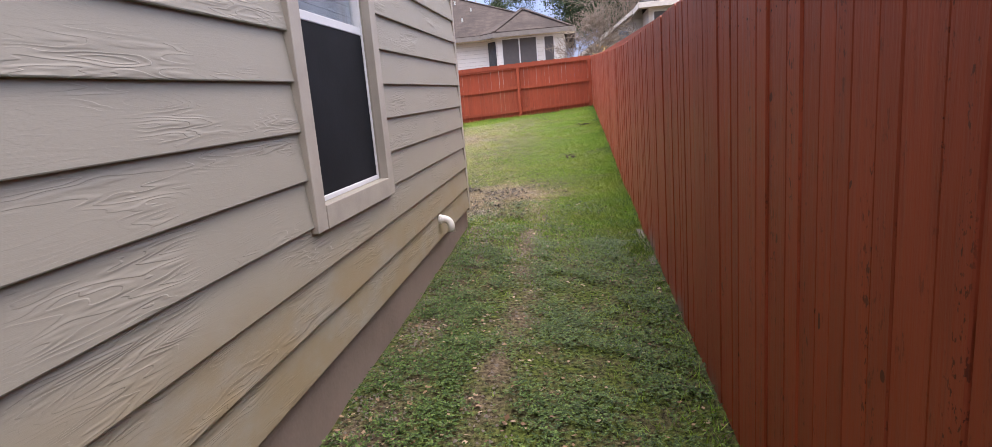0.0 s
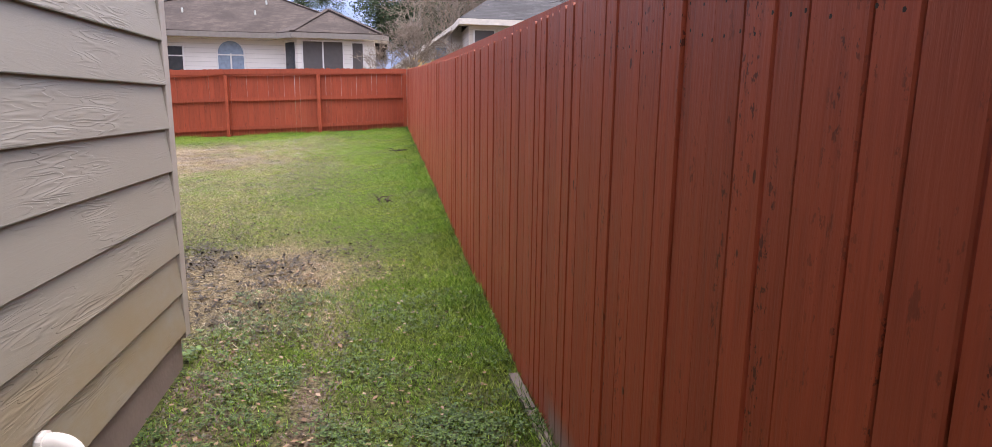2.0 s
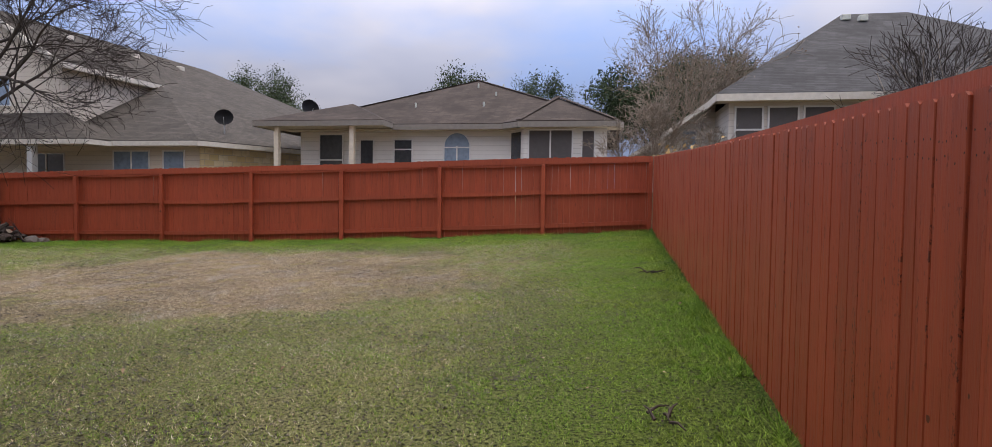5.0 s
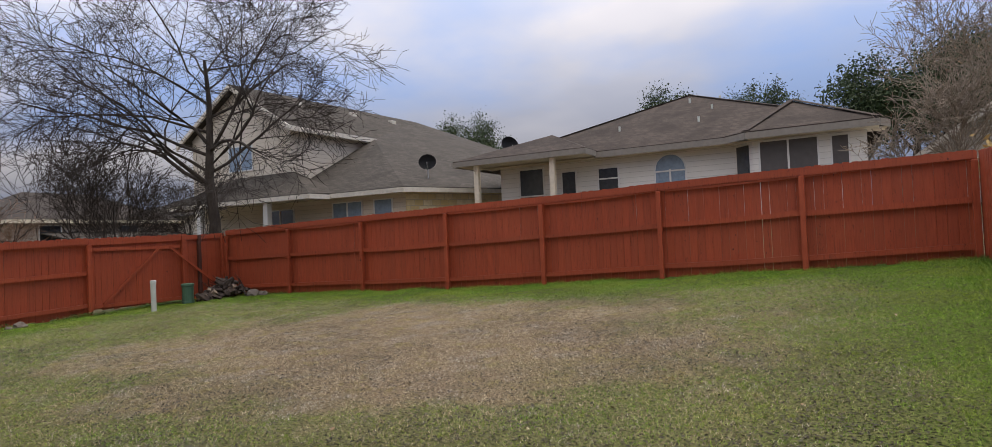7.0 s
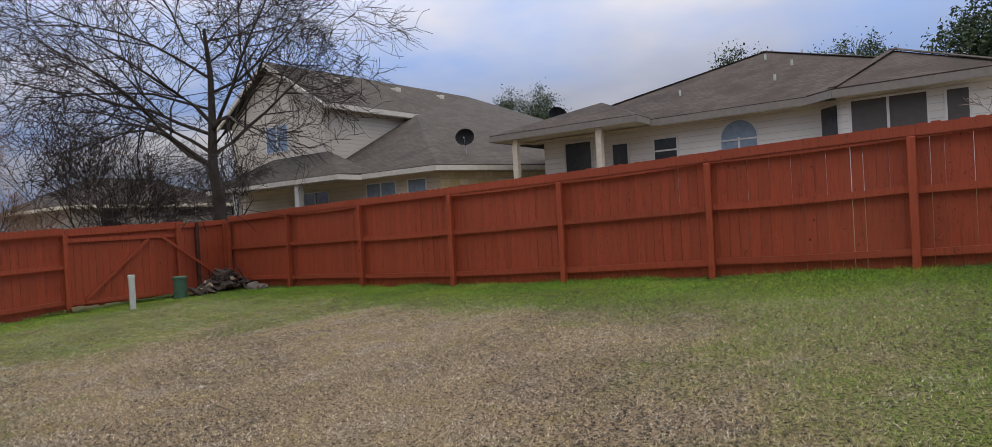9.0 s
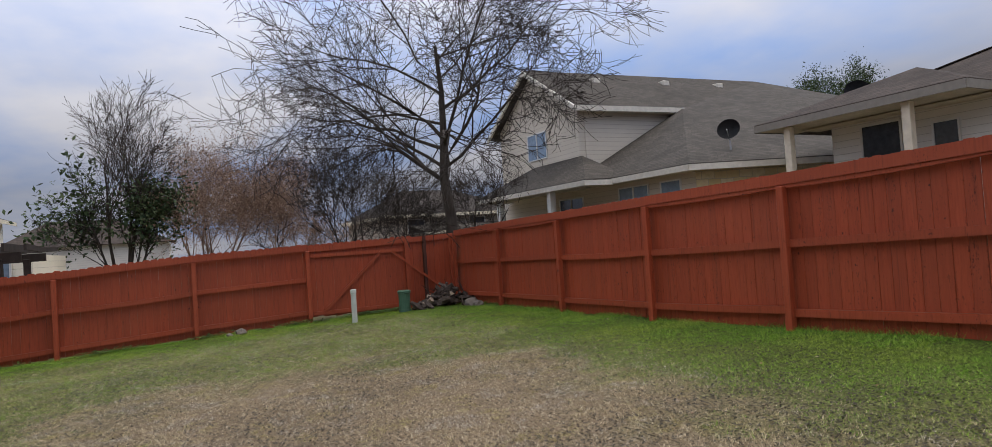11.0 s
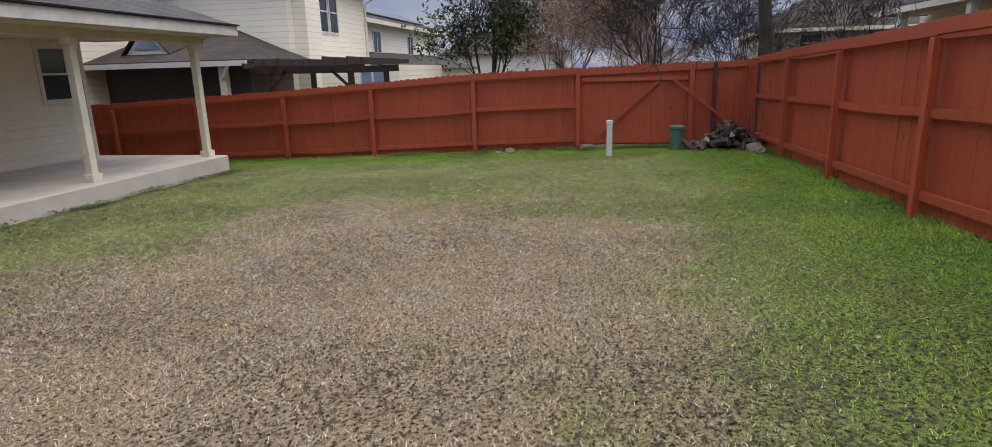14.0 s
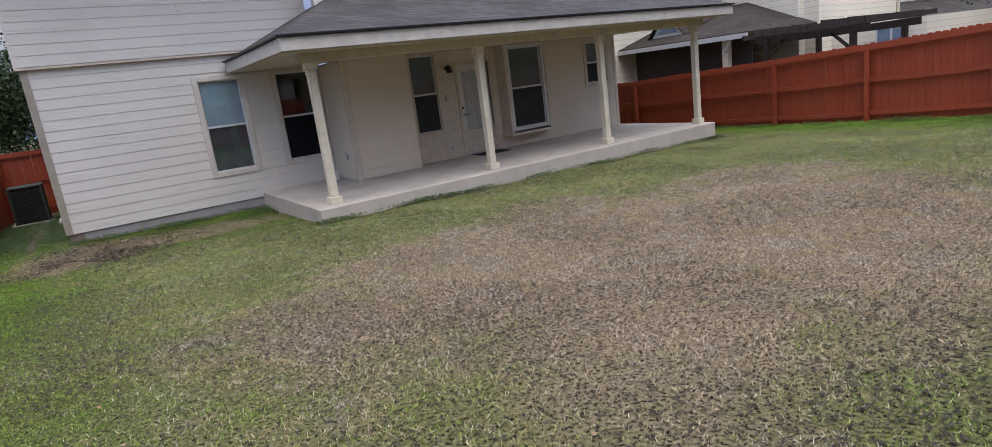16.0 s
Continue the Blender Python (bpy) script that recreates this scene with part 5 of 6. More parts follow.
def dish(x, y, z, r, aim):
    d = empty("satellite_dish", "dark grey satellite dish on a bent mast", "satellite dish", (x, y, z))
    bm = bmesh.new()
    m = look((x, y, z + 0.55), aim)
    rings = []
    for k in range(5):
        rr, dep = r * k / 4, 0.28 * r * (k / 4) ** 2
        rings.append([bm.verts.new(m @ Vector((rr * math.cos(t) * 1.12, rr * math.sin(t), -dep))) for t in [2 * math.pi * i / 16 for i in range(16)]] if k else [bm.verts.new(m @ Vector((0, 0, 0)))])
    for i in range(16):
        bm.faces.new((rings[0][0], rings[1][i], rings[1][(i + 1) % 16]))
    for a, b in zip(rings[1:], rings[2:]):
        for i in range(16):
            bm.faces.new((a[i], b[i], b[(i + 1) % 16], a[(i + 1) % 16]))
    bmesh.ops.solidify(bm, geom=bm.faces[:], thickness=0.02)
    part("reflector", bm, M_BLACK, d)
    bm = bmesh.new()
    tube(bm, [(x, y, z - 0.2), (x, y, z + 0.35), tuple(m @ Vector((0, 0, 0.02)))], [0.025, 0.025, 0.02], 6)
    part("mast", bm, M_METAL, d)
    bm = bmesh.new()
    tube(bm, [tuple(m @ Vector((0, -r, 0))), tuple(m @ Vector((0, -0.2 * r, -0.8 * r)))], [0.015, 0.015], 6)
    part("feed_arm", bm, M_METAL, d)
    return d


dish(-16.25, 32.5, 5.12, 0.34, (-10, 20, 8))
dish(-14.3, 36.4, 6.05, 0.42, (-4, 30, 9))

# west: two-storey house with chimney
hw = empty("neighbour_house", "ivory two-storey neighbour house with tall siding-clad chimney and patio cover", "house", (-25, 5, 0.6))
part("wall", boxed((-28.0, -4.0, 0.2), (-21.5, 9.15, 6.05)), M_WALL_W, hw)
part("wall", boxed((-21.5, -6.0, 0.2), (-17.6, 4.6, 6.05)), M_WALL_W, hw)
RZ = 8.28
for poly in (((-21.05, 4.9, 6.12), (-21.05, 9.6, 6.12), (-25.1, 5.5, RZ), (-25.1, -1.0, RZ), (-21.05, -1.0, 6.12)), ((-21.05, 9.6, 6.12), (-28.4, 9.6, 6.12), (-25.1, 5.5, RZ)), ((-28.4, 9.6, 6.12), (-28.4, -4, 6.12), (-25.1, -1, RZ), (-25.1, 5.5, RZ))):
    slab_poly(hw, "roof_slope", poly, M_ROOF_W)
for poly in (((-24.9, 5.05, 6.14), (-17.1, 5.05, 6.14), (-17.1, -0.5, 8.9), (-24.9, -0.5, 8.9)), ((-24.9, -0.5, 8.9), (-17.1, -0.5, 8.9), (-17.1, -6, 6.14), (-24.9, -6, 6.14))):
    slab_poly(hw, "roof_slope", poly, M_ROOF_W)
fascia_run(hw, [(-17.1, 5.08), (-21.03, 5.08), (-21.03, 9.62), (-28.42, 9.62), (-28.42, 2)], 5.90, 6.10, M_COLUMN)
part("soffit", boxed((-28.3, 9.1, 5.92), (-21.1, 9.6, 5.94)), M_COLUMN, hw)
part("soffit", boxed((-21.5, 4.7, 5.92), (-21.06, 9.2, 5.935)), M_COLUMN, hw)
part("soffit", boxed((-21.2, 4.5, 5.92), (-17.2, 5.06, 5.935)), M_COLUMN, hw)
ch = part("chimney", boxed((-22.9, 8.75, 0.4), (-21.85, 9.62, 8.95), 0.01), M_WALL_W, hw)
part("chimney_cap", boxed((-22.98, 8.67, 8.95), (-21.77, 9.70, 9.12), 0.01), M_COLUMN, ch)
bm = bmesh.new()
tube(bm, [(-22.4, 9.2, 9.12), (-22.4, 9.2, 9.3)], [0.13, 0.13], 12)
tube(bm, [(-22.4, 9.2, 9.3), (-22.4, 9.2, 9.42)], [0.22, 0.2], 12)
part("flue", bm, M_BLACK, ch)
for a, b in ((-24.4, -23.8), (-25.25, -24.6)):
    far_window(hw, a, b, 4.25, 5.68, 9.15, "x", 1, (), (4.95,))
far_window(hw, -20.3, -18.2, 5.35, 5.85, 4.6, "x", 1, (-19.2,))
bm = bmesh.new()
tube(bm, [(-28.35, 9.66, 5.95), (-28.1, 9.5, 5.7), (-28.05, 9.2, 5.5), (-28.05, 9.2, 1.0)], [0.05] * 4, 8)
part("downspout", bm, M_COLUMN, hw)
part("roof_vent", boxed((-24.1, 6.85, 7.5), (-23.7, 7.15, 7.72), 0.02), M_BLACK, hw)
# its patio cover
for poly in (((-17.9, 1.0, 3.2), (-17.9, 9.7, 3.2), (-21.5, 7.3, 4.25), (-21.5, 1.0, 4.25)), ((-17.9, 9.7, 3.2), (-21.6, 9.7, 3.25), (-21.5, 7.3, 4.25))):
    slab_poly(hw, "patio_cover", poly, M_ROOF_W)
bm = bmesh.new()
rail(bm, (-17.87, 1.0, 3.1), (-17.87, 9.75, 3.1), 0.05, 0.07, 0, rng, 2)
part("gutter", bm, M_VINYL, hw, "white gutter")
bm = bmesh.new()
tube(bm, [(-17.87, 9.2, 3.05), (-17.95, 9.0, 2.75), (-18.1, 8.85, 2.65), (-18.1, 8.85, 0.6)], [0.05] * 4, 8)
part("downspout", bm, M_VINYL, hw)
for poly in (((-18.6, 5.35, 3.45), (-20.4, 5.35, 3.95), (-20.4, 6.15, 4.42), (-18.6, 6.15, 4.30)), ((-18.6, 6.15, 4.30), (-20.4, 6.15, 4.42), (-20.4, 6.95, 3.95), (-18.6, 6.95, 3.45))):
    slab_poly(hw, "dormer_roof", poly, M_ROOF_W, 0.05)
bm = bmesh.new()
tri = [(5.45, 3.44), (6.85, 3.44), (6.15, 4.22)]
f1, f2 = [bm.verts.new((-18.72, y, z)) for y, z in tri], [bm.verts.new((-18.80, y, z)) for y, z in tri]
bm.faces.new(f1), bm.faces.new(f2[::-1])
for i in range(3):
    bm.faces.new((f1[i], f2[i], f2[(i + 1) % 3], f1[(i + 1) % 3]))
bmesh.ops.recalc_face_normals(bm, faces=bm.faces[:])
dormer = part("dormer_front", bm, M_VINYL, hw, "white triangular dormer front")
bm = bmesh.new()
f1, f2 = [bm.verts.new((-18.70, y, z)) for y, z in ((5.72, 3.56), (6.58, 3.56), (6.15, 4.04))], [bm.verts.new((-18.71, y, z)) for y, z in ((5.72, 3.56), (6.58, 3.56), (6.15, 4.04))]
bm.faces.new(f1), bm.faces.new(f2[::-1])
bmesh.ops.recalc_face_normals(bm, faces=bm.faces[:])
part("pane", bm, M_FARBLUE, dormer)
# added dark sheet: gives the shade under the cover as a surface
part("porch_screen", boxed((-18.8, 1.0, 0.5), (-18.76, 9.3, 3.1)), M_FARSCREEN, hw, "dark sheet standing in for shade under the patio cover")
part("patio_post", boxed((-18.2, 8.8, 0.6), (-18.0, 9.0, 3.1), 0.01), M_COLUMN, hw)
far_window(hw, 11.1, 11.9, 1.6, 2.9, -22.5, "y", 1, (11.5,), (), M_FARBLUE)
part("wall", boxed((-28.0, 9.15, 0.2), (-22.6, 12.4, 3.0)), M_WALL_W, hw)

pergola = empty("pergola", "dark weathered timber pergola with notched rafters beside the neighbour house", "pergola", (-19.5, 11.6, 0.6))
for x in (-18.1, -20.8):
    bm = bmesh.new()
    rail(bm, (x, 9.75, 2.92), (x, 13.0, 2.88), 0.03, 0.10, 0.03, rng, 3)
    part("beam", bm, M_PERGOLA, pergola)
    for y in (10.2, 12.6):
        part("post", boxed((x - 0.07, y - 0.07, 0.6), (x + 0.07, y + 0.07, 2.85), 0.01), M_PERGOLA, pergola)
for i in range(11):
    y = 9.85 + i * 0.33
    bm = bmesh.new()
    rail(bm, (-17.5 + rng.uniform(-0.12, 0.12), y + rng.uniform(-0.05, 0.05), 3.06 + rng.uniform(-0.05, 0.07)), (-21.3, y, 3.08), 0.026, rng.uniform(0.055, 0.085), rng.uniform(0, 0.05), rng, 2)
    part("rafter", bm, M_PERGOLA, pergola)
for y, s in ((10.2, 1), (12.6, -1)):
    bm = bmesh.new()
    rail(bm, (-18.1, y, 2.35), (-18.1, y + s * 0.55, 2.85), 0.03, 0.05, 0, rng, 1)
    part("brace", bm, M_PERGOLA, pergola)

# further west: house with solar panels
hv = empty("neighbour_house", "cream two-storey house further off with solar panels on its roof", "house", (-42, 2, 0.5))
part("wall", boxed((-49.2, -6, 0), (-33.0, 6.3, 5.5)), M_WALL_W, hv)
slab_poly(hv, "roof_slope", ((-32.6, 6.8, 5.6), (-50.0, 6.8, 5.6), (-44, 0.5, 8.2), (-32.6, 0.5, 8.2)), M_ROOF_NW)
fascia_run(hv, [(-32.6, 6.85), (-50.0, 6.85)], 5.35, 5.58, M_COLUMN)
for i in range(6):
    x = -36.0 - i * 1.9
    part("solar_panel", prism(((x, 6.0, 6.05), (x - 1.8, 6.0, 6.05), (x - 1.8, 3.4, 7.13), (x, 3.4, 7.13)), 0.06), M_SOLAR, hv)
far_window(hv, -37.4, -36.3, 3.9, 5.0, 6.3, "x", 1, (-36.85,))
far_window(hv, -43.4, -42.4, 3.9, 5.0, 6.3, "x", 1, (-42.9,))
slab_poly(hv, "lower_roof", ((-30.5, 9.5, 2.95), (-50.0, 9.5, 2.95), (-50.0, 6.3, 3.9), (-30.5, 6.3, 3.9)), M_ROOF_NW)
part("lower_wall", boxed((-49.5, 6.3, 0), (-31.0, 9.0, 2.9)), M_WALL_W, hv)

# far rooflines between the trees
hf = empty("distant_house", "beige house far off behind bare trees", "house", (-48, 26, 0.5))
part("wall", boxed((-56, 29.2, -1), (-44, 39.5, 4.7)), M_WALL_FAR, hf)
for poly in (((-43.5, 28.7, 4.7), (-43.5, 40.0, 4.7), (-49.6, 36.5, 6.9), (-49.6, 32.2, 6.9)), ((-56.5, 28.7, 4.7), (-43.5, 28.7, 4.7), (-49.6, 32.2, 6.9)), ((-43.5, 40.0, 4.7), (-56.5, 40.0, 4.7), (-49.6, 36.5, 6.9))):
    slab_poly(hf, "roof_slope", poly, M_ROOF_W)
fascia_run(hf, [(-56.5, 28.65), (-43.45, 28.65), (-43.45, 40.0)], 4.46, 4.68, M_COLUMN)
far_window(hf, 30.6, 31.8, 3.3, 4.3, -44.0, "y", 1)
far_window(hf, 35.5, 36.7, 3.3, 4.3, -44.0, "y", 1)
slab_poly(hf, "porch_roof", ((-40.6, 30.6, 3.35), (-40.6, 39.4, 3.35), (-44.0, 39.4, 3.9), (-44.0, 30.6, 3.9)), M_ROOF_NW)
fascia_run(hf, [(-40.55, 30.6), (-40.55, 39.4)], 3.15, 3.33, M_COLUMN)
for y in (31.0, 34.4, 38.0):
    part("porch_column", boxed((-40.95, y - 0.1, -1), (-40.75, y + 0.1, 3.2), 0.01), M_VINYL, hf)
hd = empty("distant_house", "brown-roofed house in the far distance", "house", (-70, 9, 0))
part("wall", boxed((-76, 3.0, -1), (-64, 15.0, 4.3)), M_WALL_E, hd)
for poly in (((-63.5, 2.5, 4.3), (-63.5, 15.5, 4.3), (-69, 10.5, 6.7), (-69, 5.5, 6.7)), ((-63.5, 15.5, 4.3), (-76.5, 15.5, 4.3), (-69, 10.5, 6.7)), ((-76.5, 2.5, 4.3), (-63.5, 2.5, 4.3), (-69, 5.5, 6.7))):
    slab_poly(hd, "roof_slope", poly, M_ROOF_N)
hg = empty("distant_house", "grey-roofed beige house far off with a lean-to porch", "house", (-36, 42, 0.8))
part("wall", boxed((-52, 40, 0), (-42, 52, 5.0)), M_WALL_NW, hg)
for poly in (((-41.5, 39.5, 5.0), (-41.5, 52.5, 5.0), (-47, 46, 7.6)), ((-52.5, 39.5, 5.0), (-41.5, 39.5, 5.0), (-47, 46, 7.6))):
    slab_poly(hg, "roof_slope", poly, M_ROOF_NW)
far_window(hg, -49.5, -48.3, 3.1, 4.4, 40.0, "x", -1)
far_window(hg, -45.5, -44.3, 3.1, 4.4, 40.0, "x", -1)


# ---- trees ----
class Wood:
    """Gathers tapered tubes into one mesh."""

    def __init__(self):
        self.v, self.f = [], []

    def tube(self, pts, rad, sides):
        base = len(self.v)
        for i, p in enumerate(pts):
            d = (pts[min(i + 1, len(pts) - 1)] - pts[max(i - 1, 0)]).normalized()
            a = d.orthogonal().normalized()
            b = d.cross(a)
            for k in range(sides):
                t = 2 * math.pi * k / sides
                self.v.append(p + rad[i] * (a * math.cos(t) + b * math.sin(t)))
        for i in range(len(pts) - 1):
            for k in range(sides):
                q = base + i * sides
                self.f.append((q + k, q + (k + 1) % sides, q + sides + (k + 1) % sides, q + sides + k))

    def mesh(self, name, mat):
        me = bpy.data.meshes.new(name)
        me.from_pydata(self.v, [], self.f)
        for p in me.polygons:
            p.use_smooth = True
        me.materials.append(mat)
        return me


def grow_branch(rngt, woods, tips, p, d, length, r, level, spec):
    """One limb and all that grows from it. spec: per level (children, length factor, angle, lift, wander)."""
    segs = 6 if level < 2 else (4 if level < 3 else 3)
    kids, lf, ang, lift, wander = spec[min(level, len(spec) - 1)]
    pts, rad = [p.copy()], [r]
    for i in range(segs):
        d = (d + Vector((rngt.gauss(0, wander), rngt.gauss(0, wander), rngt.gauss(0, wander) + lift / segs))).normalized()
        p = p + d * (length / segs)
        pts.append(p.copy())
        rad.append(max(spec[-1][1], r * (1 - (0.72 if level else 0.80) * (i + 1) / segs)))
    woods[min(level, 1) if level < 2 else 2].tube(pts, rad, (9, 6, 4, 3, 3)[min(level, 4)])
    if level + 1 >= len(spec) + 0:
        tips.append((pts[-1], d))
        return
    for k in range(kids):
        t = rngt.uniform(0.25 if level else 0.45, 1.0)
        i = min(segs - 1, int(t * segs))
        q = pts[i].lerp(pts[i + 1], t * segs - i)
        dd = (pts[i + 1] - pts[i]).normalized()
        side = dd.orthogonal().normalized()
        side.rotate(Matrix.Rotation(rngt.uniform(0, 2 * math.pi), 3, dd))
        a = radians(ang * rngt.uniform(0.6, 1.3))
        nd = (dd * math.cos(a) + side * math.sin(a)).normalized()
        grow_branch(rngt, woods, tips, q, nd, length * lf * rngt.uniform(0.7, 1.25) * (1.15 - 0.45 * t), max(0.005, rad[i] * (0.42 if level == 0 else 0.56)), level + 1, spec)


def leaves(name, tips, count, spread, size, mat, rngn, parent):
    """Many small bent leaves scattered about the twig ends."""
    c = np.array([t[0] for t in tips])[rngn.integers(0, len(tips), count)] + rngn.normal(0, spread, (count, 3))
    a = rngn.normal(0, 1, (count, 3))
    a /= np.linalg.norm(a, axis=1)[:, None]
    b = np.cross(a, rngn.normal(0, 1, (count, 3)))
    b /= np.linalg.norm(b, axis=1)[:, None]
    s = size * rngn.uniform(0.6, 1.4, (count, 1))
    v = np.stack([c - a * s, c + b * s * 0.45, c + a * s, c - b * s * 0.45], 1).reshape(-1, 3)
    return part(name, tri_mesh(name, v, np.arange(count * 4).reshape(-1, 4), mat), mat, parent)


def tri_mesh(name, verts, faces, mat):
    me = bpy.data.meshes.new(name)
    n, k = faces.shape
    me.vertices.add(len(verts))
    me.vertices.foreach_set("co", np.ascontiguousarray(verts, dtype=np.float32).ravel())
    me.loops.add(n * k)
    me.loops.foreach_set("vertex_index", faces.astype(np.int32).ravel())
    me.polygons.add(n)
    me.polygons.foreach_set("loop_start", np.arange(0, n * k, k, dtype=np.int32))
    me.update(calc_edges=True)
    me.materials.append(mat)
    return me


def tree(name, base, height, r, spec, seed, label, bark, twig, lean=(0, 0, 1), leaf=None, stems=1, trunk_frac=0.45, splay=0.28):
    rngt = random.Random(seed)
    t = empty(name, label, "tree", base)
    woods, tips = [Wood(), Wood(), Wood()], []
    for s in range(stems):
        d = Vector(lean) if stems == 1 else Vector((lean[0] + rngt.gauss(0, splay), lean[1] + rngt.gauss(0, splay), 1))
        p = Vector(base) + (Vector((rngt.gauss(0, 0.15), rngt.gauss(0, 0.15), 0)) if stems > 1 else Vector())
        grow_branch(rngt, woods, tips, p - Vector((0, 0, 0.2)), d.normalized(), height * trunk_frac * rngt.uniform(0.85, 1.1), r * rngt.uniform(0.8, 1.1), 0, spec)
    part("trunk", woods[0].mesh("trunk", bark), bark, t)
    part("limb_crown", woods[1].mesh("limb_crown", bark), bark, t)
    part("twig_crown", woods[2].mesh("twig_crown", twig), twig, t)
    if leaf:
        mat, count, spread, size = leaf
        leaves("crown", tips, count, spread, size, mat, np.random.default_rng(seed), t)
    return t


BARE = ((17, 0.755, 62, 0.10, 0.10), (8, 0.60, 48, 0.02, 0.14), (7, 0.56, 46, -0.03, 0.19), (5, 0.70, 42, -0.05, 0.22), (0, 0.0072, 40, -0.05, 0.26))
tree("bare_tree", (-17.45, 22.75, 0.9), 12.6, 0.225, BARE, 11, "large leafless tree with dark spreading branches behind the fence corner", M_BARK, M_TWIG, (0.0, 0.02, 1), trunk_frac=0.60)
THIN = ((7, 0.8, 40, 0.3, 0.06), (7, 0.6, 40, 0.15, 0.10), (6, 0.6, 40, 0.1, 0.13), (0, 0.0065, 40, 0, 0.15))
tree("bare_tree", (-18.9, 20.6, 0.8), 6.5, 0.07, THIN, 21, "leaning slender leafless tree beyond the side fence", M_BARK, M_TWIG, (-0.15, -0.35, 1), stems=3, trunk_frac=0.5)
tree("bare_tree", (-24.0, 26.5, 0.9), 6.5, 0.08, THIN, 22, "grey leafless tree between the neighbouring houses", M_BARK, M_TWIG, stems=3, trunk_frac=0.5)
SHRUB = ((8, 0.75, 32, 0.25, 0.08), (8, 0.55, 36, 0.18, 0.14), (7, 0.55, 36, 0.12, 0.2), (0, 0.0065, 36, 0, 0.25))
UPRIGHT = ((10, 0.62, 25, 0.3, 0.06), (8, 0.5, 28, 0.2, 0.12), (7, 0.55, 32, 0.14, 0.18), (0, 0.0065, 36, 0, 0.25))
tree("half_leafless_tree", (-30.0, 13.9, 0.7), 11.6, 0.10, UPRIGHT, 31, "half-bare tree with dark green leaves low down", M_BARK, M_TWIG, stems=3, trunk_frac=0.55, splay=0.13)
tree("evergreen_shrub", (-29.6, 14.1, 0.7), 7.6, 0.08, UPRIGHT, 32, "dark green leafy shrub below a half-bare tree", M_BARK, M_TWIG, stems=3, leaf=(M_LEAF, 4200, 0.30, 0.10), trunk_frac=0.5, splay=0.12)
tree("russet_tree", (-31.0, 17.2, 0.7), 9.3, 0.07, SHRUB, 33, "leafless russet-twigged tree with dense upright branches", M_TWIG_RED, M_TWIG_RED, stems=6, leaf=(M_LEAF_RED, 26000, 0.30, 0.036), trunk_frac=0.52)
tree("russet_tree", (-30.0, 20.2, 0.7), 7.0, 0.06, SHRUB, 34, "lower russet-twigged leafless tree", M_TWIG_RED, M_TWIG_RED, stems=5, leaf=(M_LEAF_RED, 14000, 0.30, 0.036), trunk_frac=0.52)
tree("bare_tree", (-27.5, 21.4, 0.8), 5.0, 0.04, THIN, 35, "grey-brown leafless thicket tree beyond the side fence", M_BARK, M_TWIG_RED, stems=3, trunk_frac=0.5)
tree("bare_tree", (-22.8, 23.2, 0.9), 5.6, 0.045, THIN, 38, "dense leafless thicket beyond the fence corner", M_BARK, M_TWIG, stems=5, trunk_frac=0.5)
tree("crape_tree", (2.2, 30.0, 2.2), 8.6, 0.06, SHRUB, 41, "tan multi-stemmed nearly leafless ornamental tree behind the fence corner", M_TWIG_TAN, M_TWIG_TAN, leaf=(M_LEAF_DRY, 1500, 0.12, 0.035), stems=5, trunk_frac=0.52)
tree("crape_tree", (1.3, 26.5, 1.9), 4.6, 0.04, SHRUB, 42, "smaller tan leafless ornamental tree", M_TWIG_TAN, M_TWIG_TAN, stems=5, trunk_frac=0.5)
tree("crape_tree", (7.2, 24.9, 1.8), 6.4, 0.04, THIN, 46, "thin upright leafless tree in the next garden", M_TWIG_TAN, M_TWIG, stems=3, trunk_frac=0.55)
EVER = ((10, 0.62, 55, 0.2, 0.06), (7, 0.55, 45, 0.1, 0.1), (5, 0.5, 40, 0.05, 0.12), (0, 0.008, 40, 0, 0.15))
tree("evergreen_oak", (2.3, 44.0, 2.4), 10.8, 0.25, EVER, 43, "dark evergreen oak with dense ragged crown", M_BARK, M_TWIG, leaf=(M_LEAF, 51000, 0.34, 0.078), trunk_frac=0.6)
tree("evergreen_oak", (5.4, 46.0, 2.4), 11.0, 0.25, EVER, 44, "dark evergreen oak behind the neighbouring roof", M_BARK, M_TWIG, leaf=(M_LEAF, 45000, 0.34, 0.078), trunk_frac=0.6)
tree("evergreen_oak", (-12.2, 52.0, 2.4), 11.8, 0.2, EVER, 45, "distant leafy tree rising behind a roof", M_BARK, M_TWIG, leaf=(M_LEAF, 19500, 0.28, 0.078), trunk_frac=0.6)
tree("evergreen_oak", (-5.8, 56.0, 2.4), 11.6, 0.2, EVER, 47, "small distant leafy tree behind a roof", M_BARK, M_TWIG, leaf=(M_LEAF, 16500, 0.28, 0.078), trunk_frac=0.6)
tree("evergreen_oak", (-29.5, 58.0, 2.4), 14.2, 0.2, EVER, 48, "distant dark tree between two roofs", M_BARK, M_TWIG, leaf=(M_LEAF, 27000, 0.32, 0.075), trunk_frac=0.6)
tree("evergreen_oak", (1.2, -9.0, 0.4), 7.5, 0.2, EVER, 49, "dark evergreen tree past the end of the side passage", M_BARK, M_TWIG, leaf=(M_LEAF, 24000, 0.5, 0.078), trunk_frac=0.6)

# dry yellow ornamental leaves over the back fence
dry_plant = empty("dry_ornamental_grass", "dry yellowed leafy stalks above the back fence", "plant", (1.9, 24.6, 1.9))
rngt = random.Random(8)
wd, tips = Wood(), []
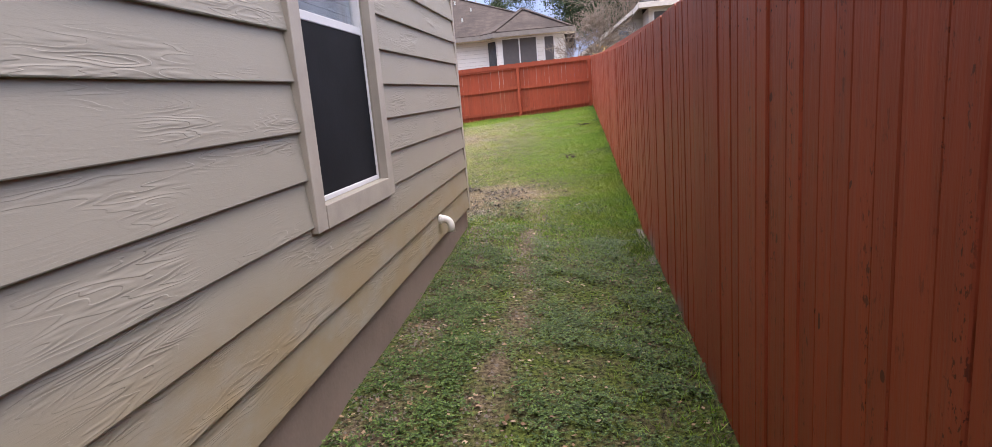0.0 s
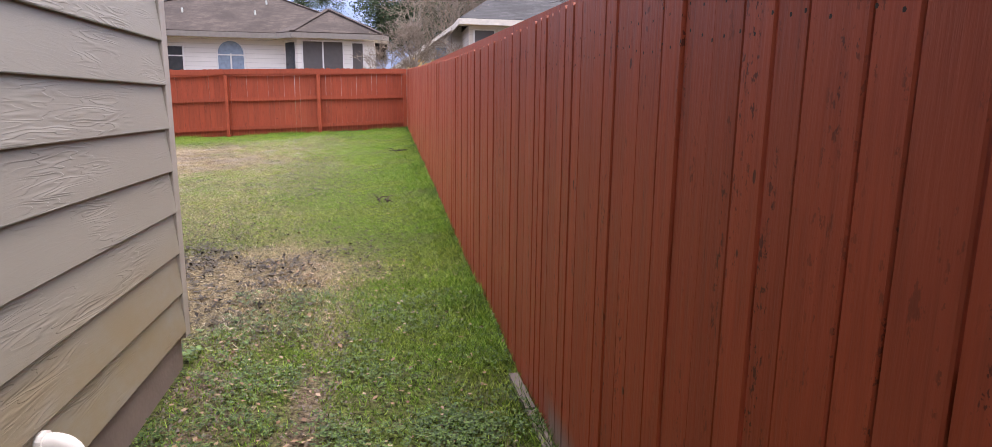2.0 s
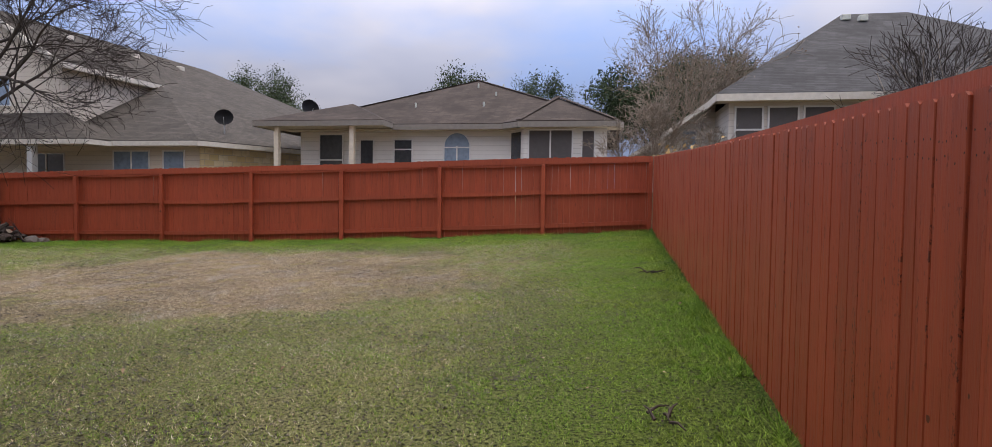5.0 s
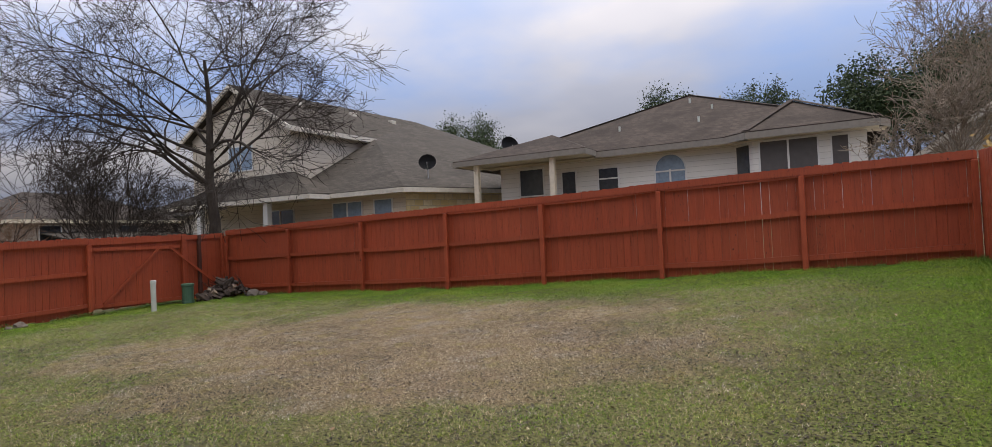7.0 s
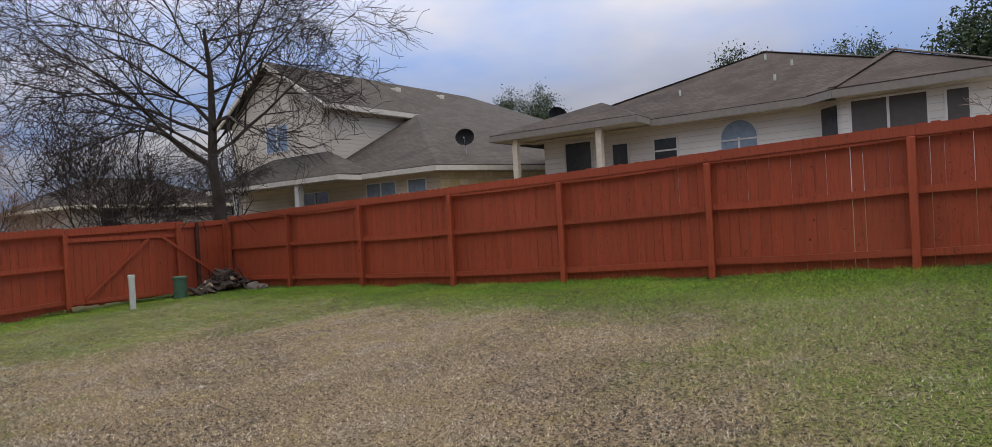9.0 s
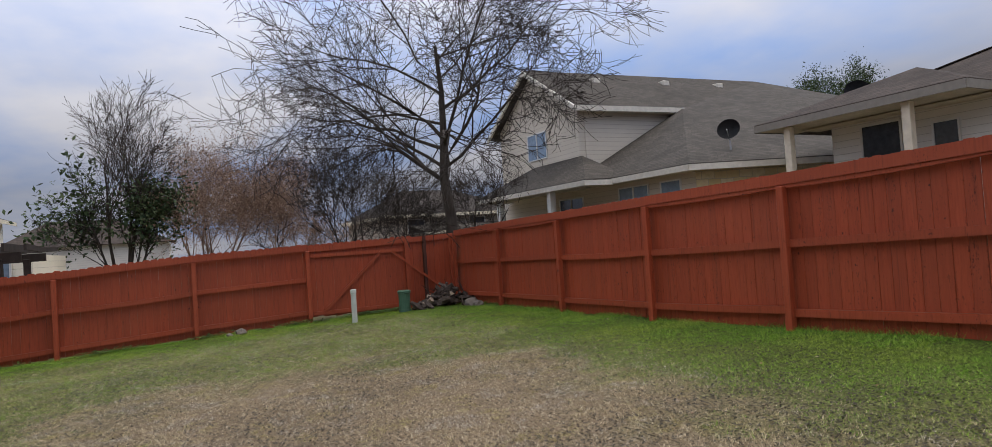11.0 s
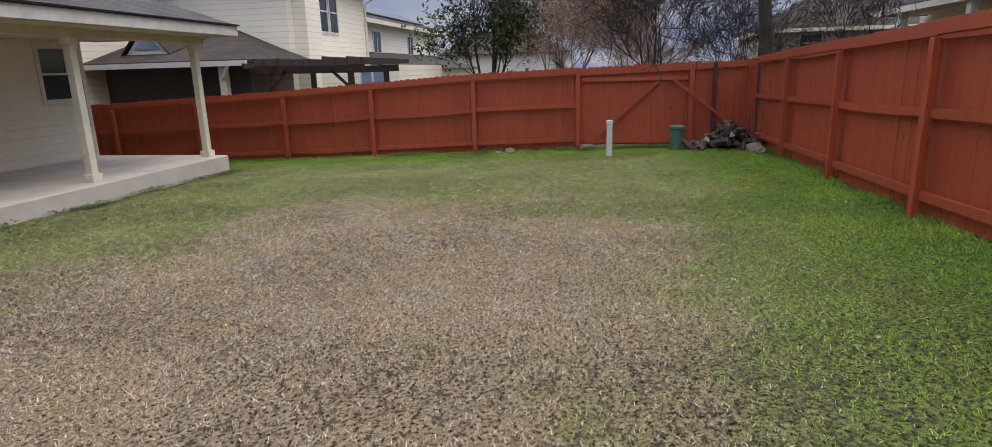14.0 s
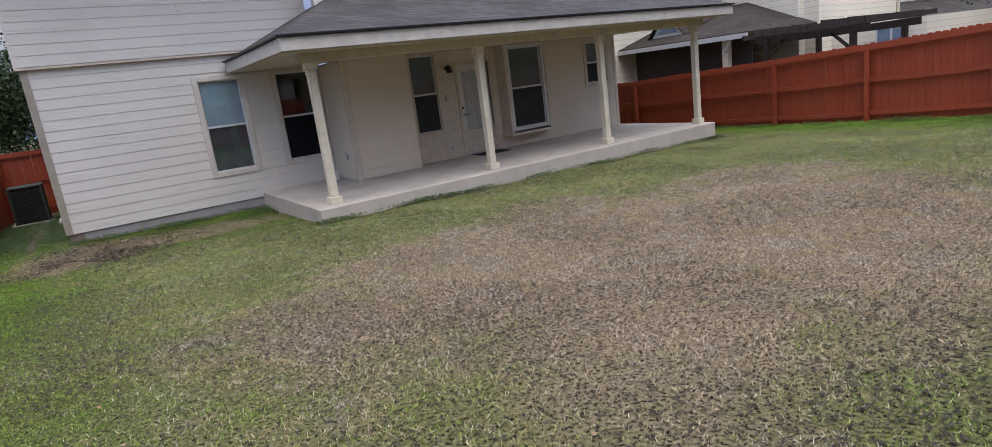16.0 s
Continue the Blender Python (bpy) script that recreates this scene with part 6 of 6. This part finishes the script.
for i in range(16):
    p = Vector((1.9 + rngt.gauss(0, 0.5), 24.6 + rngt.gauss(0, 0.2), 1.9))
    q = p + Vector((rngt.gauss(0, 0.25), rngt.gauss(0, 0.2), rngt.uniform(1.2, 1.7)))
    wd.tube([p, p.lerp(q, 0.5), q], [0.012, 0.009, 0.005], 4)
    tips.append((q, None))
part("stalks", wd.mesh("stalks", M_TWIG_TAN), M_TWIG_TAN, dry_plant)
leaves("dry_leaves", tips, 420, 0.14, 0.06, M_LEAF_YEL, np.random.default_rng(5), dry_plant)


# ---- things in the yard ----
def drain_elbow():
    e = empty("drain_elbow", "white plastic drain elbow sticking out of the siding", "pipe", (EW, 5.99, 1.15))
    bm = bmesh.new()
    r = 0.030
    pts = [(EW - 0.02, 5.99, 1.175), (EW + 0.05, 5.99, 1.175)]
    pts += [(EW + 0.05 + 0.06 * math.sin(t), 5.99, 1.115 + 0.06 * math.cos(t)) for t in np.linspace(0.2, 1.45, 6)]
    pts.append((EW + 0.112, 5.99, 1.07))
    tube(bm, pts, [r] * len(pts), 14)
    part("elbow", bm, M_WHITE, e, smooth=True)
    bm = bmesh.new()
    tube(bm, [(EW + 0.018, 5.99, 1.175), (EW + 0.036, 5.99, 1.175)], [0.038, 0.038], 14)
    part("collar", bm, M_WHITE, e)


drain_elbow()

post = empty("cleanout_pipe", "weathered pale plastic cleanout pipe standing in the grass", "pipe", (-15.0, 19.36, 0.9))
bm = bmesh.new()
tube(bm, [(-15.0, 19.36, 0.7), (-15.0, 19.36, 1.60)], [0.058, 0.058], 16)
part("pipe", bm, M_PIPE, post, smooth=False)
bm = bmesh.new()
tube(bm, [(-15.0, 19.36, 1.60), (-15.0, 19.36, 1.61), (-15.0, 19.36, 1.675), (-15.0, 19.36, 1.685)], [0.060, 0.067, 0.067, 0.055], 16)
part("cap", bm, M_PIPE, post)
bm = bmesh.new()
tube(bm, [(-15.0, 19.36, 0.86), (-15.0, 19.36, 0.945), (-15.0, 19.36, 0.955)], [0.105, 0.10, 0.07], 16)
part("foot_ring", bm, M_PIPE, post)

bx, by = -15.75, 20.75
bz = ground_z(bx, by)
box_g = empty("utility_pedestal", "short round green plastic utility pedestal by the gate", "utility box", (bx, by, bz))
bm = bmesh.new()
tube(bm, [(bx, by, bz - 0.15), (bx, by, bz + 0.42)], [0.135, 0.14], 20)
part("drum", bm, M_GREEN, box_g)
bm = bmesh.new()
tube(bm, [(bx, by, bz + 0.42), (bx, by, bz + 0.43), (bx, by, bz + 0.48), (bx, by, bz + 0.50)], [0.142, 0.158, 0.158, 0.13], 20)
part("lid", bm, M_GREEN, box_g)
bm = bmesh.new()
tube(bm, [(bx, by, bz + 0.0), (bx, by, bz + 0.05)], [0.155, 0.15], 20)
part("base_ring", bm, M_GREEN, box_g)

pile = empty("woodpile", "heap of grey split firewood and broken branches in the fence corner", "woodpile", (-15.6, 21.9, 1.0))
rp = random.Random(17)
for i in range(96):
    ly = rp.uniform(0, 1)
    x, y = -15.62 + rp.gauss(0, 0.32 * (1.1 - ly)), 21.68 + rp.gauss(0, 0.46 * (1.15 - ly))
    x, y = max(-16.2, x), min(22.25, y)
    z = ground_z(x, y) + 0.05 + 0.42 * ly * max(0.1, 1 - abs(y - 21.85) / 0.75) + rp.uniform(0, 0.04)
    ln, r = rp.uniform(0.2, 0.5), rp.uniform(0.03, 0.075)
    d = Vector((rp.gauss(0, 1), rp.gauss(0, 1), rp.gauss(0, 0.35))).normalized()
    bm = bmesh.new()
    c = Vector((x, y, z))
    tube(bm, [c - d * ln / 2, c + d * ln * 0.05, c + d * ln / 2], [r, r * rp.uniform(0.85, 1.1), r * rp.uniform(0.7, 1)], rp.choice((3, 5, 6)))
    for v in bm.verts:
        v.co += Vector((rp.uniform(-1, 1), rp.uniform(-1, 1), rp.uniform(-1, 1))) * r * 0.2
    part("log", bm, M_WOOD if rp.random() < 0.8 else M_WOOD_CUT, pile)
for k in range(14):
    c = Vector((-15.7 + rp.gauss(0, 0.25), 21.85 + rp.gauss(0, 0.35), 1.25))
    bm = bmesh.new()
    d = Vector((rp.gauss(0, 1), rp.gauss(0, 1), rp.uniform(0.1, 0.9))).normalized()
    tube(bm, [c, c + d * 0.3 + Vector((0, 0, 0.03)), c + d * 0.55], [0.012, 0.009, 0.004], 4)
    part("stick", bm, M_TWIG, pile)


def rock(x, y, s, seed, label):
    rr = random.Random(seed)
    bm = bmesh.new()
    bmesh.ops.create_icosphere(bm, subdivisions=2, radius=1)
    for v in bm.verts:
        k = 1 + 0.35 * noise.noise(v.co * 1.4 + Vector((seed, 0, 0)))
        v.co = Vector((v.co.x * s * 1.3 * k, v.co.y * s * k, v.co.z * s * 0.75 * k))
        v.co.rotate(Euler((0, 0, rr.uniform(0, 0.1))))
        v.co += Vector((x, y, ground_z(x, y) + s * 0.3))
    return tagged(part("rock", bm, M_ROCK), label, "rock")


rock(-15.0, 22.15, 0.16, 3, "grey rough rock lying by the back fence")
rock(-14.7, 22.2, 0.11, 5, "small grey rock by the back fence")
rock(-16.05, 17.15, 0.12, 7, "flat grey stone at the foot of the side fence")
rock(-15.95, 16.9, 0.07, 9, "small brown stone at the foot of the side fence")

def fallen_twig(x, y, seed, size):
    rr = random.Random(seed)
    t = empty("fallen_twig", "small dry broken twig lying in the grass", "twig", (x, y, ground_z(x, y)))
    for k in range(6):
        bm = bmesh.new()
        a = rr.uniform(0, 6.28)
        p = Vector((x + rr.gauss(0, 0.05), y + rr.gauss(0, 0.05), ground_z(x, y) + 0.03))
        d = Vector((math.cos(a), math.sin(a), rr.uniform(0, 0.3)))
        tube(bm, [p, p + d * size * 0.5 + Vector((0, 0, 0.02)), p + d * size], [0.011, 0.008, 0.004], 5)
        part("stick", bm, M_WOOD, t)


fallen_twig(0.45, 17.0, 2, 0.17)
fallen_twig(0.15, 12.0, 4, 0.15)

# concrete strip laid at the foot of the east fence
bm = bmesh.new()
for i in range(3):
    y0 = 6.5 + i * 0.42
    box(bm, (0.80, y0 - 0.5, ground_z(0.8, y0) - 0.1), (0.85, y0 - 0.085, ground_z(0.8, y0) + 0.006 - 0.004 * i))
tagged(part("concrete_edging", bm, M_ROCK), "broken grey concrete edging at the foot of the fence", "edging")

# air conditioner
ax, ay = 0.12, -0.75
az = ground_z(ax, ay)
ac = empty("air_conditioner", "dark grey outdoor air conditioner on a concrete pad", "air conditioner", (ax, ay, az))
part("pad", boxed((ax - 0.5, ay - 0.5, az - 0.1), (ax + 0.5, ay + 0.5, az + 0.06), 0.01), M_SLAB, ac)
part("core", boxed((ax - 0.36, ay - 0.36, az + 0.07), (ax + 0.36, ay + 0.36, az + 1.0)), M_BLACK, ac)
for i in range(4):
    sx, sy = ((-1, -1), (1, -1), (1, 1), (-1, 1))[i]
    part("corner_post", boxed((ax + sx * 0.37 - 0.03, ay + sy * 0.37 - 0.03, az + 0.06), (ax + sx * 0.37 + 0.03, ay + sy * 0.37 + 0.03, az + 1.05), 0.008), M_AC, ac)
bm = bmesh.new()
for i in range(17):
    z = az + 0.1 + i * 0.055
    box(bm, (ax - 0.34, ay + 0.375, z), (ax + 0.34, ay + 0.385, z + 0.02))
    box(bm, (ax - 0.34, ay - 0.385, z), (ax + 0.34, ay - 0.375, z + 0.02))
    box(bm, (ax - 0.385, ay - 0.34, z), (ax - 0.375, ay + 0.34, z + 0.02))
    box(bm, (ax + 0.375, ay - 0.34, z), (ax + 0.385, ay + 0.34, z + 0.02))
part("louvres", bm, M_AC, ac)
part("top_cover", boxed((ax - 0.41, ay - 0.41, az + 1.03), (ax + 0.41, ay + 0.41, az + 1.10), 0.02), M_AC, ac)

# patio fittings
lamp = empty("porch_light", "small dark wall lantern beside the patio door", "wall lamp", (-8.84, PBY, 3.15))
bm = bmesh.new()
tube(bm, [(-8.84, PBY + 0.006, 3.17), (-8.84, PBY + 0.03, 3.17)], [0.055, 0.05], 12)
part("backplate", bm, M_BLACK, lamp)
bm = bmesh.new()
tube(bm, [(-8.84, PBY + 0.03, 3.2), (-8.84, PBY + 0.10, 3.23), (-8.84, PBY + 0.13, 3.2)], [0.012, 0.012, 0.012], 6)
part("arm", bm, M_BLACK, lamp)
bm = bmesh.new()
tube(bm, [(-8.84, PBY + 0.13, 3.21), (-8.84, PBY + 0.13, 3.16), (-8.84, PBY + 0.13, 3.06)], [0.02, 0.055, 0.07], 12)
part("shade", bm, M_BLACK, lamp)
for name, label, lo, hi in (
    ("switch_box", "grey weatherproof switch box on the patio wall", (-8.80, PBY + 0.006, 2.44), (-8.70, PBY + 0.03, 2.56)),
    ("outlet_box", "white outlet box low on the patio wall", (-8.78, PBY + 0.006, 1.30), (-8.70, PBY + 0.03, 1.42)),
):
    o = empty(name, label, "electrical box", ((lo[0] + hi[0]) / 2, lo[1], lo[2]))
    part("box", boxed(lo, hi, 0.006), M_METAL if "switch" in name else M_VINYL, o)
    part("cover", boxed((lo[0] + 0.012, hi[1], lo[2] + 0.012), (hi[0] - 0.012, hi[1] + 0.006, hi[2] - 0.012), 0.002), M_FASCIA, o)
o = empty("outlet_box", "grey outlet box on the side of the closet", "electrical box", (-6.08, 8.25, 1.55))
part("box", boxed((-6.082, 8.2, 1.52), (-6.05, 8.30, 1.64), 0.006), M_METAL, o)
part("cover", boxed((-6.05, 8.215, 1.535), (-6.044, 8.285, 1.625), 0.002), M_FASCIA, o)
tagged(part("doormat", boxed((-9.95, PBY + 0.12, DECK + 0.001), (-9.15, PBY + 0.62, DECK + 0.015), 0.004), M_MAT), "black rubber doormat on the patio slab", "doormat")
jug = empty("white_bottle", "white plastic bottle standing on the patio slab", "bottle", (-5.95, 7.75, DECK))
bm = bmesh.new()
tube(bm, [(-5.95, 7.75, DECK), (-5.95, 7.75, DECK + 0.16), (-5.95, 7.75, DECK + 0.21), (-5.95, 7.75, DECK + 0.24)], [0.05, 0.05, 0.022, 0.02], 14)
part("body", bm, M_WHITE, jug)
bm = bmesh.new()
tube(bm, [(-5.95, 7.75, DECK + 0.24), (-5.95, 7.75, DECK + 0.265)], [0.023, 0.023], 12)
part("cap", bm, M_VINYL, jug)
bm = bmesh.new()
bmesh.ops.create_uvsphere(bm, u_segments=12, v_segments=8, radius=0.045)
for v in bm.verts:
    v.co = Vector((v.co.x * 0.8 - 5.85, v.co.y * 0.4 + NWY - 0.072, v.co.z * 0.8 + 3.34))
tagged(part("indoor_lamp", bm, M_BULB), "small lit lamp seen through the dark window", "lamp")


# ---- grass, weeds, leaf litter ----
def scatter(rngn, count, x0, x1, y0, y1):
    x, y = rngn.uniform(x0, x1, count), rngn.uniform(y0, y1, count)
    keep = ~((x < EW + 0.01) & (y < NWY + 0.02)) & ~((x < -4.4) & (x > -14.45) & (y < 11.2)) & (x > -16.32) & (x < 0.85)
    return x[keep], y[keep]


def patchy(x, y, s, seed):
    """A cheap smooth random field in the plan, about 0 to 1."""
    v = np.zeros_like(x)
    r = np.random.default_rng(seed)
    for k in range(10):
        a, ph, f = r.uniform(0, 2 * np.pi), r.uniform(0, 6.3), s * r.uniform(0.5, 2.0)
        v += np.sin((x * np.cos(a) + y * np.sin(a)) * f + ph)
    return 0.5 + v / 9.0


def blades(name, x, y, h, w, lean, mat, rngn, label):
    n = len(x)
    z = ground_at(x, y)
    a = rngn.uniform(0, 2 * np.pi, n)
    tip_a = rngn.uniform(0, 2 * np.pi, n)
    dx, dy = np.cos(a) * w, np.sin(a) * w
    l = h * lean * rngn.uniform(0.3, 1.5, n)
    v = np.stack([np.stack([x - dx, y - dy, z - 0.004], 1), np.stack([x + dx, y + dy, z - 0.004], 1), np.stack([x + np.cos(tip_a) * l, y + np.sin(tip_a) * l, z + h], 1)], 1).reshape(-1, 3)
    me = tri_mesh(name, v, np.arange(3 * n).reshape(-1, 3), mat)
    return tagged(new(name, me), label, "grass", kind="stuff")


rn = np.random.default_rng(4)
def tufts(rngn, count, per, spread, *area):
    """Plan points gathered in tufts, with bare gaps between; also how far out in its tuft each one stands."""
    cx, cy = scatter(rngn, count, *area)
    # dents of a heel's size where the mat is thin
    gx, gy = np.floor(cx / 0.032 + 0.9 * patchy(cx, cy, 19.0, 12)).astype(int), np.floor(cy / 0.030 + 0.9 * patchy(cx, cy, 17.0, 13)).astype(int)
    h = ((gx * 73856093) ^ (gy * 19349663)) % 1009 / 1009
    thin = np.clip(4.0 * (patchy(cx, cy, 2.4, 31) + 0.25 * patchy(cx, cy, 11.0, 32) - 0.75), 0, 0.35)
    worn = 0.85 * np.exp(-(((cx + 1.5) / 1.3) ** 2 + ((cy - 9.2) / 1.2) ** 2)) * np.clip(2.2 * patchy(cx, cy, 3.3, 33) - 0.45, 0, 1)
    keep = rngn.uniform(0, 1, len(cx)) < np.where(h < 0.24, 0.03, 1.0) * (1 - thin) * (1 - worn)
    cx, cy = cx[keep], cy[keep]
    x, y = np.repeat(cx, per), np.repeat(cy, per)
    dx, dy = rngn.normal(0, spread, len(x)), rngn.normal(0, spread, len(x))
    x, y = x + dx, y + dy
    keep = (x < 0.85) & (x > -16.33) & (y < 22.44) & ~((x < EW) & (y < NWY)) & ~((x < -4.4) & (x > -14.45) & (y < 11.2))
    return x[keep], y[keep]


x, y = tufts(rn, 720000, 3, 0.011, -16.3, 0.85, 7.3, 22.4)
edge = np.exp(-np.minimum(np.minimum(0.86 - x, 22.42 - y), x + 16.35) / 0.30)
pt = patchy(x, y, 3.0, 1)
h = rn.uniform(0.004, 0.021, len(x)) * (0.75 + 0.5 * pt) + edge * rn.uniform(0.0, 0.085, len(x)) * (pt > 0.35)
blades("lawn_grass", x, y, h, rn.uniform(0.0014, 0.0034, len(x)), 1.3, M_GRASS, rn, "short winter lawn grass, part green and part straw-coloured")
x, y = scatter(rn, 120000, EW, 0.86, -2.5, 9.0)
k = rn.uniform(0, 1, len(x)) < np.where(y < 6.2, 0.6, 1.0) * (0.05 + 0.45 * np.clip((x - 0.25) / 0.5, 0, 1) * np.clip(0.3 + 1.4 * patchy(x, y, 3.5, 21), 0, 1.3) + 0.5 * np.clip((y - 5.6) / 1.4, 0, 1)) * (1 - 0.8 * np.exp(-((x + 0.2 + 0.04 * np.sin(y * 2.1)) / 0.10) ** 2) * (y < 7.5))
x, y = x[k], y[k]
edge = np.exp(-(0.86 - x) / 0.25)
h = rn.uniform(0.010, 0.034, len(x)) + 0.7 * edge * rn.uniform(0, 0.06, len(x))
deep = y + rn.normal(0, 0.5, len(x)) + 3.0 * np.clip((x - 0.05) / 0.5, 0, 1) < 5.4
for sel, mat, label in ((deep, M_LUSH, "thin dark green grass among the clover of the side passage"), (~deep, M_GRASS, "thin green grass at the open end of the side passage")):
    blades("passage_grass", x[sel], y[sel], h[sel], rn.uniform(0.0018, 0.004, int(sel.sum())), 1.0, mat, rn, label)

# lush tufts along the feet of the fences
xe, ye = scatter(rn, 34000, 0.30, 0.85, 6.2, 22.35)
xn, yn = scatter(rn, 34000, -15.5, 0.85, 22.05, 22.42)
x, y = np.concatenate([xe, xn]), np.concatenate([ye, yn])
near = np.exp(-np.minimum(0.86 - x, np.maximum(22.43 - y, 0.0)) / 0.13)
k = rn.uniform(0, 1, len(x)) < near * np.clip(2.6 * patchy(x, y, 3.2, 41) - 0.55, 0.06, 1) * np.where(x < -1.0, 0.5, 1.0)
x, y, near = x[k], y[k], near[k]
blades("fence_grass", x, y, rn.uniform(0.03, 0.15, len(x)) * (0.4 + 0.6 * near), rn.uniform(0.0018, 0.0036, len(x)), 0.8, M_LUSH, rn, "lush dark green grass tufts at the foot of the fences")


def rosettes(name, x, y, size, lift, mat, rngn, label, category, kind="stuff", per=3):
    """Small plants of a few broad leaflets each."""
    n = len(x)
    z = ground_at(x, y) + lift * rngn.uniform(0.3, 1.4, n)
    vs = []
    a0 = rngn.uniform(0, 6.28, n)
    for k in range(per):
        a = a0 + k * 6.283 / per + rngn.normal(0, 0.25, n)
        s = size * rngn.uniform(0.6, 1.3, n)
        up = rngn.normal(0.15, 0.3, n) * s
        ca, sa = np.cos(a), np.sin(a)
        vs.append(np.stack([np.stack([x, y, z], 1), np.stack([x + ca * s * 0.6 - sa * s * 0.42, y + sa * s * 0.6 + ca * s * 0.42, z + up * 0.7], 1), np.stack([x + ca * s, y + sa * s, z + up], 1), np.stack([x + ca * s * 0.6 + sa * s * 0.42, y + sa * s * 0.6 - ca * s * 0.42, z + up * 0.7], 1)], 1))
    v = np.concatenate(vs).reshape(-1, 3)
    me = tri_mesh(name, v, np.arange(len(v)).reshape(-1, 4), mat)
    return tagged(new(name, me), label, category, kind=kind)


x, y = scatter(rn, 120000, EW, 0.86, -2.5, 8.6)
den = patchy(x, y, 6.5, 2)
trail = np.exp(-((x + 0.2 + 0.04 * np.sin(y * 2.1)) / 0.09) ** 2)
k = rn.uniform(0, 1, len(x)) < np.clip(2.4 * den - 0.50 + 0.4 * (x < -0.35), 0.15, 1) * (1 - 0.75 * trail) * np.clip(2.4 * patchy(x, y, 14.0, 22) - 0.35, 0.25, 1) * np.clip(0.55 + (x - EW) / 0.3, 0, 1) * np.where(y > 6.8, 0.35, 1.0)
rosettes("clover", x[k], y[k], 0.0125, 0.034, M_CLOVER, rn, "dense dark green clover and weeds in the side passage", "weeds")
x, y = scatter(rn, 95000, -15.8, 0.5, 7.6, 22.2)
k = rn.uniform(0, 1, len(x)) < np.clip(1.7 * patchy(x, y, 2.6, 51) - 0.35, 0.08, 1) * np.clip((0.4 - x) / 1.2, 0.15, 1) * np.clip((22.2 - y) / 1.5, 0.1, 1) * np.where(x < -12.5, 0.4, 1.0)
x2, y2 = scatter(rn, 6500, -3.0, 0.1, 7.6, 10.9)
k2 = rn.uniform(0, 1, len(x2)) < np.exp(-(((x2 + 1.4) / 1.1) ** 2 + ((y2 - 9.2) / 1.1) ** 2)) * np.clip(2.0 * patchy(x2, y2, 4.0, 52) - 0.4, 0, 1)
rosettes("worn_tufts", x2[k2], y2[k2], 0.03, 0.014, M_THATCH, rn, "dark worn soil and dead tufts in the bare patch by the house", "dead grass")
# dark flecks: part dead clods, part painted shadow in the lawn's small gaps
rosettes("dead_tufts", x[k], y[k], 0.0165, 0.012, M_THATCH, rn, "small dark flecks for gap shadows and dead clods among the straw grass", "dead grass")
x, y = scatter(rn, 9500, -14.5, -4.3, 11.18, 11.42)
k = rn.uniform(0, 1, len(x)) < np.clip(2.4 * patchy(x, y, 2.5, 6) - 0.8, 0, 1) * np.exp(-(y - 11.18) / 0.11)
rosettes("slab_weeds", x[k], y[k], 0.03, 0.05, M_CLOVER, rn, "low green weeds along the slab edge", "weeds")
x, y = scatter(rn, 5000, -16.3, -16.0, 7.5, 21.0)
k = rn.uniform(0, 1, len(x)) < np.clip(2.2 * patchy(x, y, 2.0, 7) - 0.8, 0, 1)
rosettes("fence_weeds", x[k], y[k], 0.035, 0.06, M_CLOVER, rn, "green weeds along the foot of the side fence", "weeds")
x, y = scatter(rn, 9000, -4.42, -0.85, 7.39, 8.6)
k = rn.uniform(0, 1, len(x)) < np.clip(2.4 * patchy(x, y, 2.0, 9) - 0.7, 0, 1) * np.exp(-(y - 7.39) / (0.10 + 0.16 * np.clip(-x - 1.0, 0, 3.2)))
rosettes("wall_weeds", x[k], y[k], 0.03, 0.05, M_CLOVER, rn, "green weeds at the foot of the back wall", "weeds")
x, y = scatter(rn, 4200, EW, 0.86, -2.5, 9.5)
k = rn.uniform(0, 1, len(x)) < 0.4 + 0.6 * (x < -0.3)
x, y = x[k], y[k]
rosettes("leaf_litter", x, y, 0.026, 0.016, M_LEAF_DRY, rn, "scattered dry brown leaves in the passage", "leaf litter", per=1)
x, y = scatter(rn, 500, -16.2, 0.8, 8.0, 22.3)
rosettes("lawn_litter", x, y, 0.03, 0.02, M_LEAF_DRY, rn, "a few dry leaves lying on the lawn", "leaf litter", per=1)
# bare soil crumbs and pebbles of the worn track
x, y = scatter(rn, 5200, -0.5, 0.4, -1.0, 8.4)
k = rn.uniform(0, 1, len(x)) < np.exp(-((x + 0.2 + 0.04 * np.sin(y * 2.1)) / 0.15) ** 2)
x2, y2 = scatter(rn, 2600, EW, EW + 0.3, -1.0, 7.3)
x, y = np.concatenate([x[k], x2]), np.concatenate([y[k], y2])
z = ground_at(x, y)
s = rn.uniform(0.004, 0.013, len(x))
o = np.array([(1, 0, 0), (-0.5, 0.87, 0), (-0.5, -0.87, 0), (0.1, 0.1, 1.0)])
v = (np.stack([x, y, z], 1)[:, None] + s[:, None, None] * (o[None] + rn.normal(0, 0.2, (len(x), 4, 3)))).reshape(-1, 3)
f = np.array([(0, 1, 3), (1, 2, 3), (2, 0, 3)])
faces = (np.arange(len(x))[:, None, None] * 4 + f[None]).reshape(-1, 3)
tagged(new("soil_crumbs", tri_mesh("soil_crumbs", v, faces, M_ROCK)), "pebbles and soil crumbs along the worn track", "pebbles", kind="stuff")
